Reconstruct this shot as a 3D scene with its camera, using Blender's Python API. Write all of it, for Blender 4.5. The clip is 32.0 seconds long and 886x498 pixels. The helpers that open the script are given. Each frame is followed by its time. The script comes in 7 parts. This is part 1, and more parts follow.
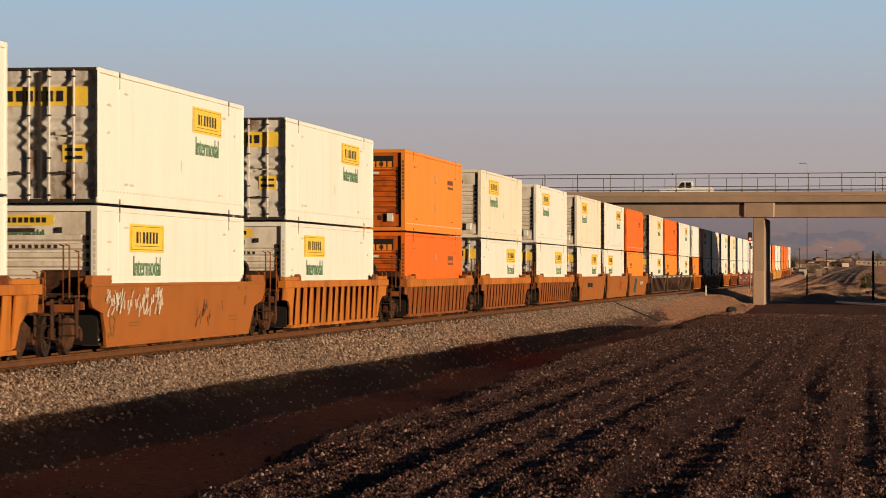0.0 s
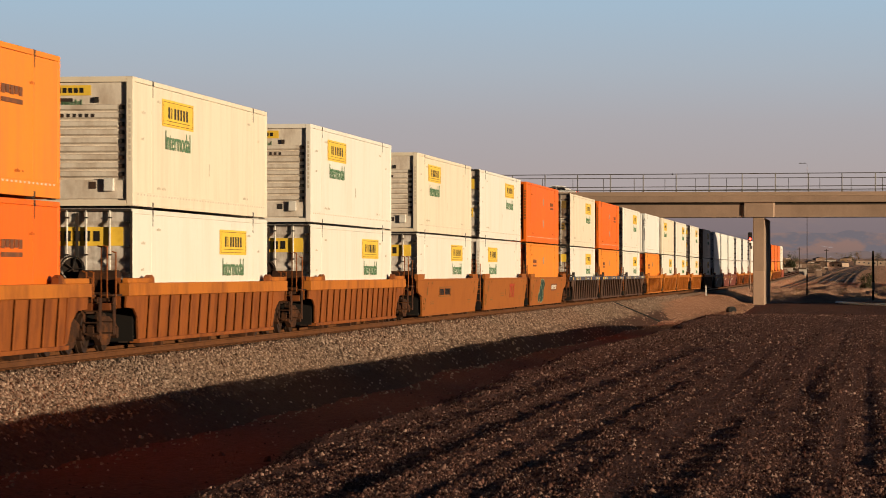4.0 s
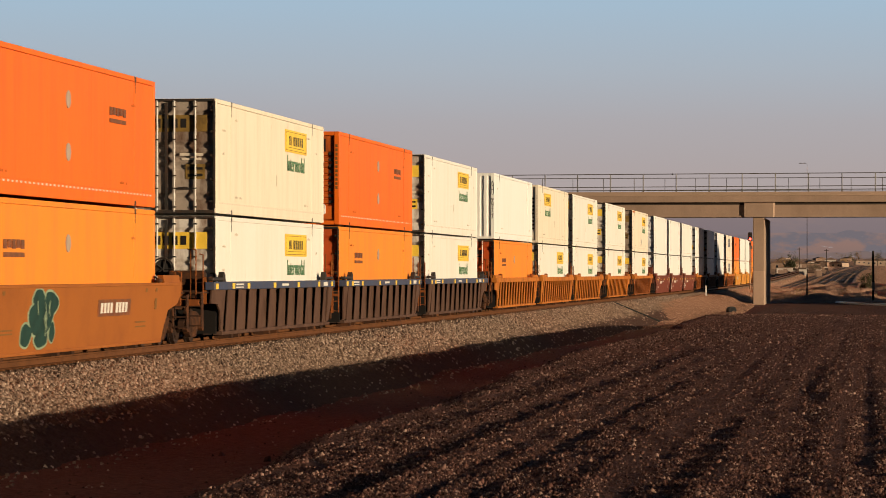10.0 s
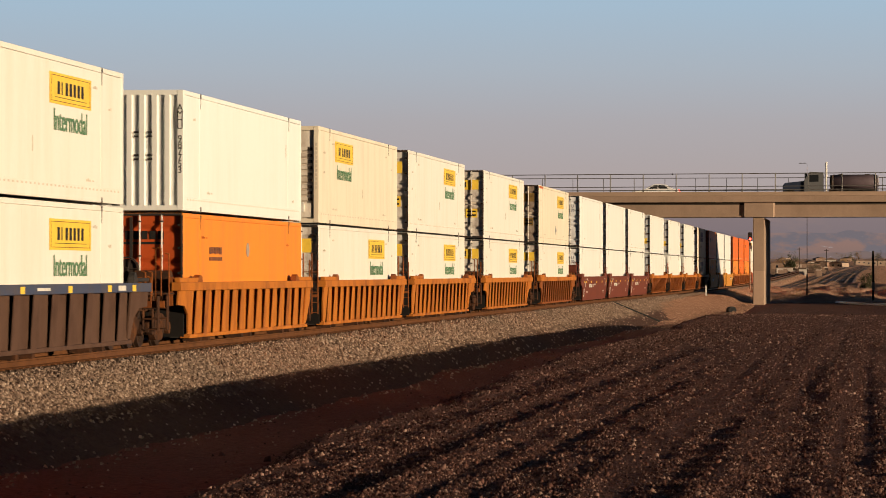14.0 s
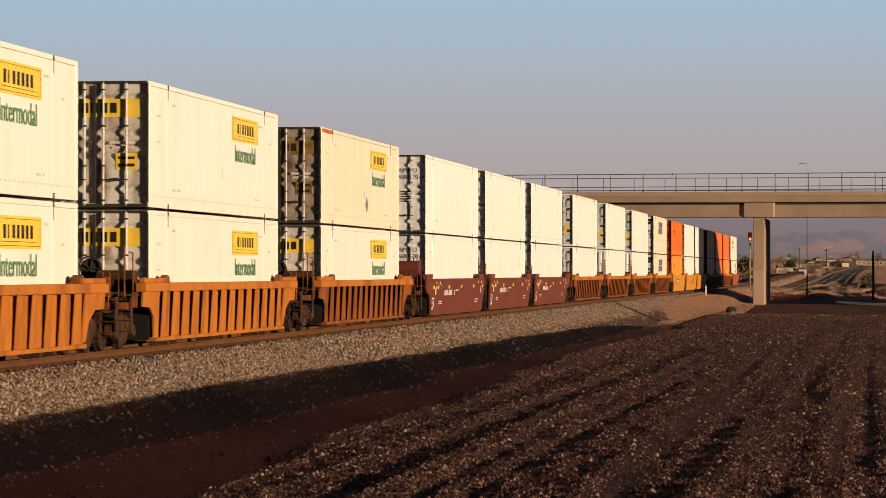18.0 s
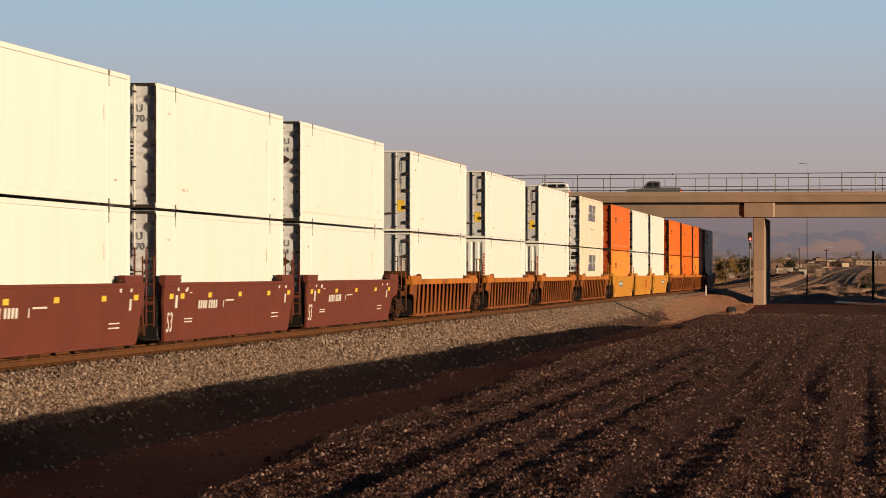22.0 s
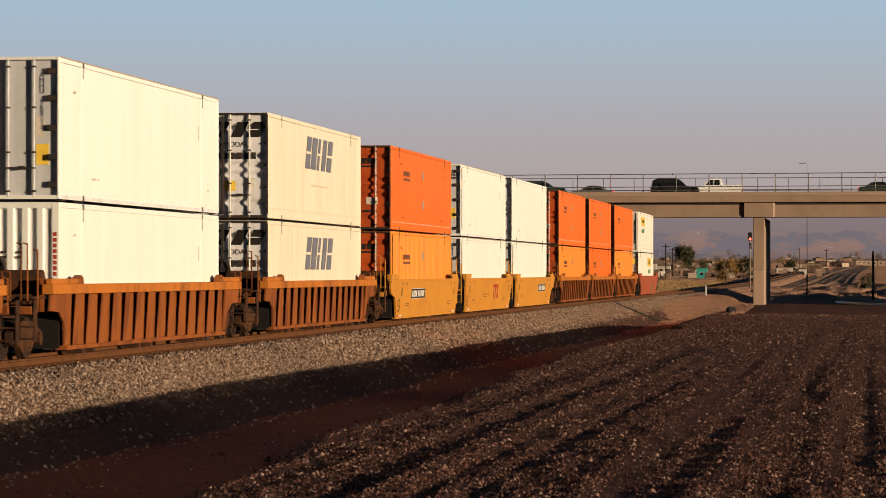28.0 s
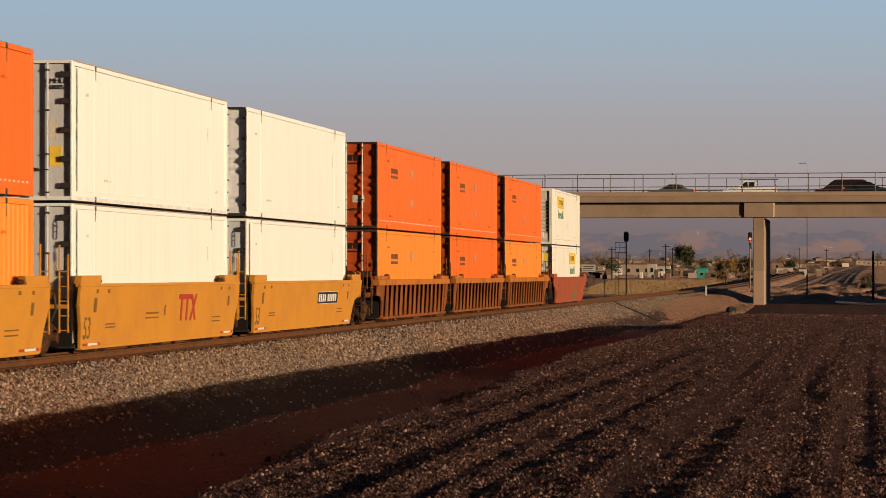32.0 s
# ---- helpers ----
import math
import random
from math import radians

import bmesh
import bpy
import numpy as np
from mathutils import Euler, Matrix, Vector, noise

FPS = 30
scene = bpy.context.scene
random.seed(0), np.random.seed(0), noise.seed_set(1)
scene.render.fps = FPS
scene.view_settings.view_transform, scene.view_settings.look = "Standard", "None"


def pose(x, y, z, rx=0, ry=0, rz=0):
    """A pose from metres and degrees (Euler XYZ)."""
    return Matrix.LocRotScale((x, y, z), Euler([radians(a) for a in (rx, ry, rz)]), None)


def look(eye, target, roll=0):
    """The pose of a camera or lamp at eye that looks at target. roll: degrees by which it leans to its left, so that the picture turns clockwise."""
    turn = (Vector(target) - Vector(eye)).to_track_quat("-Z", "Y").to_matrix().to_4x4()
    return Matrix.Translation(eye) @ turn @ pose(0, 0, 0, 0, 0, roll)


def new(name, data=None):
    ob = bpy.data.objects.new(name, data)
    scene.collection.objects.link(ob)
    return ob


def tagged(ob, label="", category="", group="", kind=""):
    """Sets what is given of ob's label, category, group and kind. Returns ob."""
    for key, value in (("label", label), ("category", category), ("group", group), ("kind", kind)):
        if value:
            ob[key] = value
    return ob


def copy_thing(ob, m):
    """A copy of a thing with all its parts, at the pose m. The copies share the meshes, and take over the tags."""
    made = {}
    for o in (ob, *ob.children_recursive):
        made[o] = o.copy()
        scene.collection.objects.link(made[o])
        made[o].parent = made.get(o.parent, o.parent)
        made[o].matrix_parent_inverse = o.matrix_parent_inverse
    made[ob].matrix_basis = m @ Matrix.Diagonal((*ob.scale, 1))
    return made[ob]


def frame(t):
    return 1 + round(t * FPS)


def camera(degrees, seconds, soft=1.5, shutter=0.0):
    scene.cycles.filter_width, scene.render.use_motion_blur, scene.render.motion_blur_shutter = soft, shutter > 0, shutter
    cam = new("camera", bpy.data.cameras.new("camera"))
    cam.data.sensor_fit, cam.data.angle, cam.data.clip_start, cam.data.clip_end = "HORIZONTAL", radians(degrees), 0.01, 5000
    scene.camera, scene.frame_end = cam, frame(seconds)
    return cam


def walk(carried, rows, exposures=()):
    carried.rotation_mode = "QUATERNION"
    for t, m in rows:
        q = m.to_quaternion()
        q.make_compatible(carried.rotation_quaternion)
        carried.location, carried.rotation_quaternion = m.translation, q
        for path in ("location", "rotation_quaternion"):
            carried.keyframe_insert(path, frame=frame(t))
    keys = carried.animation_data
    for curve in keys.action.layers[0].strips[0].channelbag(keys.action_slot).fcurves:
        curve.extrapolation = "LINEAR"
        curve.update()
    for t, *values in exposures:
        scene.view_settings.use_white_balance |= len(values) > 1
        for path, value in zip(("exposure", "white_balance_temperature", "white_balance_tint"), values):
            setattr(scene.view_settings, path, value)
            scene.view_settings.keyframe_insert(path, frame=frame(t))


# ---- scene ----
cam = camera(15.75, 32.0, soft=0.8, shutter=0.2)
EYE = (17.5, 0.0, 1.733)
VIEW = pose(*EYE, 90.42, 0, 7.519)
walk(cam, [(0.0, VIEW), (32.0, VIEW)], exposures=[(0.0, 0.12), (31.2, 0.15), (32.0, 0.0)])

# ---- light: a low evening sun across the track, clear sky ----
SUN_ELEVATION, SUN_TURN = 5.25, 27.0     # degrees; the turn is from +x towards the camera's side
sun_way = Vector((math.cos(radians(SUN_TURN)) * math.cos(radians(SUN_ELEVATION)),
                  -math.sin(radians(SUN_TURN)) * math.cos(radians(SUN_ELEVATION)),
                  math.sin(radians(SUN_ELEVATION))))
world = bpy.data.worlds.new("world")
scene.world = world
world.use_nodes = True
wn = world.node_tree
sky = wn.nodes.new("ShaderNodeTexSky")
sky.sky_type = "NISHITA"
sky.sun_disc = False
sky.sun_elevation = radians(SUN_ELEVATION)
sky.sun_rotation = radians(90 + SUN_TURN)
sky.air_density, sky.dust_density, sky.ozone_density = 1.0, 0.6, 4.0
wn.links.new(sky.outputs[0], wn.nodes["Background"].inputs[0])
wn.nodes["Background"].inputs[1].default_value = 0.019
sun = new("sun", bpy.data.lights.new("sun", "SUN"))
sun.data.energy, sun.data.angle, sun.data.color = 5.0, radians(0.5), (1.0, 0.775, 0.52)
sun.matrix_world = look((60, -10, 40), (Vector((60, -10, 40)) - sun_way))


# ---- materials ----
def node(nt, kind, **sockets):
    n = nt.nodes.new(kind)
    for key, value in sockets.items():
        n.inputs[key.replace("_", " ")].default_value = value
    return n


def surface(name, base, rough=0.6, metal=0.0, dirt=None, dirt_amount=0.4, scale=1.2, stretch=(1, 1, 1), grain=25.0, bump=0.15, vary=0.06,
            low=0.45, high=0.7):
    """A worn surface: base colour, large stains of the dirt colour, fine grain and relief, a small change of tone from piece to piece."""
    m = bpy.data.materials.new(name)
    m.use_nodes = True
    nt = m.node_tree
    bsdf = nt.nodes["Principled BSDF"]
    bsdf.inputs["Roughness"].default_value = rough
    bsdf.inputs["Metallic"].default_value = metal
    bsdf.inputs["Specular IOR Level"].default_value = 0.5 if rough < 0.4 or metal > 0.2 else 0.18
    co = nt.nodes.new("ShaderNodeTexCoord")
    mp = nt.nodes.new("ShaderNodeMapping")
    mp.inputs["Scale"].default_value = stretch
    info = nt.nodes.new("ShaderNodeObjectInfo")
    shift = nt.nodes.new("ShaderNodeVectorMath")
    shift.operation = "SCALE"
    shift.inputs[0].default_value = (37.0, 53.0, 11.0)
    nt.links.new(info.outputs["Random"], shift.inputs["Scale"])
    nt.links.new(co.outputs["Object"], mp.inputs["Vector"])
    nt.links.new(shift.outputs[0], mp.inputs["Location"])
    big = node(nt, "ShaderNodeTexNoise", Scale=scale, Detail=6.0, Roughness=0.65)
    fine = node(nt, "ShaderNodeTexNoise", Scale=grain, Detail=4.0, Roughness=0.7)
    nt.links.new(mp.outputs[0], big.inputs["Vector"])
    nt.links.new(co.outputs["Object"], fine.inputs["Vector"])
    ramp = nt.nodes.new("ShaderNodeMapRange")
    ramp.inputs["From Min"].default_value, ramp.inputs["From Max"].default_value = low, high
    ramp.inputs["To Max"].default_value = dirt_amount
    nt.links.new(big.outputs["Fac"], ramp.inputs["Value"])
    mix = nt.nodes.new("ShaderNodeMix")
    mix.data_type = "RGBA"
    mix.inputs["A"].default_value = (*base, 1)
    mix.inputs["B"].default_value = (*(dirt or [c * 0.55 for c in base]), 1)
    nt.links.new(ramp.outputs[0], mix.inputs["Factor"])
    tone = nt.nodes.new("ShaderNodeMix")
    tone.data_type, tone.blend_type = "RGBA", "MULTIPLY"
    tone.inputs["Factor"].default_value = 1.0
    lum = nt.nodes.new("ShaderNodeMapRange")
    lum.inputs["To Min"].default_value, lum.inputs["To Max"].default_value = 1 - vary * 3, 1 + vary
    nt.links.new(fine.outputs["Fac"], lum.inputs["Value"])
    nt.links.new(mix.outputs["Result"], tone.inputs["A"])
    nt.links.new(lum.outputs[0], tone.inputs["B"])
    nt.links.new(tone.outputs["Result"], bsdf.inputs["Base Color"])
    if bump:
        b = node(nt, "ShaderNodeBump", Strength=bump, Distance=0.02)
        nt.links.new(fine.outputs["Fac"], b.inputs["Height"])
        nt.links.new(b.outputs[0], bsdf.inputs["Normal"])
    return m


def glow(name, colour, strength):
    m = bpy.data.materials.new(name)
    m.use_nodes = True
    b = m.node_tree.nodes["Principled BSDF"]
    b.inputs["Base Color"].default_value = (*colour, 1)
    b.inputs["Emission Color"].default_value = (*colour, 1)
    b.inputs["Emission Strength"].default_value = strength
    return m


STREAK = (1.6, 1.6, 0.22)
WHITE = surface("white_paint", (0.82, 0.79, 0.72), 0.45, dirt=(0.66, 0.57, 0.43), dirt_amount=0.3, scale=0.8, stretch=STREAK, grain=9, bump=0.04, vary=0.02)
CREAM = surface("cream_paint", (0.80, 0.72, 0.58), 0.5, dirt=(0.58, 0.46, 0.32), dirt_amount=0.35, scale=1.1, stretch=STREAK, grain=9, bump=0.04, vary=0.02)
CLEAN = surface("bright_white_paint", (0.86, 0.86, 0.82), 0.4, dirt=(0.70, 0.67, 0.58), dirt_amount=0.25, scale=0.9, stretch=STREAK, grain=9, bump=0.03, vary=0.015)
ORANGE = surface("orange_paint", (0.85, 0.163, 0.013), 0.5, dirt=(0.57, 0.11, 0.02), dirt_amount=0.5, scale=1.0, stretch=STREAK, grain=9, bump=0.04, vary=0.03)
AMBER = surface("faded_orange_paint", (0.85, 0.27, 0.03), 0.55, dirt=(0.6, 0.19, 0.06), dirt_amount=0.5, scale=1.0, stretch=STREAK, grain=9, bump=0.04, vary=0.03)
GREY = surface("grey_paint", (0.80, 0.80, 0.83), 0.5, dirt=(0.36, 0.33, 0.31), dirt_amount=0.5, scale=1.6, stretch=STREAK, grain=14, bump=0.05)
PALEDOOR = surface("pale_grey_door", (0.60, 0.605, 0.63), 0.45, dirt=(0.44, 0.42, 0.40), dirt_amount=0.5, scale=1.2, stretch=STREAK, grain=14, bump=0.03)
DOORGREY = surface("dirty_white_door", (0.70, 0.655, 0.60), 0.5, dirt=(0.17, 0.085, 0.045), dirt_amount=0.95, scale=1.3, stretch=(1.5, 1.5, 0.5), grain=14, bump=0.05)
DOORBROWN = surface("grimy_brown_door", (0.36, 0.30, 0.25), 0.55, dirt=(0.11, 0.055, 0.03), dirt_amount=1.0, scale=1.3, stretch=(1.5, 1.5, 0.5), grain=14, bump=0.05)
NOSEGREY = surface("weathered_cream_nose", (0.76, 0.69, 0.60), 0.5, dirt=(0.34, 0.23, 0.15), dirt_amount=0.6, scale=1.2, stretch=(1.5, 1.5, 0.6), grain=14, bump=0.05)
# dirty oranges of the container ends, bases darkened to paint in their shade
DOORRED = surface("shaded_orange_door", (0.50, 0.085, 0.02), 0.45, dirt=(0.22, 0.04, 0.015), dirt_amount=0.6, scale=1.4, stretch=STREAK, grain=14, bump=0.05)
NOSEORANGE = surface("dirty_shaded_orange_nose", (0.58, 0.125, 0.017), 0.5, dirt=(0.14, 0.04, 0.016), dirt_amount=0.75, scale=1.2, stretch=(1.5, 1.5, 0.6), grain=14, bump=0.05)
WEARPAINT = surface("worn_grey_badge", (0.42, 0.33, 0.27), 0.6, scale=5, grain=20, bump=0)
STEEL = surface("dark_steel", (0.035, 0.032, 0.03), 0.6, dirt=(0.11, 0.05, 0.025), dirt_amount=0.6, scale=2.5, grain=22)
WEARSTEEL = surface("worn_steel", (0.30, 0.25, 0.21), 0.4, 0.7, dirt=(0.12, 0.07, 0.045), dirt_amount=0.8, scale=2.0, grain=22)
RUST = surface("rusty_orange_paint", (0.28, 0.084, 0.019), 0.7, dirt=(0.10, 0.028, 0.011), dirt_amount=0.9, scale=1.3, stretch=(1, 1, 0.45), grain=18, bump=0.2)
OCHRE = surface("weathered_orange_paint", (0.50, 0.165, 0.024), 0.65, dirt=(0.20, 0.062, 0.018), dirt_amount=0.85, scale=1.0, stretch=(1, 1, 0.45), grain=18, bump=0.12)
BROWN = surface("brown_orange_paint", (0.35, 0.115, 0.024), 0.65, dirt=(0.24, 0.075, 0.02), dirt_amount=0.6, scale=0.7, grain=18, bump=0.1)
YELLOW = surface("yellow_car_paint", (0.60, 0.26, 0.033), 0.55, dirt=(0.42, 0.17, 0.04), dirt_amount=0.45, scale=0.8, grain=18, bump=0.08)
MAROON = surface("maroon_paint", (0.17, 0.045, 0.028), 0.6, dirt=(0.10, 0.032, 0.02), dirt_amount=0.5, scale=0.9, grain=18, bump=0.1)
REDCAR = surface("faded_red_paint", (0.36, 0.085, 0.04), 0.65, dirt=(0.20, 0.05, 0.03), dirt_amount=0.7, scale=0.9, grain=18, bump=0.1)
NAVY = surface("navy_paint", (0.06, 0.075, 0.13), 0.55, dirt=(0.11, 0.085, 0.07), dirt_amount=0.7, scale=1.2, grain=18, bump=0.1)
SOOT = surface("sooty_grey_paint", (0.105, 0.058, 0.040), 0.7, dirt=(0.05, 0.024, 0.015), dirt_amount=0.7, scale=1.2, grain=18, bump=0.15)
# near-black that paints in the shade at the ends of the wells
SHADEBLACK = surface("shade_black", (0.013, 0.011, 0.010), 0.9, scale=2, grain=12)
SIGNYELLOW = surface("sign_yellow", (0.86, 0.58, 0.07), 0.5, dirt=(0.6, 0.34, 0.04), dirt_amount=0.4, scale=3, grain=20, bump=0, vary=0.02)
SIGNDARK = surface("dark_sign_yellow", (0.24, 0.15, 0.04), 0.55, dirt=(0.09, 0.055, 0.025), dirt_amount=0.9, scale=3, grain=20, bump=0)
GREEN = surface("letter_green", (0.10, 0.24, 0.12), 0.5, dirt=(0.32, 0.40, 0.28), dirt_amount=0.6, scale=6, grain=20, bump=0)
SLATE = surface("letter_slate", (0.15, 0.16, 0.21), 0.5, dirt=(0.26, 0.25, 0.25), dirt_amount=0.6, scale=3, grain=20, bump=0)
BLACK = surface("letter_black", (0.025, 0.022, 0.02), 0.5, scale=6, grain=20, bump=0)
LETTERWHITE = surface("letter_white", (0.75, 0.72, 0.66), 0.5, scale=6, grain=20, bump=0)
REDMARK = surface("letter_red", (0.42, 0.05, 0.03), 0.5, scale=6, grain=20, bump=0)
ORANGEMARK = surface("faded_marking_on_orange", (0.52, 0.12, 0.02), 0.6, scale=6, grain=20, bump=0)
DULLMARK = surface("worn_dark_mark", (0.16, 0.07, 0.04), 0.6, dirt=(0.45, 0.13, 0.03), dirt_amount=0.6, scale=5, grain=20, bump=0)
BROWNMARK = surface("faded_marking", (0.68, 0.60, 0.49), 0.6, scale=6, grain=20, bump=0)
FADEDMARK = surface("faded_dark_stencil", (0.20, 0.10, 0.03), 0.6, scale=6, grain=20, bump=0)
TEAL = surface("teal_paint", (0.05, 0.36, 0.31), 0.4, scale=3, grain=20, bump=0)
CONCRETE = surface("concrete", (0.35, 0.245, 0.18), 0.85, dirt=(0.23, 0.16, 0.115), dirt_amount=0.6, scale=0.35, stretch=(1, 1, 0.5), grain=6, bump=0.15)
COPING = surface("pale_concrete", (0.42, 0.29, 0.213), 0.85, dirt=(0.27, 0.21, 0.145), dirt_amount=0.6, scale=0.3, stretch=(0.3, 1, 1), grain=6, bump=0.12)
DARKCONC = surface("dark_concrete", (0.06, 0.045, 0.035), 0.9, scale=0.5, grain=8)
IRON = surface("grey_galvanised_pipe", (0.16, 0.15, 0.145), 0.5, 0.3, scale=3, grain=15)
RAIL = surface("rail_steel", (0.15, 0.062, 0.025), 0.6, 0.1, dirt=(0.08, 0.035, 0.016), dirt_amount=0.8, scale=2, grain=20)
TIE = surface("wooden_tie", (0.14, 0.085, 0.055), 0.9, dirt=(0.07, 0.045, 0.03), dirt_amount=0.7, scale=3, stretch=(0.4, 3, 3), grain=20, bump=0.3)
GLASS = surface("dark_window_glass", (0.02, 0.022, 0.025), 0.08, scale=2, bump=0)
RUBBER = surface("tyre_rubber", (0.02, 0.02, 0.02), 0.8, scale=5)


# ---- mesh helpers ----
def add_box(bm, x0, y0, z0, x1, y1, z1):
    vs = [bm.verts.new((x, y, z)) for z in (z0, z1) for y in (y0, y1) for x in (x0, x1)]
    for f in ((0, 2, 3, 1), (4, 5, 7, 6), (0, 1, 5, 4), (2, 6, 7, 3), (0, 4, 6, 2), (1, 3, 7, 5)):
        bm.faces.new([vs[i] for i in f])


def boxes(*rows, bevel=0.0):
    bm = bmesh.new()
    for r in rows:
        add_box(bm, *r)
    if bevel:
        bmesh.ops.bevel(bm, geom=bm.edges[:], offset=bevel, segments=1, affect="EDGES")
    return bm


def add_tube(bm, a, b, r, sides=8, r2=None):
    a, b = Vector(a), Vector(b)
    q = (b - a).to_track_quat("Z", "Y")
    ring = []
    for p, rr in ((a, r), (b, r if r2 is None else r2)):
        ring.append([bm.verts.new(p + q @ Vector((rr * math.cos(i * 2 * math.pi / sides), rr * math.sin(i * 2 * math.pi / sides), 0))) for i in range(sides)])
    for i in range(sides):
        j = (i + 1) % sides
        bm.faces.new((ring[0][i], ring[0][j], ring[1][j], ring[1][i]))
    bm.faces.new(ring[0][::-1])
    bm.faces.new(ring[1])


def tubes(*rows, sides=8):
    bm = bmesh.new()
    for a, b, r in rows:
        add_tube(bm, a, b, r, sides)
    return bm


def add_prism(bm, outline, axis, lo, hi):
    """An outline of (u, v) pushed along an axis: x with (y, z), y with (x, z), z with (x, y)."""
    def at(u, v, w):
        return {"x": (w, u, v), "y": (u, w, v), "z": (u, v, w)}[axis]
    a = [bm.verts.new(at(u, v, lo)) for u, v in outline]
    b = [bm.verts.new(at(u, v, hi)) for u, v in outline]
    n = len(outline)
    bm.faces.new(a)
    bm.faces.new(b[::-1])
    for i in range(n):
        bm.faces.new((a[i], b[i], b[(i + 1) % n], a[(i + 1) % n]))
    bmesh.ops.recalc_face_normals(bm, faces=bm.faces[:])


def prism(outline, axis, lo, hi):
    bm = bmesh.new()
    add_prism(bm, outline, axis, lo, hi)
    return bm


def smooth(bm):
    for f in bm.faces:
        f.smooth = True
    return bm


def mesh_of(name, bm, material):
    me = bpy.data.meshes.new(name)
    bm.to_mesh(me)
    bm.free()
    me.materials.append(material)
    return me


def part(name, bm, material, parent, label="", at=None):
    """Links a bmesh, or a mesh already made, as one object under a thing or a part."""
    me = bm if isinstance(bm, bpy.types.Mesh) else mesh_of(name, bm, material)
    ob = new(name, me)
    ob.parent = parent
    if at is not None:
        ob.matrix_basis = at
    if label:
        ob["label"] = label
    return ob


def lettering(text, size, material, m):
    """A mesh of letters with Blender's own font, lying as the pose m turns it."""
    cu = bpy.data.curves.new("lettering", "FONT")
    cu.body, cu.size, cu.extrude = text, size, 0.004
    cu.align_x, cu.align_y = "CENTER", "CENTER"
    ob = bpy.data.objects.new("lettering", cu)
    me = bpy.data.meshes.new_from_object(ob)
    me.materials.clear()
    me.materials.append(material)
    me.transform(m)
    bpy.data.objects.remove(ob)
    return me


TO_RIGHT = Matrix(((0, 0, 1, 0), (1, 0, 0, 0), (0, 1, 0, 0), (0, 0, 0, 1)))      # letters read on a face that looks to +x
TO_NEAR = Matrix(((1, 0, 0, 0), (0, 0, -1, 0), (0, 1, 0, 0), (0, 0, 0, 1)))      # letters read on a face that looks to -y


# ---- ground ----
def rise(y):
    """How the land and the track climb beyond the bridge."""
    if y < 330:
        return 0.0
    if y < 690:
        return 8.0e-6 * (y - 330) ** 2
    return 8.0e-6 * 360 ** 2 + 0.00576 * (y - 690)


def knots(v, table):
    if v <= table[0][0]:
        return table[0][1]
    for (a, p), (b, q) in zip(table, table[1:]):
        if v <= b:
            return p + (q - p) * (v - a) / (b - a)
    return table[-1][1]


EDGE_X = ((0, 13.4), (22, 13.0), (31, 12.5), (45, 12.4), (68, 11.7), (97, 11.7), (130, 10.9), (160, 10.0), (230, 8.4), (312, 6.7), (420, 6.0))
EDGE_Z = ((0, 0.16), (22, 0.16), (31, 0.16), (68, 0.10), (104, -0.06), (130, -0.16), (160, -0.42), (172, -0.55), (198, -1.18), (230, -1.28), (312, -1.42), (420, -1.2))
DITCH_Z = ((0, -1.5), (120, -1.5), (200, -1.55), (312, -1.6), (420, -1.35))


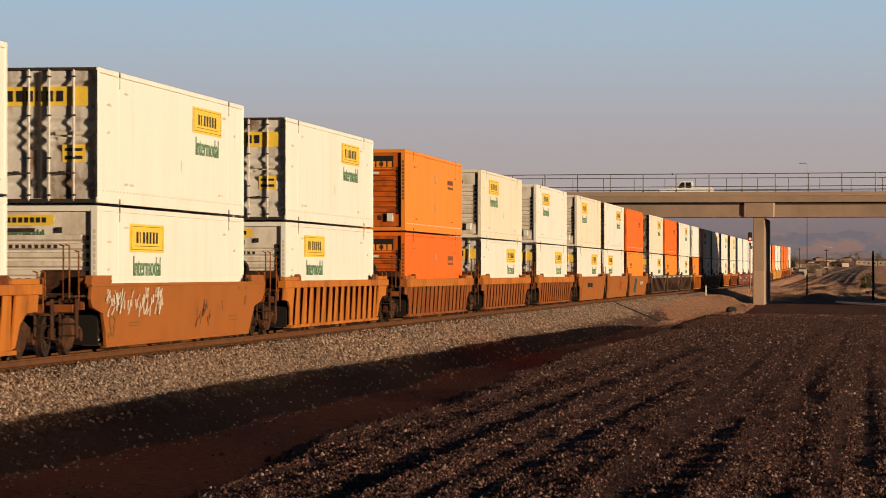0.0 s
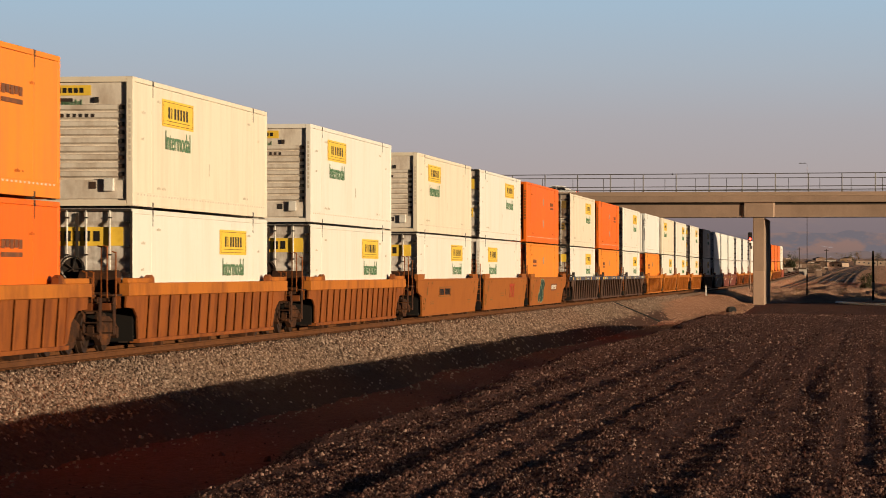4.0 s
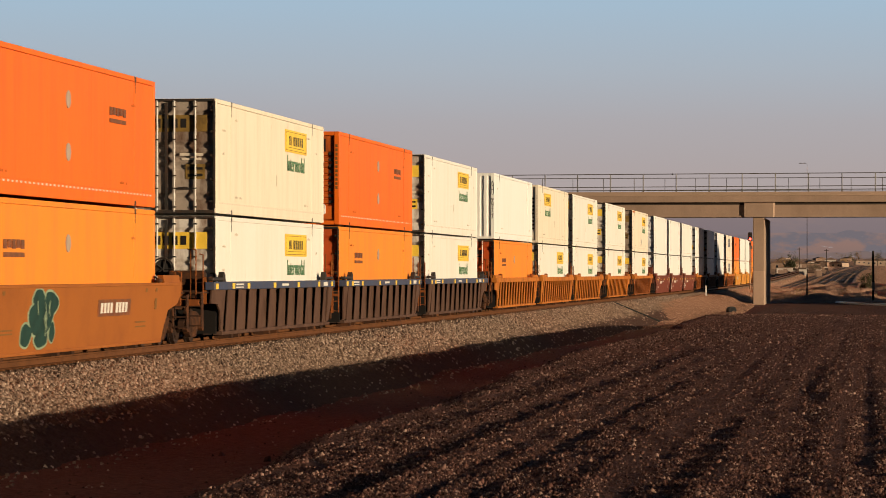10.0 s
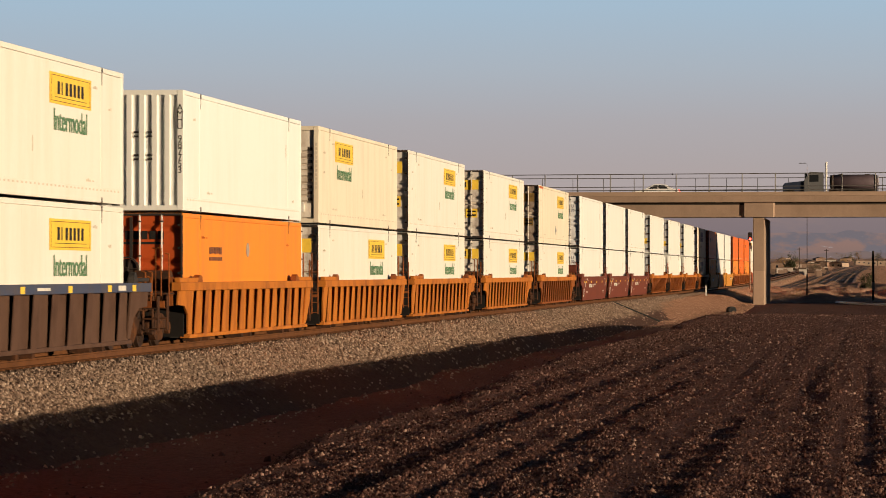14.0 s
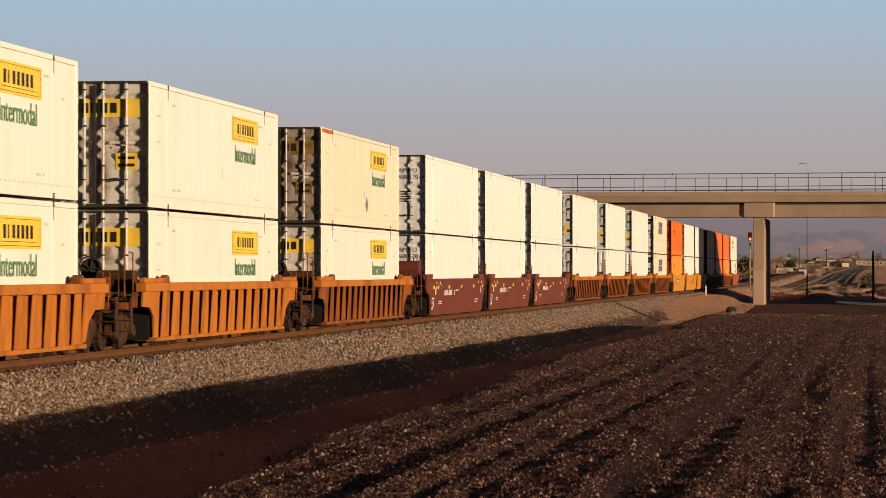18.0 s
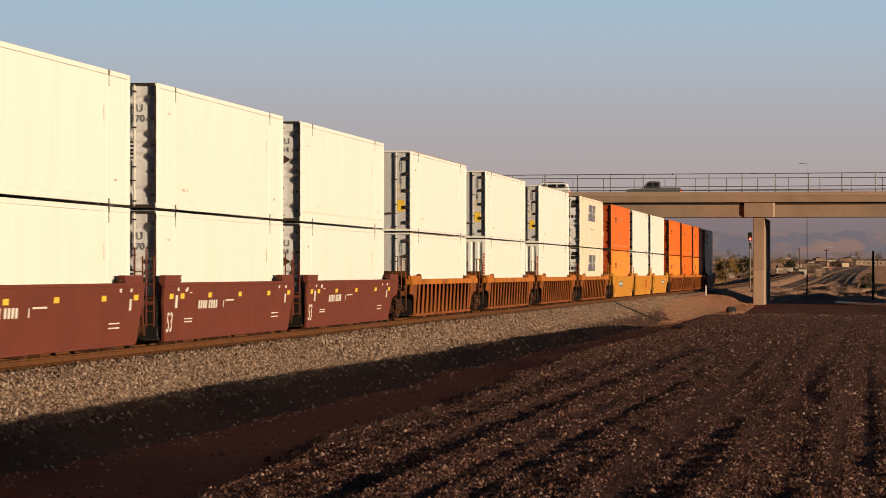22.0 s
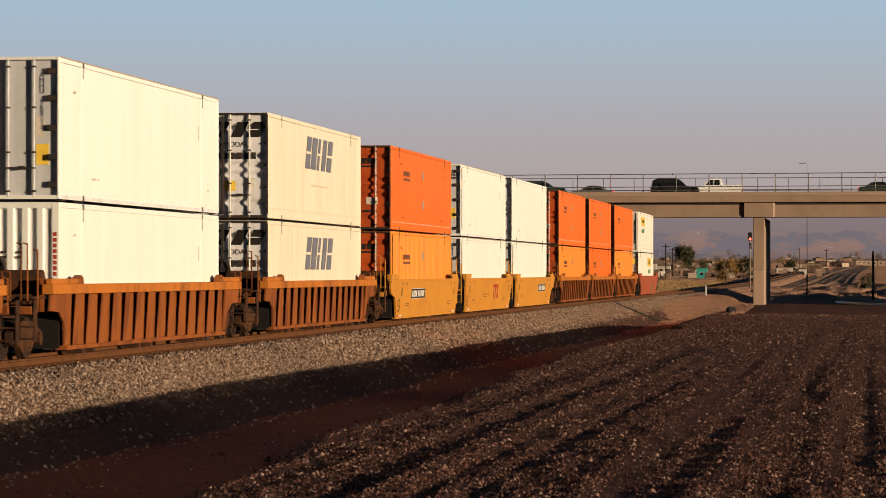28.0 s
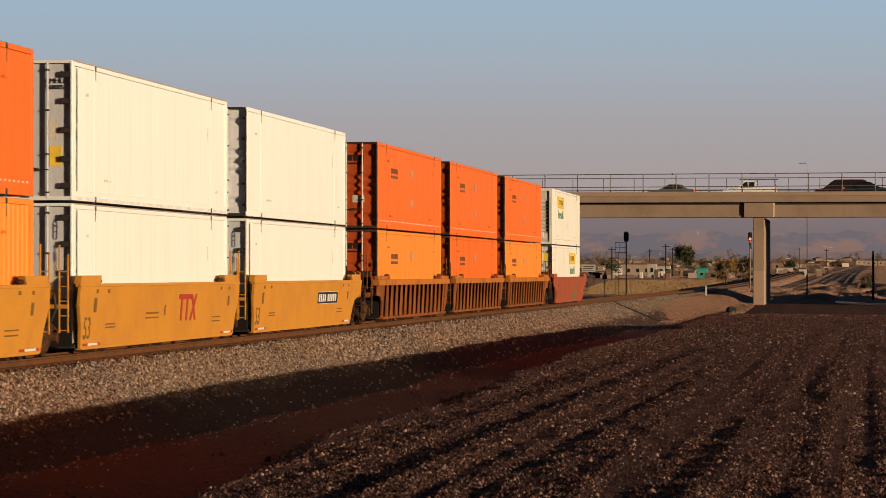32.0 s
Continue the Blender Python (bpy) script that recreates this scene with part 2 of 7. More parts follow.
def land(x, y):
    """The height of the ground at (x, y): track bed, ditch, gravel bench on the camera's side, plain beyond the bridge."""
    n1 = noise.noise(Vector((x * 0.35, y * 0.13, 3.0)))
    n2 = noise.noise(Vector((x * 1.3, y * 0.8, 9.0)))
    n3 = noise.noise(Vector((x * 4.0, y * 3.0, 5.0)))
    if x < 1.9:
        z = -0.45 - 0.5 * max(0.0, -1.9 - x)
        z = max(z, -1.1 + 0.12 * n1)
        return z + rise(y)
    soft = min(1.0, max(0.0, (y - 205) / 55.0))
    bank = -0.45 + 0.17 * soft - (0.52 - 0.20 * soft) * (x - 1.9) + 0.06 * n2 * soft
    xe, ze, zd = knots(y, EDGE_X), knots(y, EDGE_Z), knots(y, DITCH_Z)
    xe += 0.5 * n1 + 0.25 * n2
    if y > 330:
        ze = zd = knots(y, ((330, -1.4), (420, -0.9), (4000, -0.9)))
    run = 2.6
    if x < xe - run:
        z = zd + 0.10 * n1 + 0.05 * n2
    elif x < xe:
        s = (x - xe + run) / run
        s = s * s * (3 - 2 * s)
        z = zd + (ze - zd) * s + 0.08 * n2 + 0.05 * s * noise.noise(Vector((x * 2.6, y * 0.9, 17.0)))
    else:
        d = x - xe          # the bench swells a little between its edge and the road side
        z = ze + (min(0.02 * d, 0.06 - 0.012 * (min(d, 9.0) - 3.0)) if y < 330 else 0.0)
        if y < 330:
            z += 0.034 * noise.noise(Vector((x * 2.1, y * 0.012, 21.0))) * min(1.0, 90.0 / (y + 20)) + 0.020 * noise.noise(Vector((x * 4.6, y * 0.03, 31.0))) * min(1.0, 70.0 / (y + 20)) + 0.006 * n2 + 0.012 * n1 + 0.016 * noise.noise(Vector((x * 8.0, y * 0.05, 51.0))) * min(1.0, 60.0 / (y + 20)) + 0.016 * noise.noise(Vector((x * 5.0, y * 1.1, 41.0))) * min(1.0, 60.0 / (y + 10))
    if y > 335:
        far = min(1.0, (y - 335) / 40) * (1.0 if y < 430 or (x > 8 and y < 540) else max(0.12, 1 - (y - (540 if x > 8 else 430)) / 60))
        z += far * (0.8 * noise.noise(Vector((x * 0.10, y * 0.045, 2.0))) + 0.75 * noise.noise(Vector((x * 0.26, y * 0.085, 8.0))) + 0.16 * noise.noise(Vector((x * 0.9, y * 0.4, 4.0))))
        z += 0.9 * math.exp(-((x - 12.3) / 2.4) ** 2 - ((y - 347) / 5.0) ** 2)
        if y > 345:
            z += (0.05 + 0.04 * far) * noise.noise(Vector((x * 1.9, y * 0.31, 14.0)))
    z = max(z, bank) + (0.022 * n3 if y < 330 else 0.0)
    if 285 < y < 330:      # a heap of soil beside the pier
        z += 0.6 * math.exp(-((x - 4.6) / 1.7) ** 2 - ((y - 305) / 5.5) ** 2)
    return z + rise(y)


def steps(*runs):
    out = []
    for a, b, s in runs:
        k = max(1, round((b - a) / s))
        out += [a + (b - a) * i / k for i in range(k)]
    return out + [runs[-1][1]]


GX = steps((-2600, -600, 200), (-600, -120, 40), (-120, -20, 8), (-20, 1.5, 1.2), (1.5, 9, 0.3), (9, 17.8, 0.12), (17.8, 40, 0.6), (40, 140, 8), (140, 600, 40), (600, 2600, 200))
GY = steps((-300, 10, 12), (10, 20, 2), (20, 70, 0.22), (70, 130, 0.5), (130, 340, 1.2), (340, 480, 1.6), (480, 800, 3), (800, 2000, 60), (2000, 4800, 200))


def grid_mesh(name, xs, ys, height):
    verts = [(x, y, height(x, y)) for y in ys for x in xs]
    w = len(xs)
    faces = [(j * w + i, j * w + i + 1, (j + 1) * w + i + 1, (j + 1) * w + i) for j in range(len(ys) - 1) for i in range(w - 1)]
    me = bpy.data.meshes.new(name)
    me.from_pydata(verts, [], faces)
    for p in me.polygons:
        p.use_smooth = True
    return me


def ground_material():
    """Reddish dry soil with dark crushed stone lying on the bench, patchy between the two."""
    m = bpy.data.materials.new("soil_and_gravel")
    m.use_nodes = True
    nt = m.node_tree
    bsdf = nt.nodes["Principled BSDF"]
    bsdf.inputs["Roughness"].default_value = 0.95
    bsdf.inputs["Specular IOR Level"].default_value = 0.1
    co = nt.nodes.new("ShaderNodeTexCoord")
    sep = nt.nodes.new("ShaderNodeSeparateXYZ")
    nt.links.new(co.outputs["Object"], sep.inputs[0])
    patch = node(nt, "ShaderNodeTexNoise", Scale=0.35, Detail=7.0, Roughness=0.7)
    fine = node(nt, "ShaderNodeTexNoise", Scale=9.0, Detail=8.0, Roughness=0.8)
    stone = node(nt, "ShaderNodeTexVoronoi", Scale=32.0)
    for n in (patch, fine, stone):
        nt.links.new(co.outputs["Object"], n.inputs["Vector"])
    wob = nt.nodes.new("ShaderNodeMath")
    wob.operation = "MULTIPLY_ADD"
    wob.inputs[1].default_value = 3.2
    nt.links.new(patch.outputs["Fac"], wob.inputs[0])
    nt.links.new(sep.outputs["X"], wob.inputs[2])
    zone = nt.nodes.new("ShaderNodeMapRange")
    zone.inputs["From Min"].default_value, zone.inputs["From Max"].default_value = 13.3, 14.1
    # the bench narrows away from the track with distance
    drift = nt.nodes.new("ShaderNodeMath")
    drift.operation = "MULTIPLY_ADD"
    drift.inputs[1].default_value = 0.012
    nt.links.new(sep.outputs["Y"], drift.inputs[0])
    nt.links.new(wob.outputs[0], drift.inputs[2])
    nt.links.new(drift.outputs[0], zone.inputs["Value"])
    soil = nt.nodes.new("ShaderNodeValToRGB")
    soil.color_ramp.elements[0].color, soil.color_ramp.elements[1].color = (0.05, 0.0155, 0.013, 1), (0.25, 0.088, 0.068, 1)
    soil.color_ramp.elements[0].position, soil.color_ramp.elements[1].position = 0.3, 0.7
    nt.links.new(fine.outputs["Fac"], soil.inputs[0])
    rock = nt.nodes.new("ShaderNodeValToRGB")
    rock.color_ramp.elements[0].color, rock.color_ramp.elements[1].color = (0.055, 0.024, 0.019, 1), (0.205, 0.096, 0.074, 1)
    rock.color_ramp.elements[0].position, rock.color_ramp.elements[1].position = 0.3, 0.75
    nt.links.new(fine.outputs["Fac"], rock.inputs[0])
    mix = nt.nodes.new("ShaderNodeMix")
    mix.data_type = "RGBA"
    nt.links.new(zone.outputs[0], mix.inputs["Factor"])
    nt.links.new(soil.outputs[0], mix.inputs["A"])
    nt.links.new(rock.outputs[0], mix.inputs["B"])
    sand = nt.nodes.new("ShaderNodeValToRGB")
    sand.color_ramp.elements[0].color, sand.color_ramp.elements[1].color = (0.48, 0.265, 0.175, 1), (0.72, 0.44, 0.30, 1)
    sand.color_ramp.elements[0].position, sand.color_ramp.elements[1].position = 0.35, 0.65
    nt.links.new(patch.outputs["Fac"], sand.inputs[0])
    far = nt.nodes.new("ShaderNodeMapRange")
    far.inputs["From Min"].default_value, far.inputs["From Max"].default_value = 318.0, 345.0
    nt.links.new(sep.outputs["Y"], far.inputs["Value"])
    near_y, near_x, both = nt.nodes.new("ShaderNodeMapRange"), nt.nodes.new("ShaderNodeMapRange"), nt.nodes.new("ShaderNodeMath")
    near_y.inputs["From Min"].default_value, near_y.inputs["From Max"].default_value = 150.0, 225.0
    near_x.inputs["From Min"].default_value, near_x.inputs["From Max"].default_value = 9.3, 7.5
    nt.links.new(sep.outputs["Y"], near_y.inputs["Value"])
    nt.links.new(wob.outputs[0], near_x.inputs["Value"])
    both.operation = "MULTIPLY"
    nt.links.new(near_y.outputs[0], both.inputs[0])
    nt.links.new(near_x.outputs[0], both.inputs[1])
    pink = nt.nodes.new("ShaderNodeValToRGB")
    pink.color_ramp.elements[0].color, pink.color_ramp.elements[1].color = (0.15, 0.07, 0.045, 1), (0.44, 0.25, 0.165, 1)
    pink.color_ramp.elements[0].position, pink.color_ramp.elements[1].position = 0.35, 0.65
    nt.links.new(fine.outputs["Fac"], pink.inputs[0])
    pink_mix = nt.nodes.new("ShaderNodeMix")
    pink_mix.data_type = "RGBA"
    nt.links.new(both.outputs[0], pink_mix.inputs["Factor"])
    nt.links.new(mix.outputs["Result"], pink_mix.inputs["A"])
    nt.links.new(pink.outputs[0], pink_mix.inputs["B"])
    mix = pink_mix
    plain_mix = nt.nodes.new("ShaderNodeMix")
    plain_mix.data_type = "RGBA"
    nt.links.new(far.outputs[0], plain_mix.inputs["Factor"])
    nt.links.new(mix.outputs["Result"], plain_mix.inputs["A"])
    nt.links.new(sand.outputs[0], plain_mix.inputs["B"])
    nt.links.new(plain_mix.outputs["Result"], bsdf.inputs["Base Color"])
    b1 = node(nt, "ShaderNodeBump", Strength=0.9, Distance=0.05)
    nt.links.new(fine.outputs["Fac"], b1.inputs["Height"])
    b2 = node(nt, "ShaderNodeBump", Strength=0.9, Distance=0.03)
    nt.links.new(stone.outputs["Distance"], b2.inputs["Height"])
    nt.links.new(b1.outputs[0], b2.inputs["Normal"])
    clods = node(nt, "ShaderNodeTexNoise", Scale=1.6, Detail=9.0, Roughness=0.75)
    nt.links.new(co.outputs["Object"], clods.inputs["Vector"])
    b3 = node(nt, "ShaderNodeBump", Distance=0.5)
    nt.links.new(far.outputs[0], b3.inputs["Strength"])
    nt.links.new(clods.outputs["Fac"], b3.inputs["Height"])
    nt.links.new(b2.outputs[0], b3.inputs["Normal"])
    nt.links.new(b3.outputs[0], bsdf.inputs["Normal"])
    return m


SOIL = ground_material()
ground_me = grid_mesh("ground", GX, GY, land)
ground_me.materials.append(SOIL)
ground = tagged(new("ground", ground_me), "dry reddish soil and dark gravel beside the railway", "ground", kind="structure")


# ---- track ----
def ballast_material():
    m = bpy.data.materials.new("ballast_stone")
    m.use_nodes = True
    nt = m.node_tree
    bsdf = nt.nodes["Principled BSDF"]
    bsdf.inputs["Roughness"].default_value = 0.9
    bsdf.inputs["Specular IOR Level"].default_value = 0.1
    co = nt.nodes.new("ShaderNodeTexCoord")
    vor = node(nt, "ShaderNodeTexVoronoi", Scale=14.0)
    big = node(nt, "ShaderNodeTexNoise", Scale=0.7, Detail=5.0)
    nt.links.new(co.outputs["Object"], vor.inputs["Vector"])
    nt.links.new(co.outputs["Object"], big.inputs["Vector"])
    ramp = nt.nodes.new("ShaderNodeValToRGB")
    ramp.color_ramp.elements[0].color, ramp.color_ramp.elements[1].color = (0.11, 0.072, 0.052, 1), (0.42, 0.30, 0.22, 1)
    nt.links.new(vor.outputs["Color"], ramp.inputs[0])
    tint = nt.nodes.new("ShaderNodeMix")
    tint.data_type = "RGBA"
    tint.inputs["B"].default_value = (0.30, 0.20, 0.13, 1)
    lim = nt.nodes.new("ShaderNodeMapRange")
    lim.inputs["From Min"].default_value, lim.inputs["From Max"].default_value, lim.inputs["To Max"].default_value = 0.45, 0.7, 0.6
    nt.links.new(big.outputs["Fac"], lim.inputs["Value"])
    nt.links.new(lim.outputs[0], tint.inputs["Factor"])
    nt.links.new(ramp.outputs[0], tint.inputs["A"])
    # soil washed over the stones at the bank's foot, darkened further to paint shade
    sep, foot, soil_shade = nt.nodes.new("ShaderNodeSeparateXYZ"), nt.nodes.new("ShaderNodeMapRange"), nt.nodes.new("ShaderNodeMix")
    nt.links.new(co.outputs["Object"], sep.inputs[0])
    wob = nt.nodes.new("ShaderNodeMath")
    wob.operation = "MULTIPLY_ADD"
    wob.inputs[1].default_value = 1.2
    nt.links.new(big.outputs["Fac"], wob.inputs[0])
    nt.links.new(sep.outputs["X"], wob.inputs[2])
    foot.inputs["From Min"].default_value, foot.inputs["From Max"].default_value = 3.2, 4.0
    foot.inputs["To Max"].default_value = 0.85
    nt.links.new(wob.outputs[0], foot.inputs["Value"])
    soil_shade.data_type = "RGBA"
    soil_shade.inputs["B"].default_value = (0.05, 0.020, 0.016, 1)
    nt.links.new(foot.outputs[0], soil_shade.inputs["Factor"])
    nt.links.new(tint.outputs["Result"], soil_shade.inputs["A"])
    # darker strip by the ends of the ties
    near_ties, tie_edge = nt.nodes.new("ShaderNodeMapRange"), nt.nodes.new("ShaderNodeMix")
    near_ties.inputs["From Min"].default_value, near_ties.inputs["From Max"].default_value = 2.15, 1.95
    near_ties.inputs["To Max"].default_value = 0.9
    nt.links.new(wob.outputs[0], near_ties.inputs["Value"])
    tie_edge.data_type = "RGBA"
    tie_edge.inputs["B"].default_value = (0.03, 0.018, 0.013, 1)
    nt.links.new(near_ties.outputs[0], tie_edge.inputs["Factor"])
    nt.links.new(soil_shade.outputs["Result"], tie_edge.inputs["A"])
    nt.links.new(tie_edge.outputs["Result"], bsdf.inputs["Base Color"])
    b = node(nt, "ShaderNodeBump", Strength=1.0, Distance=0.05)
    b.invert = True
    nt.links.new(vor.outputs["Distance"], b.inputs["Height"])
    nt.links.new(b.outputs[0], bsdf.inputs["Normal"])
    return m


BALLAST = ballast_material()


def bed(x, y):
    e = abs(x)
    z = knots(e, ((1.25, -0.33), (1.40, -0.29), (1.55, -0.145), (1.75, -0.18), (6.0, -2.42)))
    return z + 0.045 * noise.noise(Vector((x * 6, y * 6, 1.0))) + 0.03 * noise.noise(Vector((x * 1.1, y * 0.5, 7.0))) + rise(y)


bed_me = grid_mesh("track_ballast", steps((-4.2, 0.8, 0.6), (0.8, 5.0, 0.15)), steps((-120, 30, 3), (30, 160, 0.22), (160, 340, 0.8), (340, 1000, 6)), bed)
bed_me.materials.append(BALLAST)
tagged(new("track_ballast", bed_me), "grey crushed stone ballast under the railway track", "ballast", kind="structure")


def rail_line(x0):
    """A rail: foot, web and head, following the rise."""
    prof = ((-0.07, -0.17), (0.07, -0.17), (0.07, -0.155), (0.012, -0.135), (0.012, -0.045), (0.036, -0.035), (0.036, 0.0), (-0.036, 0.0), (-0.036, -0.035), (-0.012, -0.045), (-0.012, -0.135), (-0.07, -0.155))
    ys = steps((-120, 330, 30), (330, 1000, 20))
    verts, faces = [], []
    n = len(prof)
    for y in ys:
        verts += [(x0 + u, y, v + rise(y)) for u, v in prof]
    for j in range(len(ys) - 1):
        for i in range(n):
            k = (i + 1) % n
            faces.append((j * n + i, j * n + k, (j + 1) * n + k, (j + 1) * n + i))
    me = bpy.data.meshes.new("rail")
    me.from_pydata(verts, [], faces)
    me.materials.append(RAIL)
    return me


track = tagged(new("railway_track"), "brown steel rails on dark wooden ties", "railway track", kind="structure")
for x0 in (-0.755, 0.755):
    part("rail", rail_line(x0), None, track)
TIES = [mesh_of("tie", boxes((-1.3 - 0.03 * k, -0.115, -0.36, 1.28 + 0.05 * k, 0.115, -0.172), bevel=0.012), TIE) for k in range(3)]
for k in range(230):
    y = 38.0 + k * 0.5 + random.uniform(-0.03, 0.03)
    part("tie", TIES[k % 3], None, track, at=pose(0, y, random.uniform(-0.015, 0.005), 0, 0, random.uniform(-0.8, 0.8)))
bm = bmesh.new()
for k in range(1400):
    y = 153.0 + k * 0.5
    add_box(bm, -1.3, y - 0.115, -0.36 + rise(y), 1.3, y + 0.115, -0.172 + rise(y))
tagged(part("tie_row", bm, TIE, track), kind="stuff")
bm = bmesh.new()
for k in range(230):
    y = 38.0 + k * 0.5
    for x in (-0.755, 0.755):
        add_box(bm, x - 0.17, y - 0.1, -0.174, x + 0.17, y + 0.1, -0.158)
tagged(part("tie_plates", bm, RAIL, track), kind="stuff")


# ---- bridge ----
BY0, BY1 = 311.0, 332.0
BW = BY1 - BY0
BX0, BX1 = -70.0, 45.0
bridge = tagged(new("road_bridge"), "tan concrete girder road bridge with a pipe railing over the railway", "bridge")
bridge.location = (0, BY0, 0)
part("deck_slab", boxes((BX0, 0.1, 8.7, BX1, BW - 0.1, 9.12)), CONCRETE, bridge)
for y0, y1 in ((-0.30, 0.1), (BW - 0.1, BW + 0.30)):
    part("parapet", boxes((BX0, y0, 8.53, BX1, y1, 9.5), bevel=0.02), CONCRETE, bridge)
part("coping", boxes((BX0, -0.345, 9.14, BX1, 0.14, 9.54), bevel=0.02), COPING, bridge, "paler concrete coping")
for k in range(6):
    y = 0.32 + k * 4.0
    low = 7.08 + 0.06 * k          # the deck has a crossfall
    part("girder", boxes((BX0, y, low, BX1, y + 0.45, 8.7), (BX0, y - 0.10, low, BX1, y + 0.55, low + 0.16)), CONCRETE, bridge)
# dark strip along the outer girder, just below the parapet
part("dark_joint", boxes((BX0, 0.295, 8.29, BX1, 0.33, 8.56)), DARKCONC, bridge, "dark strip on the girder under the parapet")
block = [(5.85, 0.5), (5.85, 0.06), (8.62, 0.06), (8.80, 0.26), (8.80, 0.5)]
part("diaphragm_block", prism(block, "z", 7.085, 8.68), CONCRETE, bridge, "concrete block where the spans meet over the pier")
part("pier_wall", boxes((6.68, 0.42, -2.4, 7.76, BW - 0.4, 7.07), bevel=0.05), CONCRETE, bridge)
# paler band on the lower part of the pier's near end
part("painted_band", boxes((6.675, 0.412, -1.6, 7.765, 3.0, 1.9), bevel=0.05), COPING, bridge, "paler band round the foot of the pier")
part("pipe", tubes(((5.95, 0.2, 7.3), (5.95, 0.2, 8.5), 0.05)), IRON, bridge)
for x in (-42.0, 21.5):
    part("abutment", boxes((x - 1, 0, -2.5, x + 1, BW, 8.6)), CONCRETE, bridge)
# the railing
post = mesh_of("railing_post", tubes(((0, 0, 9.4), (0, 0, 11.32), 0.05)), IRON)
foot = mesh_of("post_foot", boxes((-0.07, -0.07, 9.4, 0.07, 0.07, 9.75)), IRON)
for k in range(33):
    x = -58.2 + k * 3.193
    part("railing_post", post, None, bridge, at=pose(x, -0.1, 0.003 * (x - 12)))
    part("post_foot", foot, None, bridge, at=pose(x, -0.1, 0))
for z, r in ((11.32, 0.04), (10.08, 0.038), (9.75, 0.04)):
    part("railing_rail", tubes(((BX0, -0.1, z + 0.003 * (BX0 - 12)), (BX1, -0.1, z + 0.003 * (BX1 - 12)), r)), IRON, bridge)
part("clamp", tubes(((-1.15, -0.14, 11.25), (-1.02, -0.14, 11.25), 0.09), sides=10), STEEL, bridge, "dark clamp on the top rail")
far_post = mesh_of("far_railing_post", tubes(((0, 0, 9.4), (0, 0, 11.5), 0.032), sides=6), IRON)
for k in range(33):
    part("far_railing_post", far_post, None, bridge, at=pose(-60.5 + k * 3.19 - 0.04, BW, 0))
for z, r in ((11.5, 0.035), (10.2, 0.028)):
    part("far_railing_rail", tubes(((BX0, BW, z), (BX1, BW, z), r)), IRON, bridge)
for side, xs in ((1, ((22.5, 8.6), (44.9, 8.6), (45.1, 9.12), (160.0, 1.05), (850.0, 1.05))), (-1, ((-43.0, 8.6), (-69.9, 8.6), (-70.1, 9.12), (-950.0, 9.12)))):
    bm = bmesh.new()
    ys = (BY0 - 0.1, BY0 + 0.1, BY1 - 0.1, BY1 + 0.1)
    prof = [[bm.verts.new((x, y, z)) for y, z in zip(ys, (-2.5, top, top, -2.5))] for x, top in xs]
    for a, b in zip(prof, prof[1:]):
        for i in range(3):
            bm.faces.new((a[i], a[i + 1], b[i + 1], b[i]) if side < 0 else (b[i], b[i + 1], a[i + 1], a[i]))
    bm.faces.new(prof[0])
    bmesh.ops.recalc_face_normals(bm, faces=bm.faces[:])
    tagged(new("embankment", mesh_of("embankment", bm, SOIL)), "soil embankment carrying the road to the bridge", "embankment", kind="structure")


# ---- containers ----
CL, CW, CH = 16.15, 2.59, 2.89        # a 53-foot container; length along y, its origin in the middle of its floor


DOOR_Y = -CL / 2 + 0.085      # the doors lie back from the corner posts


def add_grooves(bm, x0, x1, y, z0, z1, centres, depth, half=0.125):
    """A sheet that looks to -y with soft hollows running across it at the given heights."""
    rows = [(z0, 0.0)]
    for c in centres:
        rows += [(c + half * k / 4, depth * 0.5 * (1 + math.cos(math.pi * k / 4))) for k in range(-4, 5)]
    rows.append((z1, 0.0))
    pairs = [[bm.verts.new((x, y + d, z)) for x in (x0, x1)] for z, d in rows]
    for a, b in zip(pairs, pairs[1:]):
        bm.faces.new((a[0], a[1], b[1], b[0]))
    for f in bm.faces:
        f.smooth = True


def add_side_pleats(bm, x, y0, y1, z0, z1, count, depth, way):
    rows = []
    step = (y1 - y0) / count
    for i in range(count):
        y = y0 + i * step
        rows += [(y, 0.0), (y + step * 0.6, 0.0), (y + step * 0.68, depth), (y + step * 0.92, depth)]
    rows.append((y1, 0.0))
    pairs = [[bm.verts.new((x - way * d, y, z)) for z in (z0, z1)] for y, d in rows]
    for a, b in zip(pairs, pairs[1:]):
        bm.faces.new((a[0], b[0], b[1], a[1]) if way > 0 else (b[0], a[0], a[1], b[1]))


def bars(rows, axis, at, thick=0.006):
    """Plain bars of unreadable or left-out writing: rows of (u0, v0, u1, v1) on a face."""
    bm = bmesh.new()
    for u0, v0, u1, v1 in rows:
        if axis == "x":
            lo, hi = sorted((at, at + thick))
            add_box(bm, lo, min(u0, u1), v0, hi, max(u0, u1), v1)
        else:
            lo, hi = sorted((at, at + thick))
            add_box(bm, min(u0, u1), lo, v0, max(u0, u1), hi, v1)
    return bm


def ticks(rows):
    """Breaks bars of small print into short dashes."""
    out = []
    for u0, v0, u1, v1 in rows:
        if u1 - u0 < 0.2:
            out.append((u0, v0, u0 + 0.03, v1))
            continue
        n = max(2, int((u1 - u0) / 0.14))
        out += [(u0 + i * 0.14, v0, u0 + i * 0.14 + 0.07, v0 + 0.045 + 0.02 * (i % 2)) for i in range(n) if i % 5 != 3]
    return out


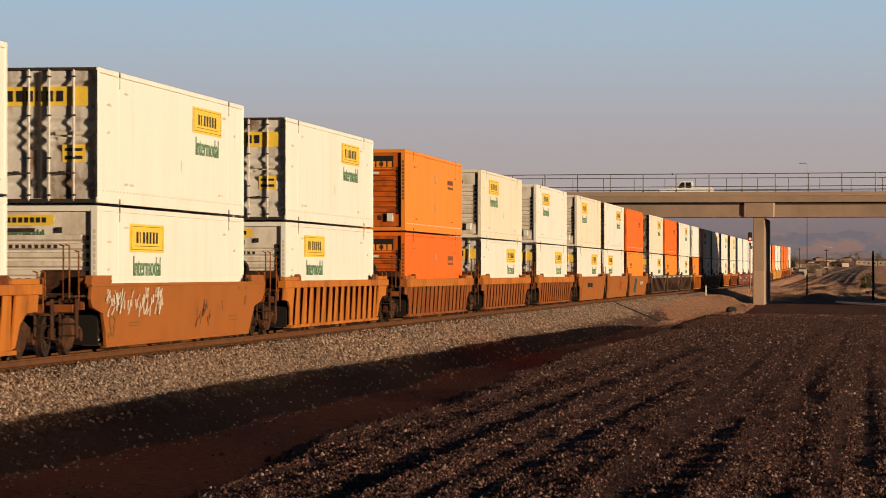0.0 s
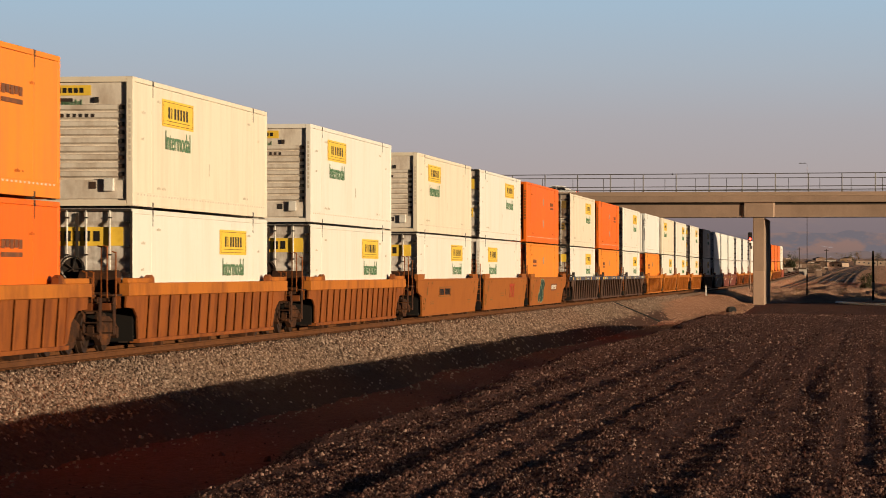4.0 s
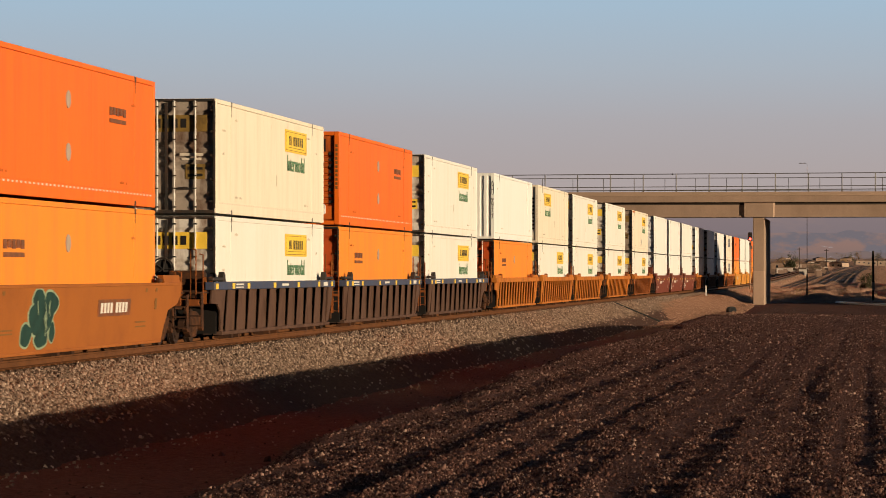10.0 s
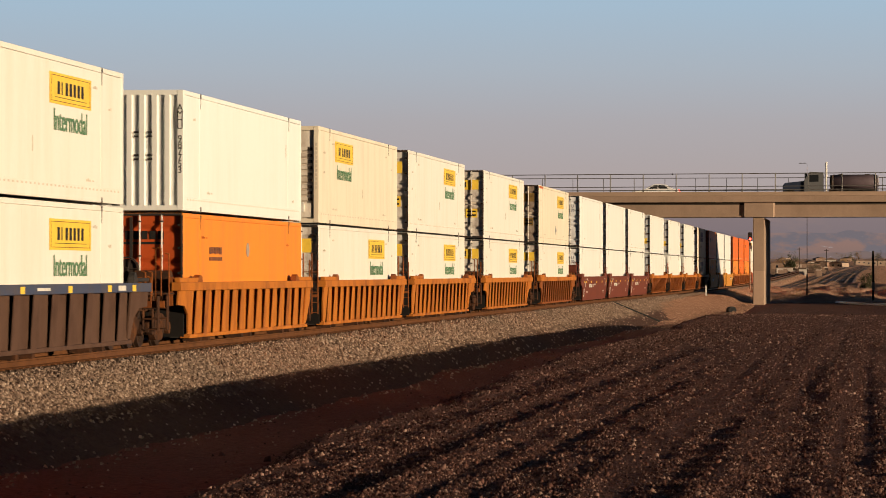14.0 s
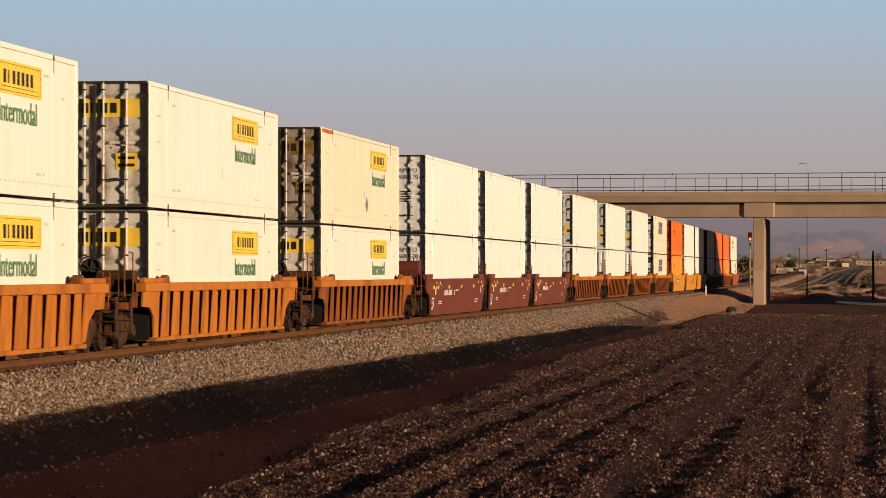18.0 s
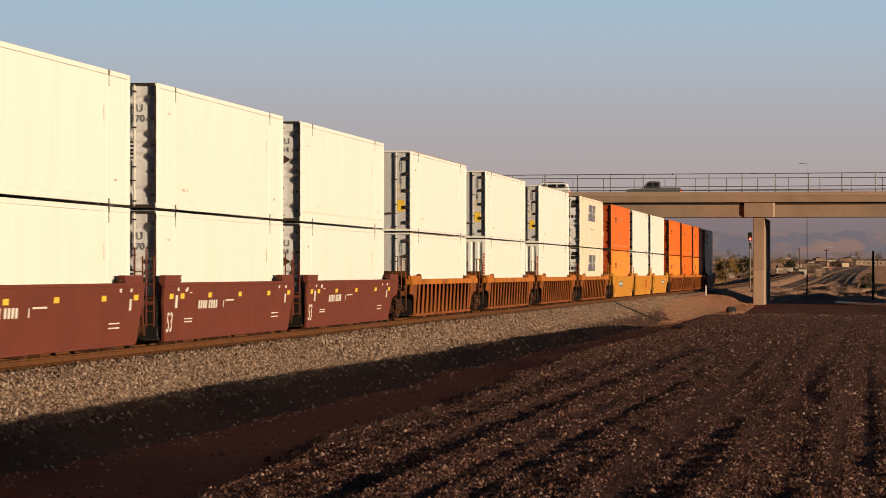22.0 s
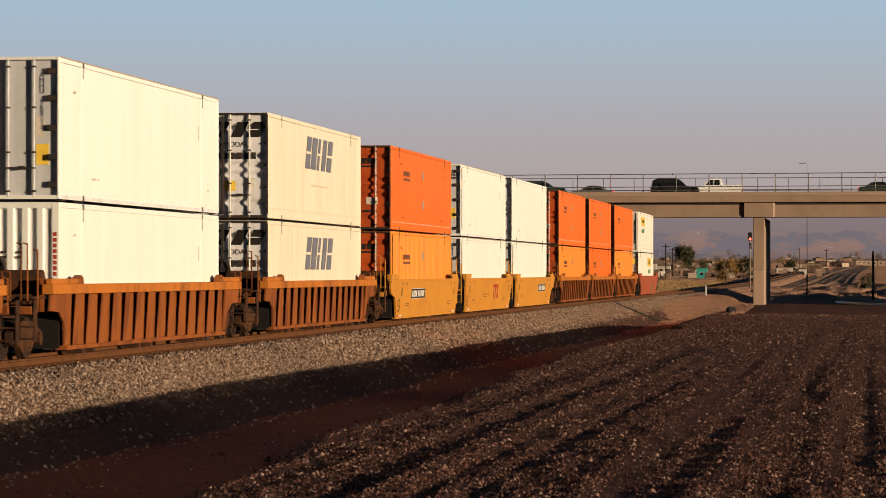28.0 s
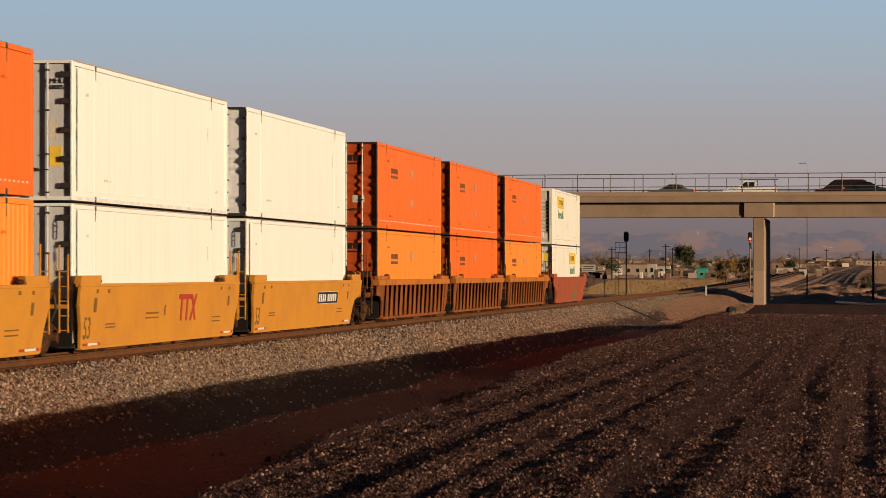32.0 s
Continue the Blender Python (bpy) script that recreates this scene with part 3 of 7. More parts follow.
def container(paint, label, near="door", side="plate", logo="", end_paint=None, dark_frame=True, lip=True, number="", reefer=False, flat=False, across=False):
    """A 53-foot box whose end towards -y is a door, a nose with ribs across, or a pleated wall. Its lit side looks to +x."""
    w, h, L = CW / 2, CH, CL / 2
    end_paint = end_paint or paint
    box = tagged(new("shipping_container"), label, "container", "containers on the train")
    part("body", boxes((-w + 0.03, -L + 0.16, 0.12, w - 0.04, L - 0.06, h - 0.03)), paint, box)
    for sx in (-1, 1):
        if side == "plate":
            part("side_panel", boxes((*sorted((sx * (w - 0.04), sx * (w - 0.012)))[:1], -L + 0.16, 0.2, sorted((sx * (w - 0.04), sx * (w - 0.012)))[1], L - 0.16, h - 0.12)), paint, box)
        else:
            bm = bmesh.new()
            add_side_pleats(bm, sx * (w - 0.006), -L + 0.45, L - 0.45, 0.2, h - 0.12, 46 if side == "pleat" else 30, 0.03 if side == "pleat" else 0.004, sx)
            part("side_panel", bm, paint, box)
        a, b = sorted((sx * (w - 0.06), sx * w))
        part("top_rail", boxes((a, -L + 0.1, h - 0.11, b, L - 0.1, h), bevel=0.008), paint, box)
        part("bottom_rail", boxes((a, -L + 0.1, 0.0, b, L - 0.1, 0.2 if not lip else 0.32), bevel=0.008), paint, box)
        for y in (-6.06, 6.06) if sx > 0 else ():
            a, b = sorted((sx * (w - 0.05), sx * (w - 0.004)))
            part("side_post", boxes((a, y - 0.10, 0.2, b, y + 0.10, h - 0.1), bevel=0.004), paint, box)
    if lip:
        bm = bmesh.new()
        for i in range(48):
            y = -L + 0.5 + i * (2 * L - 1.0) / 47
            add_box(bm, w - 0.02, y - 0.07, 0.245, w + 0.004, y + 0.05, 0.285)
        tagged(part("rivet_strip", bm, BROWNMARK, box), kind="stuff")
    seams = [(-L + 0.3 + i * 1.22, 0.32, -L + 0.306 + i * 1.22, h - 0.12) for i in range(13) if i % 3 != 1]
    if paint in (WHITE, CREAM, ORANGE) and side == "plate":
        tagged(part("panel_seams", bars(seams, "x", w - 0.014, 0.003), paint, box), kind="stuff")
    for sy in (-1, 1):
        y = sy * L
        thick = 0.05 if near == "door" and sy < 0 else 0.16
        for sx in (-1, 1):
            part("corner_post", boxes((min(sx * (w - thick), sx * w), min(y, y - sy * 0.17), 0.0, max(sx * (w - thick), sx * w), max(y, y - sy * 0.17), h), bevel=0.012), paint, box)
        frame_paint = STEEL if dark_frame and sy < 0 and near == "door" else paint
        part("header", boxes((-w + thick, min(y, y - sy * 0.14), h - (0.06 if thick < 0.1 else 0.12), w - thick, max(y, y - sy * 0.14), h - 0.005)), frame_paint, box)
        part("sill", boxes((-w + thick, min(y, y - sy * 0.14), 0.0, w - thick, max(y, y - sy * 0.14), 0.08 if thick < 0.1 else 0.12)), frame_paint, box)
    for y in (-6.06, 6.06):
        for z in (-0.003, h - 0.122):
            part("lifting_casting", boxes((w - 0.14, y - 0.075, z, w + 0.005, y + 0.075, z + 0.125), bevel=0.015), STEEL, box, "dark steel lifting casting")
        part("casting_strap", boxes((w - 0.05, y - 0.02, h - 0.34 + random.uniform(-0.05, 0.02), w + 0.002, y + 0.02, h - 0.12)), STEEL, box, "dark stain-coloured strap")
    for y in (-L + 0.42, L - 0.42):
        part("stacking_lock", boxes((w - 0.13, y - 0.16, -0.028, w - 0.02, y + 0.16, 0.0)), STEEL, box)
    for sx in (1,):
        for y in (-6.06, 6.06):
            part("stacking_lock", boxes((sx * (w - 0.1) - 0.08, y - 0.09, -0.036, sx * (w - 0.1) + 0.08, y + 0.09, 0.003)), STEEL, box)
    if flat:
        part("roof_trim", boxes((w - 0.05, -L + 0.1, h - 0.022, w + 0.003, L - 0.1, h + 0.008)), WEARPAINT, box, "grey metal trim along the roof edge")
        part("sill_trim", boxes((w - 0.05, -L + 0.1, 0.02, w + 0.003, L - 0.1, 0.085)), GREY, box, "grey rail along the bottom edge")
    part("roof", boxes((-w + 0.02, -L + 0.05, h - 0.03, w - 0.02, L - 0.05, h + 0.002)), paint, box)
    y = -L + (0.055 if number else 0.10)
    if near == "door":
        edge = w - (0.055 if flat else 0.065)
        rod_paint = end_paint if flat else LETTERWHITE
        for sx in (-1, 1):
            bm = bmesh.new()
            x0, x1 = sorted((sx * 0.012, sx * edge))
            add_grooves(bm, x0, x1, DOOR_Y, 0.08, h - 0.06, () if flat else (0.42, 1.19, 1.45, 1.71, 2.50), 0.062)
            leaf = part("door", bm, end_paint, box)
            for xr in (0.22, 0.76):
                part("lock_rod", boxes((sx * xr - 0.019, -L - 0.006, 0.03, sx * xr + 0.019, -L + 0.052, h - 0.03), bevel=0.012), rod_paint, leaf, "pale lock rod")
                for z in (0.16, 0.95, 1.86, h - 0.2):
                    part("rod_keeper", boxes((sx * xr - 0.035, -L - 0.012, z - 0.018, sx * xr + 0.035, DOOR_Y, z + 0.018)), STEEL, leaf)
            handle = boxes((min(sx * 0.18, sx * 0.80), -L - 0.016, 0.615, max(sx * 0.18, sx * 0.80), -L + 0.004, 0.645), (sx * 0.5 - 0.06, -L - 0.02, 0.60, sx * 0.5 + 0.06, DOOR_Y, 0.67))
            part("door_handle", handle, STEEL, leaf)
            if sx > 0:
                for z in (0.3, 0.85, 1.45, 2.05, 2.6):
                    part("hinge", boxes((w - (0.26 if flat else 0.15), DOOR_Y - 0.075, z - (0.06 if flat else 0.03), w - 0.03, DOOR_Y, z + (0.06 if flat else 0.03)), bevel=0.012), STEEL, leaf)
            if not flat:
                a, b = sorted((sx * edge, sx * (w - 0.012)))
                part("door_post", boxes((a, -L - 0.005, 0.12, b, DOOR_Y + 0.06, h - 0.06)), STEEL if dark_frame else paint, box)
        part("door_seal", boxes((-0.028, DOOR_Y - 0.055, 0.1, 0.034, DOOR_Y + 0.02, h - 0.1)), STEEL, box, "dark seal between the two leaves")
    elif near == "nose":
        part("nose_panel", boxes((-w + 0.15, y - 0.03, h - 0.62, w - 0.15, y + 0.05, h - 0.12)), end_paint, box)
        for i in range(9):
            z = 0.62 + i * 0.187
            part("nose_rib", prism([(y + 0.03, z), (y - 0.055, z + 0.05), (y - 0.055, z + 0.145), (y + 0.03, z + 0.165)], "x", -w + 0.24, w - 0.36), end_paint, box)
        part("nose_wall", boxes((-w + 0.16, y + 0.015, 0.12, w - 0.16, y + 0.055, h - 0.62)), end_paint, box)
        # dark rib-end blocks: brackets on orange noses, painted shade of gaps on pale ones
        for i in range(9):
            part("rib_bracket", boxes((w - 0.34, y - 0.035, 0.66 + i * 0.187, w - 0.22, y + 0.03, 0.75 + i * 0.187)), STEEL, box)
        part("kick_plate", boxes((-w + 0.24, y - 0.05, 0.16, w - 0.24, y, 0.58)), end_paint, box)
        part("vent", boxes((-0.85, y - 0.05, h - 0.56, -0.1, y - 0.028, h - 0.48)), STEEL, box)
        part("socket", boxes((0.40, y - 0.085, h - 0.58, 0.50, y - 0.02, h - 0.46)), STEEL, box)
        part("socket_box", boxes((0.62, y - 0.14, 0.32, 0.86, y - 0.04, 0.62), bevel=0.02), LETTERWHITE, box, "white socket box on the nose")
        part("hose_plate", boxes((0.28, y - 0.06, 0.38, 0.44, y - 0.04, 0.54)), STEEL, box)
    else:
        for i in range(7):
            x = -w + 0.22 + i * 0.31
            part("pleat", prism([(x, y + 0.03), (x + 0.05, y - 0.06), (x + 0.17, y - 0.06), (x + 0.22, y + 0.03)], "z", 0.12, h - 0.12), end_paint, box)
        part("pleated_wall", boxes((-w + 0.16, y - 0.003, 0.12, w - 0.16, y + 0.05, h - 0.12)), end_paint, box)
        tagged(part("end_print", bars([(0.08 + 0.33 * i, v, 0.2 + 0.33 * i, v + 0.05) for i in range(2) for v in (1.2, 1.3, 1.75, 1.85)], "y", y - 0.066, 0.005), STEEL, box), kind="stuff")
    part("far_wall", boxes((-w + 0.16, L - 0.13, 0.12, w - 0.16, L - 0.06, h - 0.12)), end_paint, box)
    # markings
    x = w
    sign = -1 if near == "nose" else 1       # the company panel sits towards the nose
    if logo == "yellow":
        c = sign * 3.35
        part("sign_panel", bars([(c - 1.72, 1.92, c + 1.72, 2.55)], "x", x - 0.004, 0.012), SIGNYELLOW, box, "yellow company panel")
        part("sign_frame", bars([(c - 1.62, 1.97, c + 1.62, 1.982), (c - 1.62, 2.488, c + 1.62, 2.50), (c - 1.62, 1.97, c - 1.60, 2.50), (c + 1.60, 1.97, c + 1.62, 2.50)], "x", x + 0.008, 0.003), DULLMARK, box)
        tagged(part("sign_letters", bars([(c - 1.12 + i * 0.33, 2.12, c - 1.12 + i * 0.33 + (0.09 if i == 1 else 0.2), 2.38) for i in range(7)] + [(c - 1.3, 2.05, c + 1.3, 2.062)], "x", x + 0.008, 0.003), BLACK, box, "black company lettering as bars"), kind="stuff")
        part("lettering", lettering("Intermodal", 0.64, GREEN, pose(x + 0.004, c, 1.58) @ TO_RIGHT), None, box, "green word Intermodal")
        tagged(part("small_print", bars(ticks([(-5.6, 0.42, -4.6, 0.5), (4.7, 0.42, 5.5, 0.5), (-5.6, 2.42, -4.9, 2.5), (5.3, 2.4, 5.8, 2.48), (-7.2, 2.1, -6.6, 2.18), (-7.2, 1.5, -6.9, 1.6), (0.3, 0.9, 0.36, 1.2), (6.7, 2.0, 7.1, 2.1)]), "x", x - 0.006, 0.009), BROWNMARK, box), kind="stuff")
        y = DOOR_Y - 0.012
        if near == "door":
            # cream containers get a much darker yellow on their doors
            sign_paint = SIGNDARK if paint is CREAM else SIGNYELLOW
            part("door_sign", bars([(-1.0, 2.06, 1.05, 2.48)], "y", y, 0.013), sign_paint, box, "yellow company panel across the doors")
            tagged(part("door_letters", bars([(-0.95 + i * 0.22, 2.16, -0.95 + i * 0.22 + 0.15, 2.39) for i in range(7)], "y", y - 0.006, 0.006), BLACK, box), kind="stuff")
            part("notice", bars([(0.50, 0.86, 1.0, 1.24)], "y", y, 0.013), sign_paint, box, "yellow notice")
            tagged(part("notice_print", bars([(0.56, 1.1, 0.94, 1.16), (0.56, 0.93, 0.94, 1.0)], "y", y - 0.006, 0.006), BLACK, box), kind="stuff")
            tagged(part("door_print", bars([(0.35, 1.45, 0.95, 1.52), (0.4, 1.34, 0.9, 1.40)], "y", y, 0.02), BROWNMARK, box), kind="stuff")
        else:
            part("nose_sign", bars([(-0.9, 2.47, 0.32, 2.70)], "y", -L + 0.06, 0.012), SIGNYELLOW, box, "small yellow company panel")
            tagged(part("nose_letters", bars([(-0.72 + i * 0.13, 2.53, -0.72 + i * 0.13 + 0.09, 2.64) for i in range(7)], "y", -L + 0.054, 0.005), BLACK, box), kind="stuff")
            part("lettering", lettering("Intermodal", 0.19, GREEN, pose(-0.3, -L + 0.055, 2.31) @ TO_NEAR), None, box)
            tagged(part("nose_print", bars([(-0.8 + i * 0.14, 1.98, -0.8 + i * 0.14 + 0.08, 2.06) for i in range(9)], "y", -L + 0.04, 0.006), STEEL, box), kind="stuff")
            tagged(part("post_print", bars([(w - 0.10, 1.0 + i * 0.13, w - 0.05, 1.0 + i * 0.13 + 0.09) for i in range(11)], "y", -L - 0.004, 0.006), BROWNMARK, box), kind="stuff")
    elif logo == "stripe":
        c = -sign * 4.3
        tagged(part("company_mark", bars([(c + i * 0.32 - 0.7, 1.92 + 0.02 * (i % 2), c + i * 0.32 - 0.45, 2.10) for i in range(5)] + [(c - 0.7, 1.76, c + 0.85, 1.85)], "x", x - 0.004, 0.01), DULLMARK, box, "dark company mark as bars"), kind="stuff")
        tagged(part("small_print", bars(ticks([(5.7, 2.2, 6.3, 2.26), (-5.9, 2.3, -5.2, 2.37), (4.6, 0.45, 5.4, 0.55), (-5.4, 0.42, -4.7, 0.52)]), "x", x - 0.006, 0.009), ORANGEMARK, box), kind="stuff")
        for z in (2.06, 0.98):
            oval = [(0.2 * math.cos(a * math.pi / 7), z + 0.19 * math.sin(a * math.pi / 7)) for a in range(14)]
            part("badge", prism(oval, "x", x - 0.014, x + 0.004), WEARPAINT, box, "grey oval badge")
        y = DOOR_Y - 0.012 if near == "door" else -L + 0.055
        if near == "nose":
            part("name_panel", boxes((-1.0, y, 2.16, 0.86, y + 0.014, 2.66)), BLACK, box, "black company panel")
            part("window_label", boxes((-0.3, y - 0.05, 2.0, 0.35, y - 0.03, 2.09)), LETTERWHITE, box, "white label with dark windows")
            tagged(part("post_print", bars([(w - 0.12, 1.1 + i * 0.13, w - 0.05, 1.1 + i * 0.13 + 0.09) for i in range(11)], "y", -L - 0.004, 0.006), FADEDMARK, box), kind="stuff")
            y -= 0.012
        tagged(part("end_mark", bars([(-0.75 + i * 0.2, 2.26, -0.75 + i * 0.2 + 0.15, 2.46) for i in range(8)] + [(-0.75, 2.14 + 0.06 * (near == "nose"), 0.8, 2.2 + 0.02 * (near == "nose"))], "y", y, 0.012), AMBER if near == "nose" else BLACK, box), kind="stuff")
        if near == "door":
            part("door_label", bars([(-0.05, 0.86, 0.16, 1.12)], "y", y - 0.02, 0.012), LETTERWHITE, box)
            part("door_plate", bars([(0.42, 0.86, 0.82, 1.1)], "y", y, 0.012), BROWNMARK, box)
    elif logo == "slant":
        tagged(part("company_mark", slant_marks("x", x - 0.004, x + 0.008, -2.3, 1.55, 0.92, 0.95), SLATE, box, "dark slanted company mark as bars"), kind="stuff")
        tagged(part("small_print", bars(ticks([(-1.2 + i * 0.42, 1.05, -1.2 + i * 0.42 + 0.3, 1.2) for i in range(7)]), "x", x - 0.004, 0.008), BROWNMARK, box), kind="stuff")
        tagged(part("door_mark", slant_marks("y", DOOR_Y - 0.012, DOOR_Y + 0.004, -1.1, 2.22, 0.44, 0.42), BLACK, box), kind="stuff")
        part("lettering", lettering("INTERMODAL", 0.2, STEEL, pose(0.1, DOOR_Y - 0.006, 2.02) @ TO_NEAR), None, box, "thin dark word INTERMODAL")
        tagged(part("door_print", bars([(-0.8 + i * 0.2, 1.62, -0.8 + i * 0.2 + 0.13, 1.8) for i in range(9)], "y", DOOR_Y - 0.010, 0.012), STEEL, box), kind="stuff")
        part("notice", bars([(0.06, 0.75, 0.36, 1.02)], "y", DOOR_Y - 0.012, 0.015), SIGNYELLOW, box)
        part("white_label", bars([(0.62, 0.8, 0.9, 1.1)], "y", DOOR_Y - 0.012, 0.015), LETTERWHITE, box)
    if number:
        y = DOOR_Y - 0.010
        if flat and across:
            part("lettering", lettering(number[0], 0.15, BLACK, pose(w - 0.39, y, 2.46) @ TO_NEAR), None, box, "black owner letters")
            part("lettering", lettering(number[1], 0.13, BLACK, pose(w - 0.39, y, 2.33) @ TO_NEAR), None, box, "black container number")
        if flat:
            for i, ch in enumerate("" if across else number[0] + " " + number[1]):
                if ch != " ":
                    part("lettering", lettering(ch, 0.15, SLATE, pose(w - 0.375, y, 2.52 - i * 0.11) @ TO_NEAR), None, box)
            part("notice", bars([(w - 0.50, 0.70, w - 0.24, 1.12)], "y", y, 0.015), SIGNYELLOW, box, "yellow height notice")
            part("paper_notice", bars([(w - 0.51, 1.25, w - 0.34, 1.68)], "y", y, 0.012), BROWNMARK, box, "white notice")
        elif near == "door":
            part("lettering", lettering(number[0], 0.25, SLATE, pose(0.60, y, 2.30) @ TO_NEAR), None, box, "black owner letters")
            part("lettering", lettering(number[1], 0.23, SLATE, pose(0.60, y, 2.06) @ TO_NEAR), None, box, "black container number")
            if reefer:
                part("diamond_mark", prism([(0.38, 1.78), (0.68, 1.58), (0.98, 1.78), (0.68, 1.98)], "y", y, y + 0.01), STEEL, box, "grey diamond mark")
            tagged(part("door_print", bars([(0.34, 1.5 - i * 0.09, 0.72, 1.54 - i * 0.09) for i in range(5)], "y", y, 0.012), STEEL, box), kind="stuff")
        elif number[2] is REDMARK:
            tagged(part("owner_mark", bars([(w - 0.13, 2.2 - i * 0.115, w - 0.05, 2.28 - i * 0.115) for i in range(8)], "y", -L - 0.003, 0.006), REDMARK, box, "red upright company name as bars"), kind="stuff")
        else:
            for i, ch in enumerate(number[0] + " " + number[1]):
                if ch != " ":
                    part("lettering", lettering(ch, 0.22, number[2], pose(w - 0.085, -L - 0.002, 2.46 - i * 0.15) @ TO_NEAR), None, box)
        tagged(part("small_print", bars(ticks([(5.6, 1.75, 5.66, 2.1), (-5.3, 0.45, -4.6, 0.53), (6.6, 0.5, 7.0, 0.57), (-6.9, 2.2, -6.5, 2.28)]), "x", x - 0.004, 0.008), BROWNMARK, box), kind="stuff")
    return box


def slant_marks(axis, lo, hi, u0, z0, wide, tall):
    """Five leaning dark blocks in place of a company name."""
    bm = bmesh.new()
    lean = 0.5 * tall
    for i, (p, q) in enumerate(((0.0, 0.78), (0.0, 0.9), (0.15, 0.5), (0.0, 0.7), (0.0, 0.85))):
        for a, b in ((0.0, 0.46), (0.54, 1.0)) if i % 2 == 0 else ((0.0, 1.0),):
            u, v = u0 + (i + p) * wide, u0 + (i + q) * wide
            za, zb = z0 + a * tall, z0 + b * tall
            add_prism(bm, [(u + lean * a, za), (v + lean * a, za), (v + lean * b, zb), (u + lean * b, zb)], axis, lo, hi)
    return bm


KINDS = {
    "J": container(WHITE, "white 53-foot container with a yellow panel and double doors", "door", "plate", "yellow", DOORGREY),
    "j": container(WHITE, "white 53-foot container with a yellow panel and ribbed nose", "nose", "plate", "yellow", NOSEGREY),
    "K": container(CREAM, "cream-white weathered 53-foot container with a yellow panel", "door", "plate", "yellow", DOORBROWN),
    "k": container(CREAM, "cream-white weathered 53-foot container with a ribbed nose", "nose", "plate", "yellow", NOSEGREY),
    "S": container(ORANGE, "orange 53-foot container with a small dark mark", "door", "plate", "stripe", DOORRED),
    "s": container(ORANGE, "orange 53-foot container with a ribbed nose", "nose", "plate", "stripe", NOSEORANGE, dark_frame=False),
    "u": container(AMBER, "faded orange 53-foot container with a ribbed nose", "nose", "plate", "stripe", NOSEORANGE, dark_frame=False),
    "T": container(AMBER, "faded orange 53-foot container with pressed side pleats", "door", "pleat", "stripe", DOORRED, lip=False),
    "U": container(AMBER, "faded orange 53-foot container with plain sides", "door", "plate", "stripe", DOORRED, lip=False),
    "A": container(CLEAN, "plain bright white 53-foot container with grey doors", "door", "plate", "", GREY, lip=False, number=("AMHU", "9680570")),
    "P": container(CLEAN, "plain bright white 53-foot container with smooth pale doors", "door", "plate", "", PALEDOOR, dark_frame=False, lip=False, number=("AMHU", "968059"), flat=True),
    "H": container(CLEAN, "bright white 53-foot container with faint side ribs and smooth doors", "door", "bead", "", PALEDOOR, dark_frame=False, lip=False, number=("AMHU", "968005"), flat=True, across=True),
    "D": container(CLEAN, "plain white 53-foot container with pressed grey doors", "door", "plate", "", GREY, lip=False, number=("U", "179")),
    "B": container(CLEAN, "plain white 53-foot container with faint side ribs and pale doors", "door", "bead", "", PALEDOOR, dark_frame=False, lip=False, number=("AMHU", "968005"), flat=True),
    "R": container(CLEAN, "plain white 53-foot container with a diamond on its grey doors", "door", "plate", "", GREY, number=("AMHU", "987744"), reefer=True),
    "W": container(CLEAN, "plain white 53-foot container with a pleated end wall", "pleat", "plate", "", CLEAN, dark_frame=False, number=("AMHU", "987753", BLACK)),
    "Q": container(CLEAN, "plain white 53-foot container with pleated end and red letters", "pleat", "plate", "", CLEAN, dark_frame=False, lip=False, number=("AMHU", "987163", REDMARK)),
    "F": container(CREAM, "cream 53-foot container with a dark slanted mark", "door", "plate", "slant", GREY),
}


# ---- well cars ----
WELL = 8.4       # half the length of a well


def wheelset():
    bm = bmesh.new()
    add_tube(bm, (-0.86, 0, 0), (0.86, 0, 0), 0.08, 8)
    for sx in (-1, 1):
        add_tube(bm, (sx * 0.69, 0, 0), (sx * 0.735, 0, 0), 0.45, 20)
        add_tube(bm, (sx * 0.735, 0, 0), (sx * 0.83, 0, 0), 0.42, 20)
        add_tube(bm, (sx * 0.83, 0, 0), (sx * 0.845, 0, 0), 0.30, 20)
        add_tube(bm, (sx * 0.845, 0, 0), (sx * 0.98, 0, 0), 0.13, 10)
        for k in range(5):
            a = k * 2 * math.pi / 5
            add_tube(bm, (sx * 0.84, 0.22 * math.cos(a), 0.22 * math.sin(a)), (sx * 0.855, 0.22 * math.cos(a), 0.22 * math.sin(a)), 0.05, 6)
    return mesh_of("wheelset", bm, WHEEL)


WHEEL = surface("brown_wheel_steel", (0.04, 0.024, 0.018), 0.5, 0.3, dirt=(0.12, 0.06, 0.03), dirt_amount=0.7, scale=3, grain=20)
WHEELSET = wheelset()


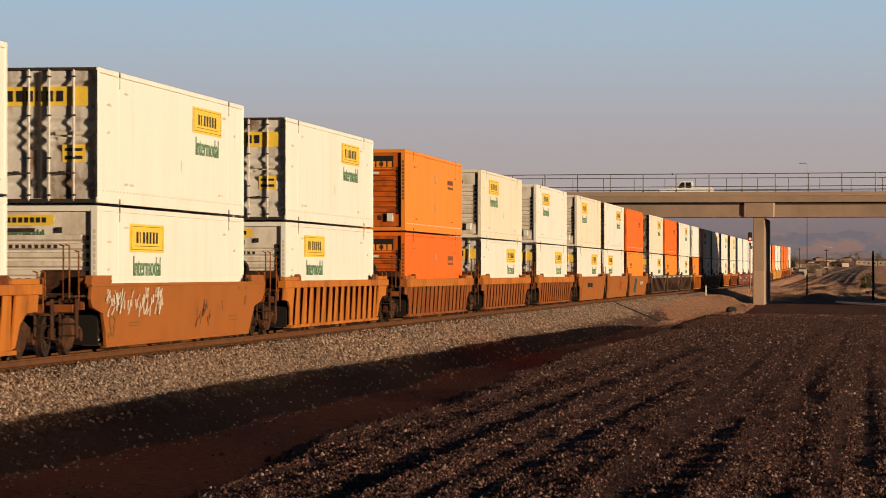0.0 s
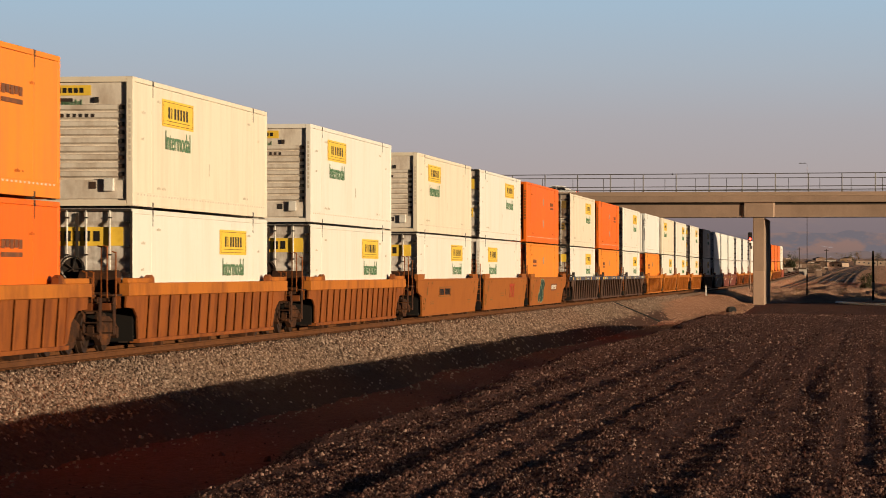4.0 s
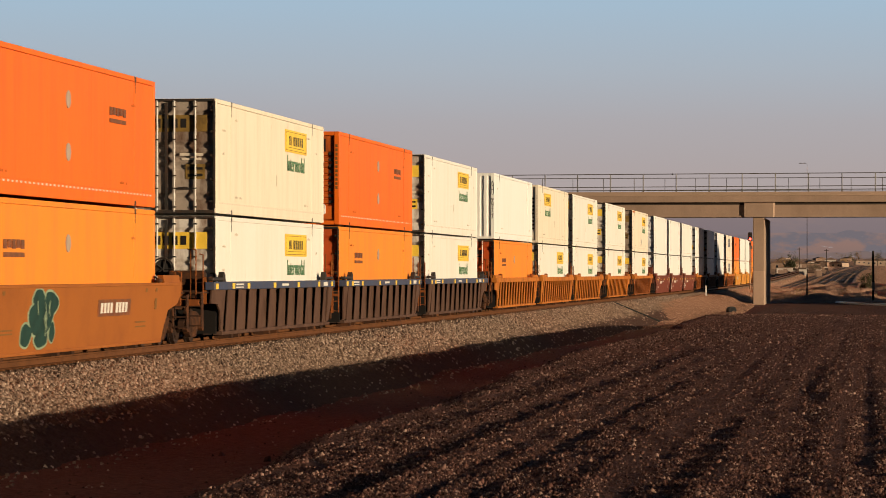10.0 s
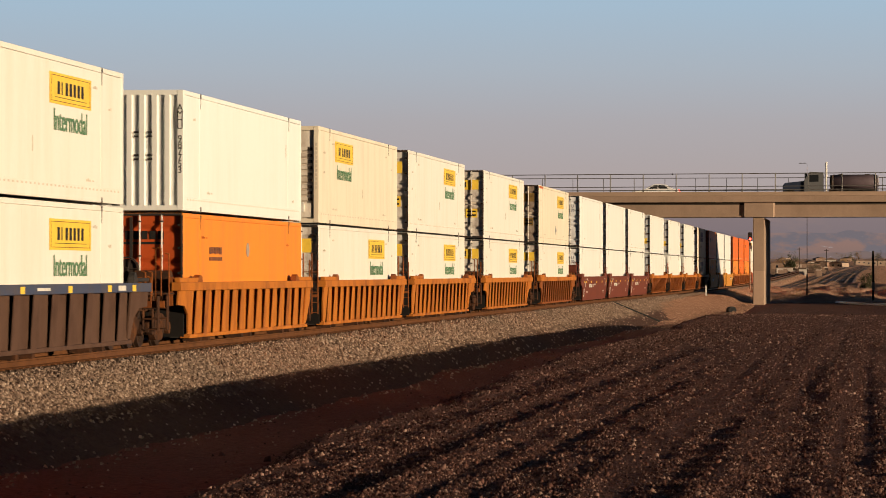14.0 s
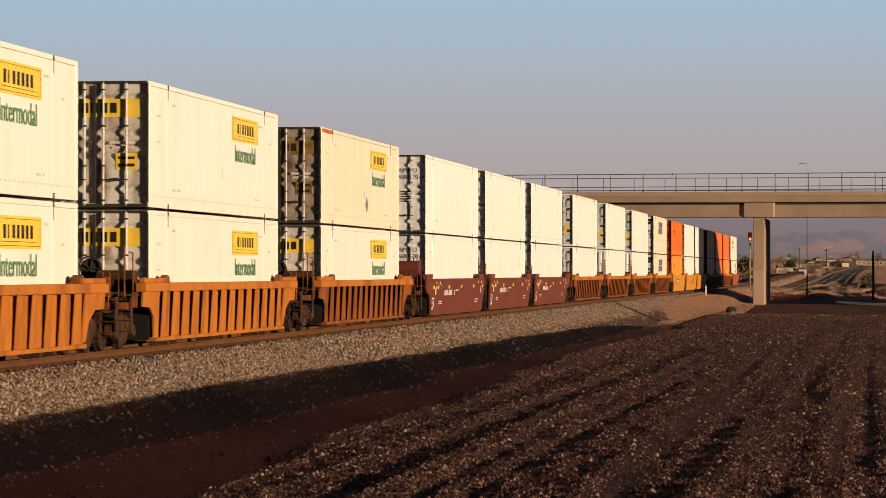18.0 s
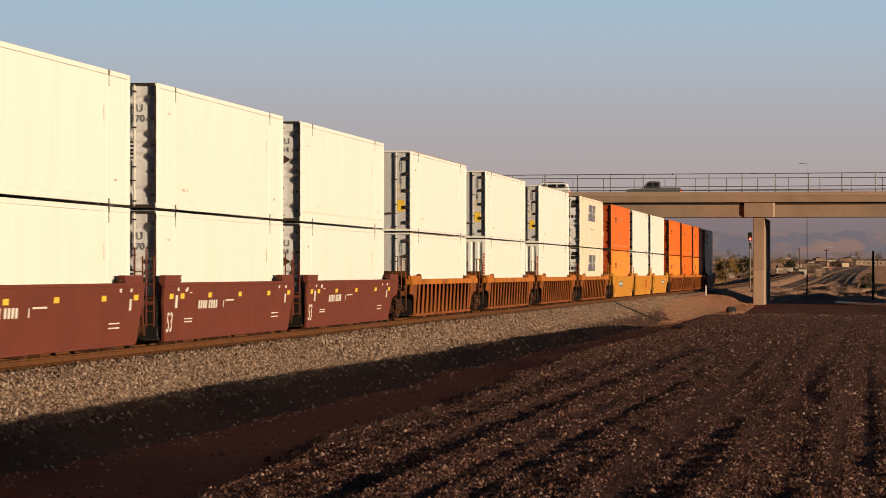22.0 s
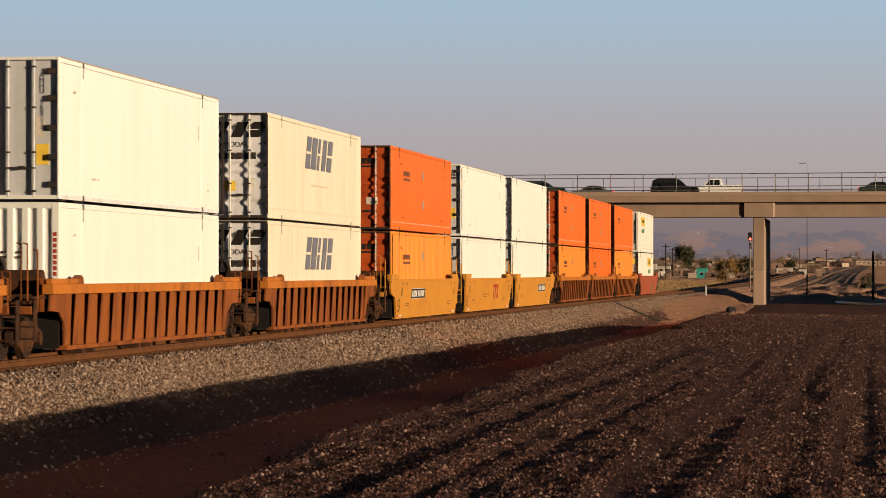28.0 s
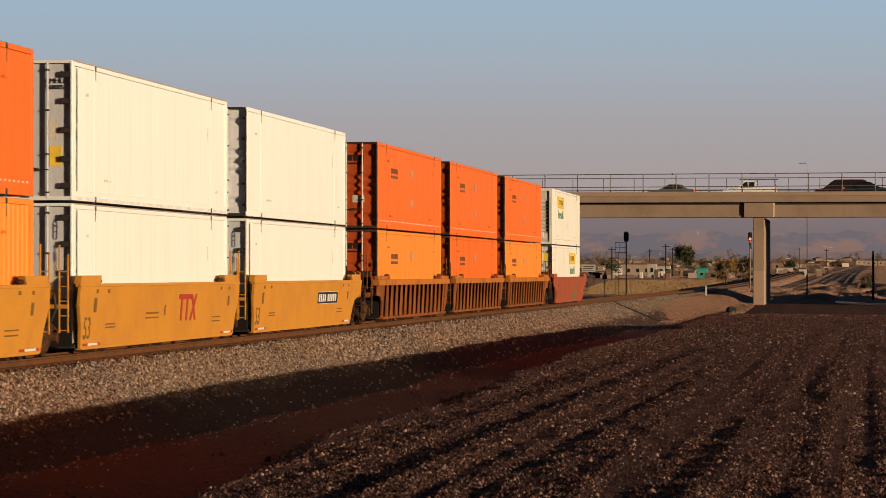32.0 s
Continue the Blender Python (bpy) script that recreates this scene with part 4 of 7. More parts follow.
def side_frame_mesh():
    bm = bmesh.new()
    out = [(-1.12, 0.36), (-1.12, 0.56), (-0.85, 0.64), (-0.35, 0.78), (0.35, 0.78), (0.85, 0.64), (1.12, 0.56), (1.12, 0.36), (0.72, 0.36), (0.68, 0.46), (0.45, 0.24), (0.3, 0.15), (-0.3, 0.15), (-0.45, 0.24), (-0.68, 0.46), (-0.72, 0.36)]
    add_prism(bm, out, "x", -0.07, 0.07)
    for y in (-0.2, -0.07, 0.07, 0.2):
        add_tube(bm, (0.05, y, 0.28), (0.05, y, 0.6), 0.055, 8)
    for y in (-0.89, 0.89):
        add_tube(bm, (0.0, y, 0.42), (0.13, y, 0.42), 0.14, 10)
    return mesh_of("side_frame", bm, SIDEFRAME)


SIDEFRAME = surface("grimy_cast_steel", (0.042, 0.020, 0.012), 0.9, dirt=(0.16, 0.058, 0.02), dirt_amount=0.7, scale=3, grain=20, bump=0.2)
SIDE_FRAME = side_frame_mesh()
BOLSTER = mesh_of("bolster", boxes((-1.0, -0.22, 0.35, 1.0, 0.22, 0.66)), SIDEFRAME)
WHEELS_AHEAD, WHEELS_BEHIND = [], []


def bogie(car, y):
    b = part("bogie", BOLSTER, None, car, "grimy cast-steel bogie", pose(0, y, 0))
    for sx in (-1, 1):
        part("side_frame", SIDE_FRAME, None, b, at=pose(sx * 1.0, 0, 0, 0, 0, 0 if sx > 0 else 180))
    WHEELS_AHEAD.append(part("wheelset", WHEELSET, None, b, at=pose(0, 0.89, 0.42)))
    WHEELS_BEHIND.append(part("wheelset", WHEELSET, None, b, at=pose(0, -0.89, 0.42)))


def lean(shape):
    """Draws the lower part of a side in towards the middle of the car; takes a bmesh or a mesh."""
    for v in shape.verts if isinstance(shape, bmesh.types.BMesh) else shape.vertices:
        v.co.x -= math.copysign(0.11 * max(0.0, 1.47 - v.co.z) / 1.31, v.co.x)
    return shape


# the outline of a side at its end, (distance from the middle, height): over a bogie, and short at a shared one
PLATE_END = {"bogie": ((7.95, 0.16), (8.15, 0.5), (8.5, 0.86), (9.45, 1.0), (9.7, 1.18), (9.7, 1.47)),
             "joint": ((8.0, 0.16), (8.12, 0.6), (8.38, 1.05), (8.38, 1.47))}
RIB_END = {"bogie": ((7.9, 0.28), (8.15, 0.28), (8.35, 0.72), (8.8, 0.94), (9.58, 0.97), (9.58, 1.31), (7.9, 1.31)),
           "joint": ((7.7, 0.28), (8.1, 0.28), (8.42, 0.9), (8.42, 1.31), (7.7, 1.31))}
CHORD_END = {"bogie": 9.62, "joint": 8.45}


def well_car(style, paint, chord, label, near="bogie", far="bogie", marks=None, deck=None):
    """One well of a double-stack car. style: ribbed, panelled (shallow narrow ribs) or plate. near and far: what its ends carry - bogie or joint (shares one)."""
    car = tagged(new("well_car"), label, "rail car", "well cars of the train")
    deck = deck or (paint if paint in (MAROON, YELLOW) else RUST)
    w = 1.56
    lo_end, hi_end = CHORD_END[near], CHORD_END[far]
    for sx in (-1, 1):
        def span(a, b):
            return sorted((sx * a, sx * b))
        if style != "plate":
            panelled = style == "panelled"
            inner = 0.075 if panelled else 0.14
            part("side_sheet", prism([(sx * u, v) for u, v in ((w - inner - 0.025, 1.31), (w - inner, 1.31), (w - 0.135 - inner * 0.2, 0.24), (w - 0.16 - inner * 0.2, 0.24))], "y", -8.1, 8.1), paint, car)
            a, b = span(w - 0.22, w + 0.02)
            part("top_chord", boxes((a, -lo_end, 1.22 if panelled else 1.30, b, hi_end, 1.50), bevel=0.012), chord, car)
            a, b = span(w - 0.34, w - 0.09)
            part("bottom_chord", boxes((a, -8.12, 0.16, b, 8.12, 0.25), bevel=0.01), paint, car)
            for s, kind in ((-1, near), (1, far)):
                part("end_web", lean(prism([(s * u, v) for u, v in RIB_END[kind]], "x", *span(w - 0.07, w - 0.03))), paint, car)
            if sx > 0:
                # an open channel, deep at its head and shallow at its foot: a web across and a flange
                bm = prism([(w - 0.15, 1.305), (w - 0.03, 1.305), (w - 0.10, 0.245), (w - 0.175, 0.245)], "y", 0.0, 0.02)
                add_prism(bm, [(w - 0.045, 1.305), (w - 0.029, 1.305), (w - 0.099, 0.245), (w - 0.115, 0.245)], "y", -0.45 if chord is NAVY else -0.09 if panelled else -0.34, 0.0)
                rib, count = mesh_of("rib", bm, paint), 11 if chord is NAVY else 14
                for k in range(count):
                    part("rib", rib, None, car, at=pose(0, -7.25 + k * 14.5 / (count - 1), 0))
        else:
            out = [(u, v) for u, v in PLATE_END[far]] + [(-u, v) for u, v in reversed(PLATE_END[near])]
            part("side_sheet", lean(prism(out, "x", *span(w - 0.06, w))), paint, car)
            a, b = span(w - 0.12, w + 0.008)
            part("top_chord", boxes((a, -PLATE_END[near][-1][0], 1.43, b, PLATE_END[far][-1][0], 1.50), bevel=0.012), chord, car)
            a, b = span(w - 0.26, w - 0.10)
            part("bottom_chord", boxes((a, -7.9, 0.13, b, 7.9, 0.20), bevel=0.01), paint, car)
        for s, kind in ((-1, near), (1, far)):
            e = (PLATE_END[kind][-1][0] if style == "plate" else CHORD_END[kind]) - 0.05
            a, b = span(w - 0.16, w - 0.02)
            if style == "plate":
                part("container_guide", prism([(s * e, 1.5), (s * (e - 1.7), 1.5), (s * (e - 1.85), 1.67), (s * (e - 0.1), 1.67)], "x", a, b), chord, car)
                part("guide_block", boxes((a, min(s * (e - 1.72), s * (e - 2.0)), 1.5, b - 0.03 * sx, max(s * (e - 1.72), s * (e - 2.0)), 1.60), bevel=0.03), SIDEFRAME, car)
            elif chord is NAVY:
                part("container_guide", boxes((a, min(s * e, s * (e - 1.4)), 1.53, b, max(s * e, s * (e - 1.4)), 1.61), bevel=0.015), STEEL, car, "black guide arm")
                part("guide_block", prism([(s * (e - 1.15), 1.5), (s * (e - 1.55), 1.5), (s * (e - 1.5), 1.66), (s * (e - 1.36), 1.75), (s * (e - 1.22), 1.66)], "x", a, b), STEEL, car, "black guide horn")
            else:
                part("container_guide", boxes((a, min(s * e, s * (e - 2.3)), 1.5, b, max(s * e, s * (e - 2.3)), 1.61), bevel=0.012), chord, car)
                part("guide_block", prism([(s * (e - 2.0), 1.5), (s * (e - 2.6), 1.5), (s * (e - 2.55), 1.63), (s * (e - 2.35), 1.68), (s * (e - 2.1), 1.62)], "x", a, b), RUST, car, "rusty guide block")
        if sx > 0:
            for y in (-6.2, -5.3, -1.0, 0.2, 4.9, 6.0):
                part("cross_bearer", boxes((0.9, y - 0.12, 0.05, w - 0.22, y + 0.12, 0.17)), SIDEFRAME, car)
    part("well_floor", boxes((-w + 0.22, -8.1, 0.17, w - 0.22, 8.1, 0.24)), STEEL, car)
    for s, kind in ((-1, near), (1, far)):
        y0 = s * 8.3

        def along(p, q):
            return sorted((y0 + s * p, y0 + s * q))
        a, b = along(0.0, 0.1)
        # the shade on this end wall is put into its black colour
        part("bulkhead", boxes((-w + 0.2, a, 0.2, w - 0.2, b, 1.2)), SHADEBLACK, car, "end wall of the well, black for its shade")
        reach = 2.85 if kind == "bogie" else 0.7
        part("end_platform", prism([(y0, 0.80), (y0 + s * reach, 0.86), (y0 + s * reach, 1.02), (y0, 1.22)], "x", -0.62, 0.62), SIDEFRAME, car)
        if kind == "bogie":
            bogie(car, s * 9.76)
            a, b = along(2.6, 3.1)
            part("coupler", boxes((-0.13, a, 0.72, 0.13, b, 0.98), bevel=0.03), STEEL, car)
            a, b = along(2.35, 2.55)
            part("end_beam", boxes((-1.45, a, 0.92, 1.45, b, 1.08), bevel=0.01), deck, car)
            a, b = along(1.35, 2.3)
            part("cross_walk", boxes((-1.42, a, 1.22, 1.42, b, 1.26)), SIDEFRAME, car)
            top = 2.3 if s < 0 else 1.75
            rail = bmesh.new()
            for x, p in ((1.20, 2.36), (1.34, 2.42), (1.42, 1.95)):
                add_tube(rail, (x, y0 + s * p, 0.95), (x, y0 + s * p, top - 0.12 * (p < 2.0)), 0.017, 6)
                add_tube(rail, (x, y0 + s * p, top - 0.02 - 0.12 * (p < 2.0)), (x - 0.09, y0 + s * p, top + 0.01 - 0.12 * (p < 2.0)), 0.017, 6)
            part("handrail", rail, deck, car)
            step = bmesh.new()
            a, b = along(2.28, 2.52)
            for z in (0.42, 0.66, 0.9):
                add_box(step, 1.14, a, z, 1.50, b, z + 0.03)
            for x in (1.14, 1.48):
                add_box(step, x, a, 0.4, x + 0.02, b, 1.2)
            part("ladder", step, SIDEFRAME, car)
            # brake gear and an air vessel on the end platform
            a, b = along(0.25, 1.25)
            if s < 0:
                part("air_tank", tubes(((0.35, y0 - 0.75, 1.9 if paint is MAROON else 1.52), (1.2, y0 - 0.75, 1.9 if paint is MAROON else 1.52), 0.27), sides=14), deck if paint is MAROON else SIDEFRAME, car, "round air tank across the end")
                part("tank_stand", boxes((0.5, a, 1.1, 1.1, b, 1.7 if paint is MAROON else 1.3)), SIDEFRAME, car)
            else:
                part("brake_box", boxes((0.55, a, 1.2, 1.15, b, 1.55), bevel=0.04), SIDEFRAME, car)
            for p in (0.5, 1.2):
                part("stanchion", boxes((1.28, min(y0 + s * p, y0 + s * (p + 0.07)), 0.95, 1.36, max(y0 + s * p, y0 + s * (p + 0.07)), 1.62)), deck, car)
        else:
            if s < 0:
                bogie(car, -9.52)
            post = bmesh.new()
            for x, z in ((1.22, 2.3), (1.40, 2.1)):
                add_tube(post, (x, y0 + s * 0.55, 0.5), (x, y0 + s * 0.55, z), 0.02, 6)
            add_box(post, 0.6, min(y0 + s * 0.5, y0 + s * 0.6), 1.0, 1.4, max(y0 + s * 0.5, y0 + s * 0.6), 1.08)
            for z in (0.55, 0.85, 1.15, 1.45, 1.75):
                add_tube(post, (1.22, y0 + s * 0.55, z), (1.40, y0 + s * 0.55, z), 0.014, 6)
            part("grab_ladder", post, deck, car)
            hose = bmesh.new()
            turn = [(1.2, 1.3), (1.24, 1.0), (1.22, 0.78), (1.1, 0.66), (0.9, 0.72)]
            for (xa, za), (xb, zb) in zip(turn, turn[1:]):
                add_tube(hose, (xa, y0 + s * (0.9 + 0.25 * (za < 0.9)), za), (xb, y0 + s * (0.9 + 0.25 * (zb < 0.9)), zb), 0.028, 6)
            part("brake_hose", hose, STEEL, car)
    if near == "bogie" and paint is not BROWN:
        wheel = bmesh.new()
        for k in range(14):
            a, b = k * 2 * math.pi / 14, (k + 1) * 2 * math.pi / 14
            add_tube(wheel, (0.1 + 0.28 * math.cos(a), -WELL - 0.45, 1.82 + 0.28 * math.sin(a)), (0.1 + 0.28 * math.cos(b), -WELL - 0.45, 1.82 + 0.28 * math.sin(b)), 0.022, 6)
        for k in range(5):
            a = k * 2 * math.pi / 5
            add_tube(wheel, (0.1, -WELL - 0.42, 1.82), (0.1 + 0.28 * math.cos(a), -WELL - 0.45, 1.82 + 0.28 * math.sin(a)), 0.014, 6)
        add_tube(wheel, (0.1, -WELL - 0.40, 1.82), (0.1, -WELL - 0.2, 1.82), 0.24, 14)
        add_box(wheel, -0.05, -WELL - 0.38, 1.1, 0.25, -WELL - 0.2, 1.82)
        part("brake_wheel", wheel, STEEL, car)
    x = w + 0.004
    if marks in ("plate", "far plate") and paint is YELLOW:
        c = -2.9 if marks == "plate" else 3.4
        part("number_plate", lean(bars([(c - 1.75, 0.80, c + 1.75, 1.16)], "x", x, 0.004)), BLACK, car, "black panel for the car number")
        part("plate_frame", lean(bars([(c - 1.75, 1.15, c + 1.75, 1.165), (c - 1.75, 0.80, c + 1.75, 0.815)], "x", x + 0.004, 0.003)), LETTERWHITE, car)
        tagged(part("number_bars", lean(bars([(c - 1.6 + i * 0.33 + 0.2 * (i > 3), 0.87, c - 1.6 + i * 0.33 + 0.2 * (i > 3) + 0.22, 1.09) for i in range(9)], "x", x + 0.004, 0.004)), LETTERWHITE, car), kind="stuff")
    elif marks == "far plate":
        part("number_plate", lean(bars([(1.6, 0.80, 4.6, 1.16)], "x", x, 0.004)), DULLMARK, car, "dark-framed panel for the car number")
        tagged(part("number_bars", lean(bars([(1.85 + i * 0.29 + 0.2 * (i > 3), 0.87, 1.85 + i * 0.29 + 0.2 * (i > 3) + 0.19, 1.09) for i in range(8)], "x", x + 0.004, 0.004)), LETTERWHITE, car), kind="stuff")
    elif marks == "plate" and paint is MAROON:
        tagged(part("number_bars", lean(bars([(-4.5 + i * 0.27 + 0.15 * (i > 3), 0.86, -4.5 + i * 0.27 + 0.15 * (i > 3) + 0.18, 1.06) for i in range(8)], "x", x, 0.005)), LETTERWHITE, car), kind="stuff")
        tagged(part("data_bars", lean(bars([(-1.2, 1.02, -0.1, 1.06), (-1.5, 0.86, -1.42, 1.04), (-6.1, 1.28, -5.9, 1.34), (-5.6, 1.24, -5.3, 1.27)], "x", x, 0.005)), LETTERWHITE, car), kind="stuff")
    elif marks in ("plate", "far plate"):
        tagged(part("number_bars", lean(bars([(-3.6 + i * 0.33, 0.88, -3.6 + i * 0.33 + 0.24, 1.12) for i in range(4)] + [(-2.1 + i * 0.33, 0.88, -2.1 + i * 0.33 + 0.24, 1.12) for i in range(5)], "x", x, 0.006)), LETTERWHITE if paint is MAROON else BLACK, car), kind="stuff")
        part("number_frame", lean(bars([(-3.8, 1.16, -0.3, 1.19), (-3.8, 0.81, -0.3, 0.84), (-3.8, 0.81, -3.75, 1.19), (-0.35, 0.81, -0.3, 1.19)], "x", x, 0.006)), LETTERWHITE if paint is MAROON else FADEDMARK, car)
    elif marks == "logo":
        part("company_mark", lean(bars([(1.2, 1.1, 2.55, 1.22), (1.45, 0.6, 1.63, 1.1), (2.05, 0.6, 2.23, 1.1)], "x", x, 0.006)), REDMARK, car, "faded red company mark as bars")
        for u, v in ((2.6, 3.15), (3.15, 2.6)):
            part("company_mark", lean(prism([(u - 0.09, 0.6), (u + 0.09, 0.6), (v + 0.09, 1.22), (v - 0.09, 1.22)], "x", x, x + 0.006)), REDMARK, car)
        tagged(part("data_bars", lean(bars([(-2.2, 0.80, -0.9, 0.84), (-2.2, 0.70, -0.9, 0.73), (-0.3, 0.75, -0.18, 0.98)], "x", x, 0.006)), FADEDMARK, car), kind="stuff")
    if style == "plate":
        for y in (-7.6, -6.4, -3.2, 0.6, 4.6, 7.6) if paint is MAROON else ():
            part("reflector", lean(boxes((x - 0.002, y - 0.2, 1.12, x + 0.005, y + 0.2, 1.24))), SIGNYELLOW, car)
        tagged(part("stencils", lean(bars([(s * u, v, s * u + 0.18, v + 0.08) for s in (-1, 1) for u in (6.0, 7.0) for v in (1.3,)] + [(-7.15, 0.9, -6.9, 1.2), (7.0, 0.9, 7.2, 1.15)] + [(-6.0, 0.62, -5.1, 0.65), (-6.0, 0.55, -5.1, 0.58), (5.2, 0.62, 6.2, 0.65), (5.2, 0.52, 6.2, 0.55)], "x", x, 0.005)), LETTERWHITE if paint is MAROON else FADEDMARK, car), kind="stuff")
        me = lettering("53", 0.66, FADEDMARK if paint is not MAROON else LETTERWHITE, pose(x + 0.001, -7.6, 0.55) @ TO_RIGHT)
        part("lettering", lean(me), None, car, "stencilled 53")
        if paint is YELLOW:
            for y in (-7.1, 7.1):
                part("sill_reflector", boxes((w - 0.10, y - 0.75, 0.205, w - 0.094, y + 0.75, 0.26)), REDMARK, car, "red and white reflector strip")
                part("sill_reflector_patch", boxes((w - 0.094, y - 0.35, 0.208, w - 0.091, y + 0.5, 0.257)), LETTERWHITE, car)
    elif chord is NAVY:
        for y in (-9.3 if near == "bogie" else -8.2, -7.2, -5.2, -1.5, 2.2, 5.6, 7.9):
            part("reflector", boxes((w + 0.018, y - 0.16, 1.32, w + 0.027, y + 0.16, 1.46)), SIGNYELLOW, car)
        tagged(part("stencils", bars([(-6.9, 1.41, -5.9, 1.45), (-6.9, 1.34, -5.9, 1.37), (-0.4, 1.37, 0.6, 1.43), (6.4, 1.34, 7.1, 1.45)], "x", w + 0.02, 0.006), LETTERWHITE, car), kind="stuff")
    return car


# ---- the train: wells from the one nearest at the start to the last; y of the well's middle at 0 s ----
# y, style, paint, near end, far end, upper box, lower box (small letter: turned, with the nose towards -y)
TRAIN = (
    (51.3, "ribbed", "OCHRE", "bogie", "bogie", "J", "J"),
    (74.7, "plate", "BROWN", "bogie", "bogie", "J", "j"),
    (97.02, "ribbed", "OCHRE", "bogie", "bogie", "J", "j"),
    (120.63, "panelled", "RUST", "bogie", "bogie", "u", "s"),
    (143.3, "panelled", "RUST", "bogie", "bogie", "k", "J"),
    (166.4, "panelled", "RUST", "bogie", "bogie", "j", "J"),
    (189.0, "plate", "BROWN", "bogie", "joint", "k", "J"),
    (208.1, "plate", "BROWN", "joint", "joint", "J", "j"),
    (226.97, "plate", "BROWN", "joint", "bogie", "s", "U"),
    (250.07, "ribbed", "NAVY", "bogie", "joint", "K", "J"),
    (269.1, "ribbed", "NAVY", "joint", "joint", "s", "U"),
    (288.6, "ribbed", "NAVY", "joint", "bogie", "J", "J"),
    (311, "ribbed", "OCHRE", "bogie", "joint", "W", "U"),
    (330.15, "ribbed", "OCHRE", "joint", "joint", "k", "J"),
    (349.1, "ribbed", "OCHRE", "joint", "bogie", "J", "J"),
    (371.9, "ribbed", "OCHRE", "bogie", "bogie", "J", "J"),
    (395.2, "ribbed", "RUST", "bogie", "bogie", "K", "J"),
    (418.25, "plate", "MAROON", "bogie", "joint", "A", "A"),
    (437.1, "plate", "MAROON", "joint", "joint", "A", "A"),
    (456.07, "plate", "MAROON", "joint", "bogie", "R", "R"),
    (478.7, "ribbed", "RUST", "bogie", "bogie", "P", "P"),
    (501.6, "ribbed", "RUST", "bogie", "bogie", "P", "Q"),
    (524.32, "ribbed", "RUST", "bogie", "bogie", "P", "Q"),
    (547.26, "ribbed", "RUST", "bogie", "bogie", "F", "F"),
    (570.07, "plate", "YELLOW", "bogie", "joint", "S", "T"),
    (589.3, "plate", "YELLOW", "joint", "joint", "H", "B"),
    (608.1, "plate", "YELLOW", "joint", "bogie", "D", "B"),
    (631.0, "ribbed", "RUST", "bogie", "joint", "S", "U"),
    (649.9, "ribbed", "RUST", "joint", "joint", "S", "S"),
    (669.2, "ribbed", "RUST", "joint", "bogie", "S", "U"),
    (691.2, "plate", "RED", "bogie", "bogie", "j", "J"),
)
PAINTS = {
    "RUST": (RUST, OCHRE, "rust-brown ribbed well car with an orange top sill"),
    "OCHRE": (OCHRE, OCHRE, "weathered orange well car with streaks of rust"),
    "BROWN": (BROWN, BROWN, "brown-orange well car with smooth scuffed sides"),
    "NAVY": (SOOT, NAVY, "sooty grey ribbed well car with a navy top sill"),
    "MAROON": (MAROON, MAROON, "maroon well car with smooth sides and white stencils"),
    "RED": (REDCAR, REDCAR, "faded red well car with smooth sides and sprayed stripes"),
    "YELLOW": (YELLOW, YELLOW, "yellow well car with smooth sides and dark stencils"),
}


def train_y(y0, t):
    return y0 - 16.35 * (t - 0.00038125 * t * t)


TIMES = [2.0 * k for k in range(17)]
MOVING = []        # thing, y at 0 s, height above the rail, turned or not
cars_made, used = {}, set()
for n, (y0, style, paint, near, far, upper, lower) in enumerate(TRAIN):
    body_paint, chord, label = PAINTS[paint]
    marks = {6: "plate", 7: "logo", 8: "far plate", 17: "plate", 18: "plate", 19: "plate", 24: "plate", 25: "logo", 26: "far plate"}.get(n, "")
    key = (style, paint, near, far, marks)
    if key not in cars_made:
        cars_made[key] = car = well_car(style, body_paint, chord, label, near, far, marks)
    else:
        car = copy_thing(cars_made[key], pose(0, y0, 0))
        for b in car.children:
            if b.name.startswith("bogie"):
                for o in b.children:
                    if o.name.startswith("wheelset"):
                        (WHEELS_AHEAD if o.location.y > 0 else WHEELS_BEHIND).append(o)
    MOVING.append((car, y0, 0.0, 0))
    for code, z in ((lower, 0.27), (upper, 3.225)):
        kind = KINDS[code]
        box = kind if kind not in used else copy_thing(kind, pose(0, y0, z))
        used.add(kind)
        MOVING.append((box, y0, z, 0))


# ---- wear on the cream container above the last ribbed car before the maroon ones ----
scuffed = [m[0] for m in MOVING if abs(m[1] - 395.2) < 0.1 and m[2] > 3.0][0]
part("rust_scrape", boxes((CW / 2 - 0.02, -CL / 2 + 0.18, CH - 0.15, CW / 2 + 0.004, -CL / 2 + 2.1, CH - 0.04)), NOSEORANGE, scuffed, "reddish scrape on the top rail")
part("diamond_mark", prism([(0.55, 0.72), (0.8, 0.48), (1.05, 0.72), (0.8, 0.96)], "x", CW / 2 - 0.012, CW / 2 + 0.003), SLATE, scuffed, "dark diamond mark")


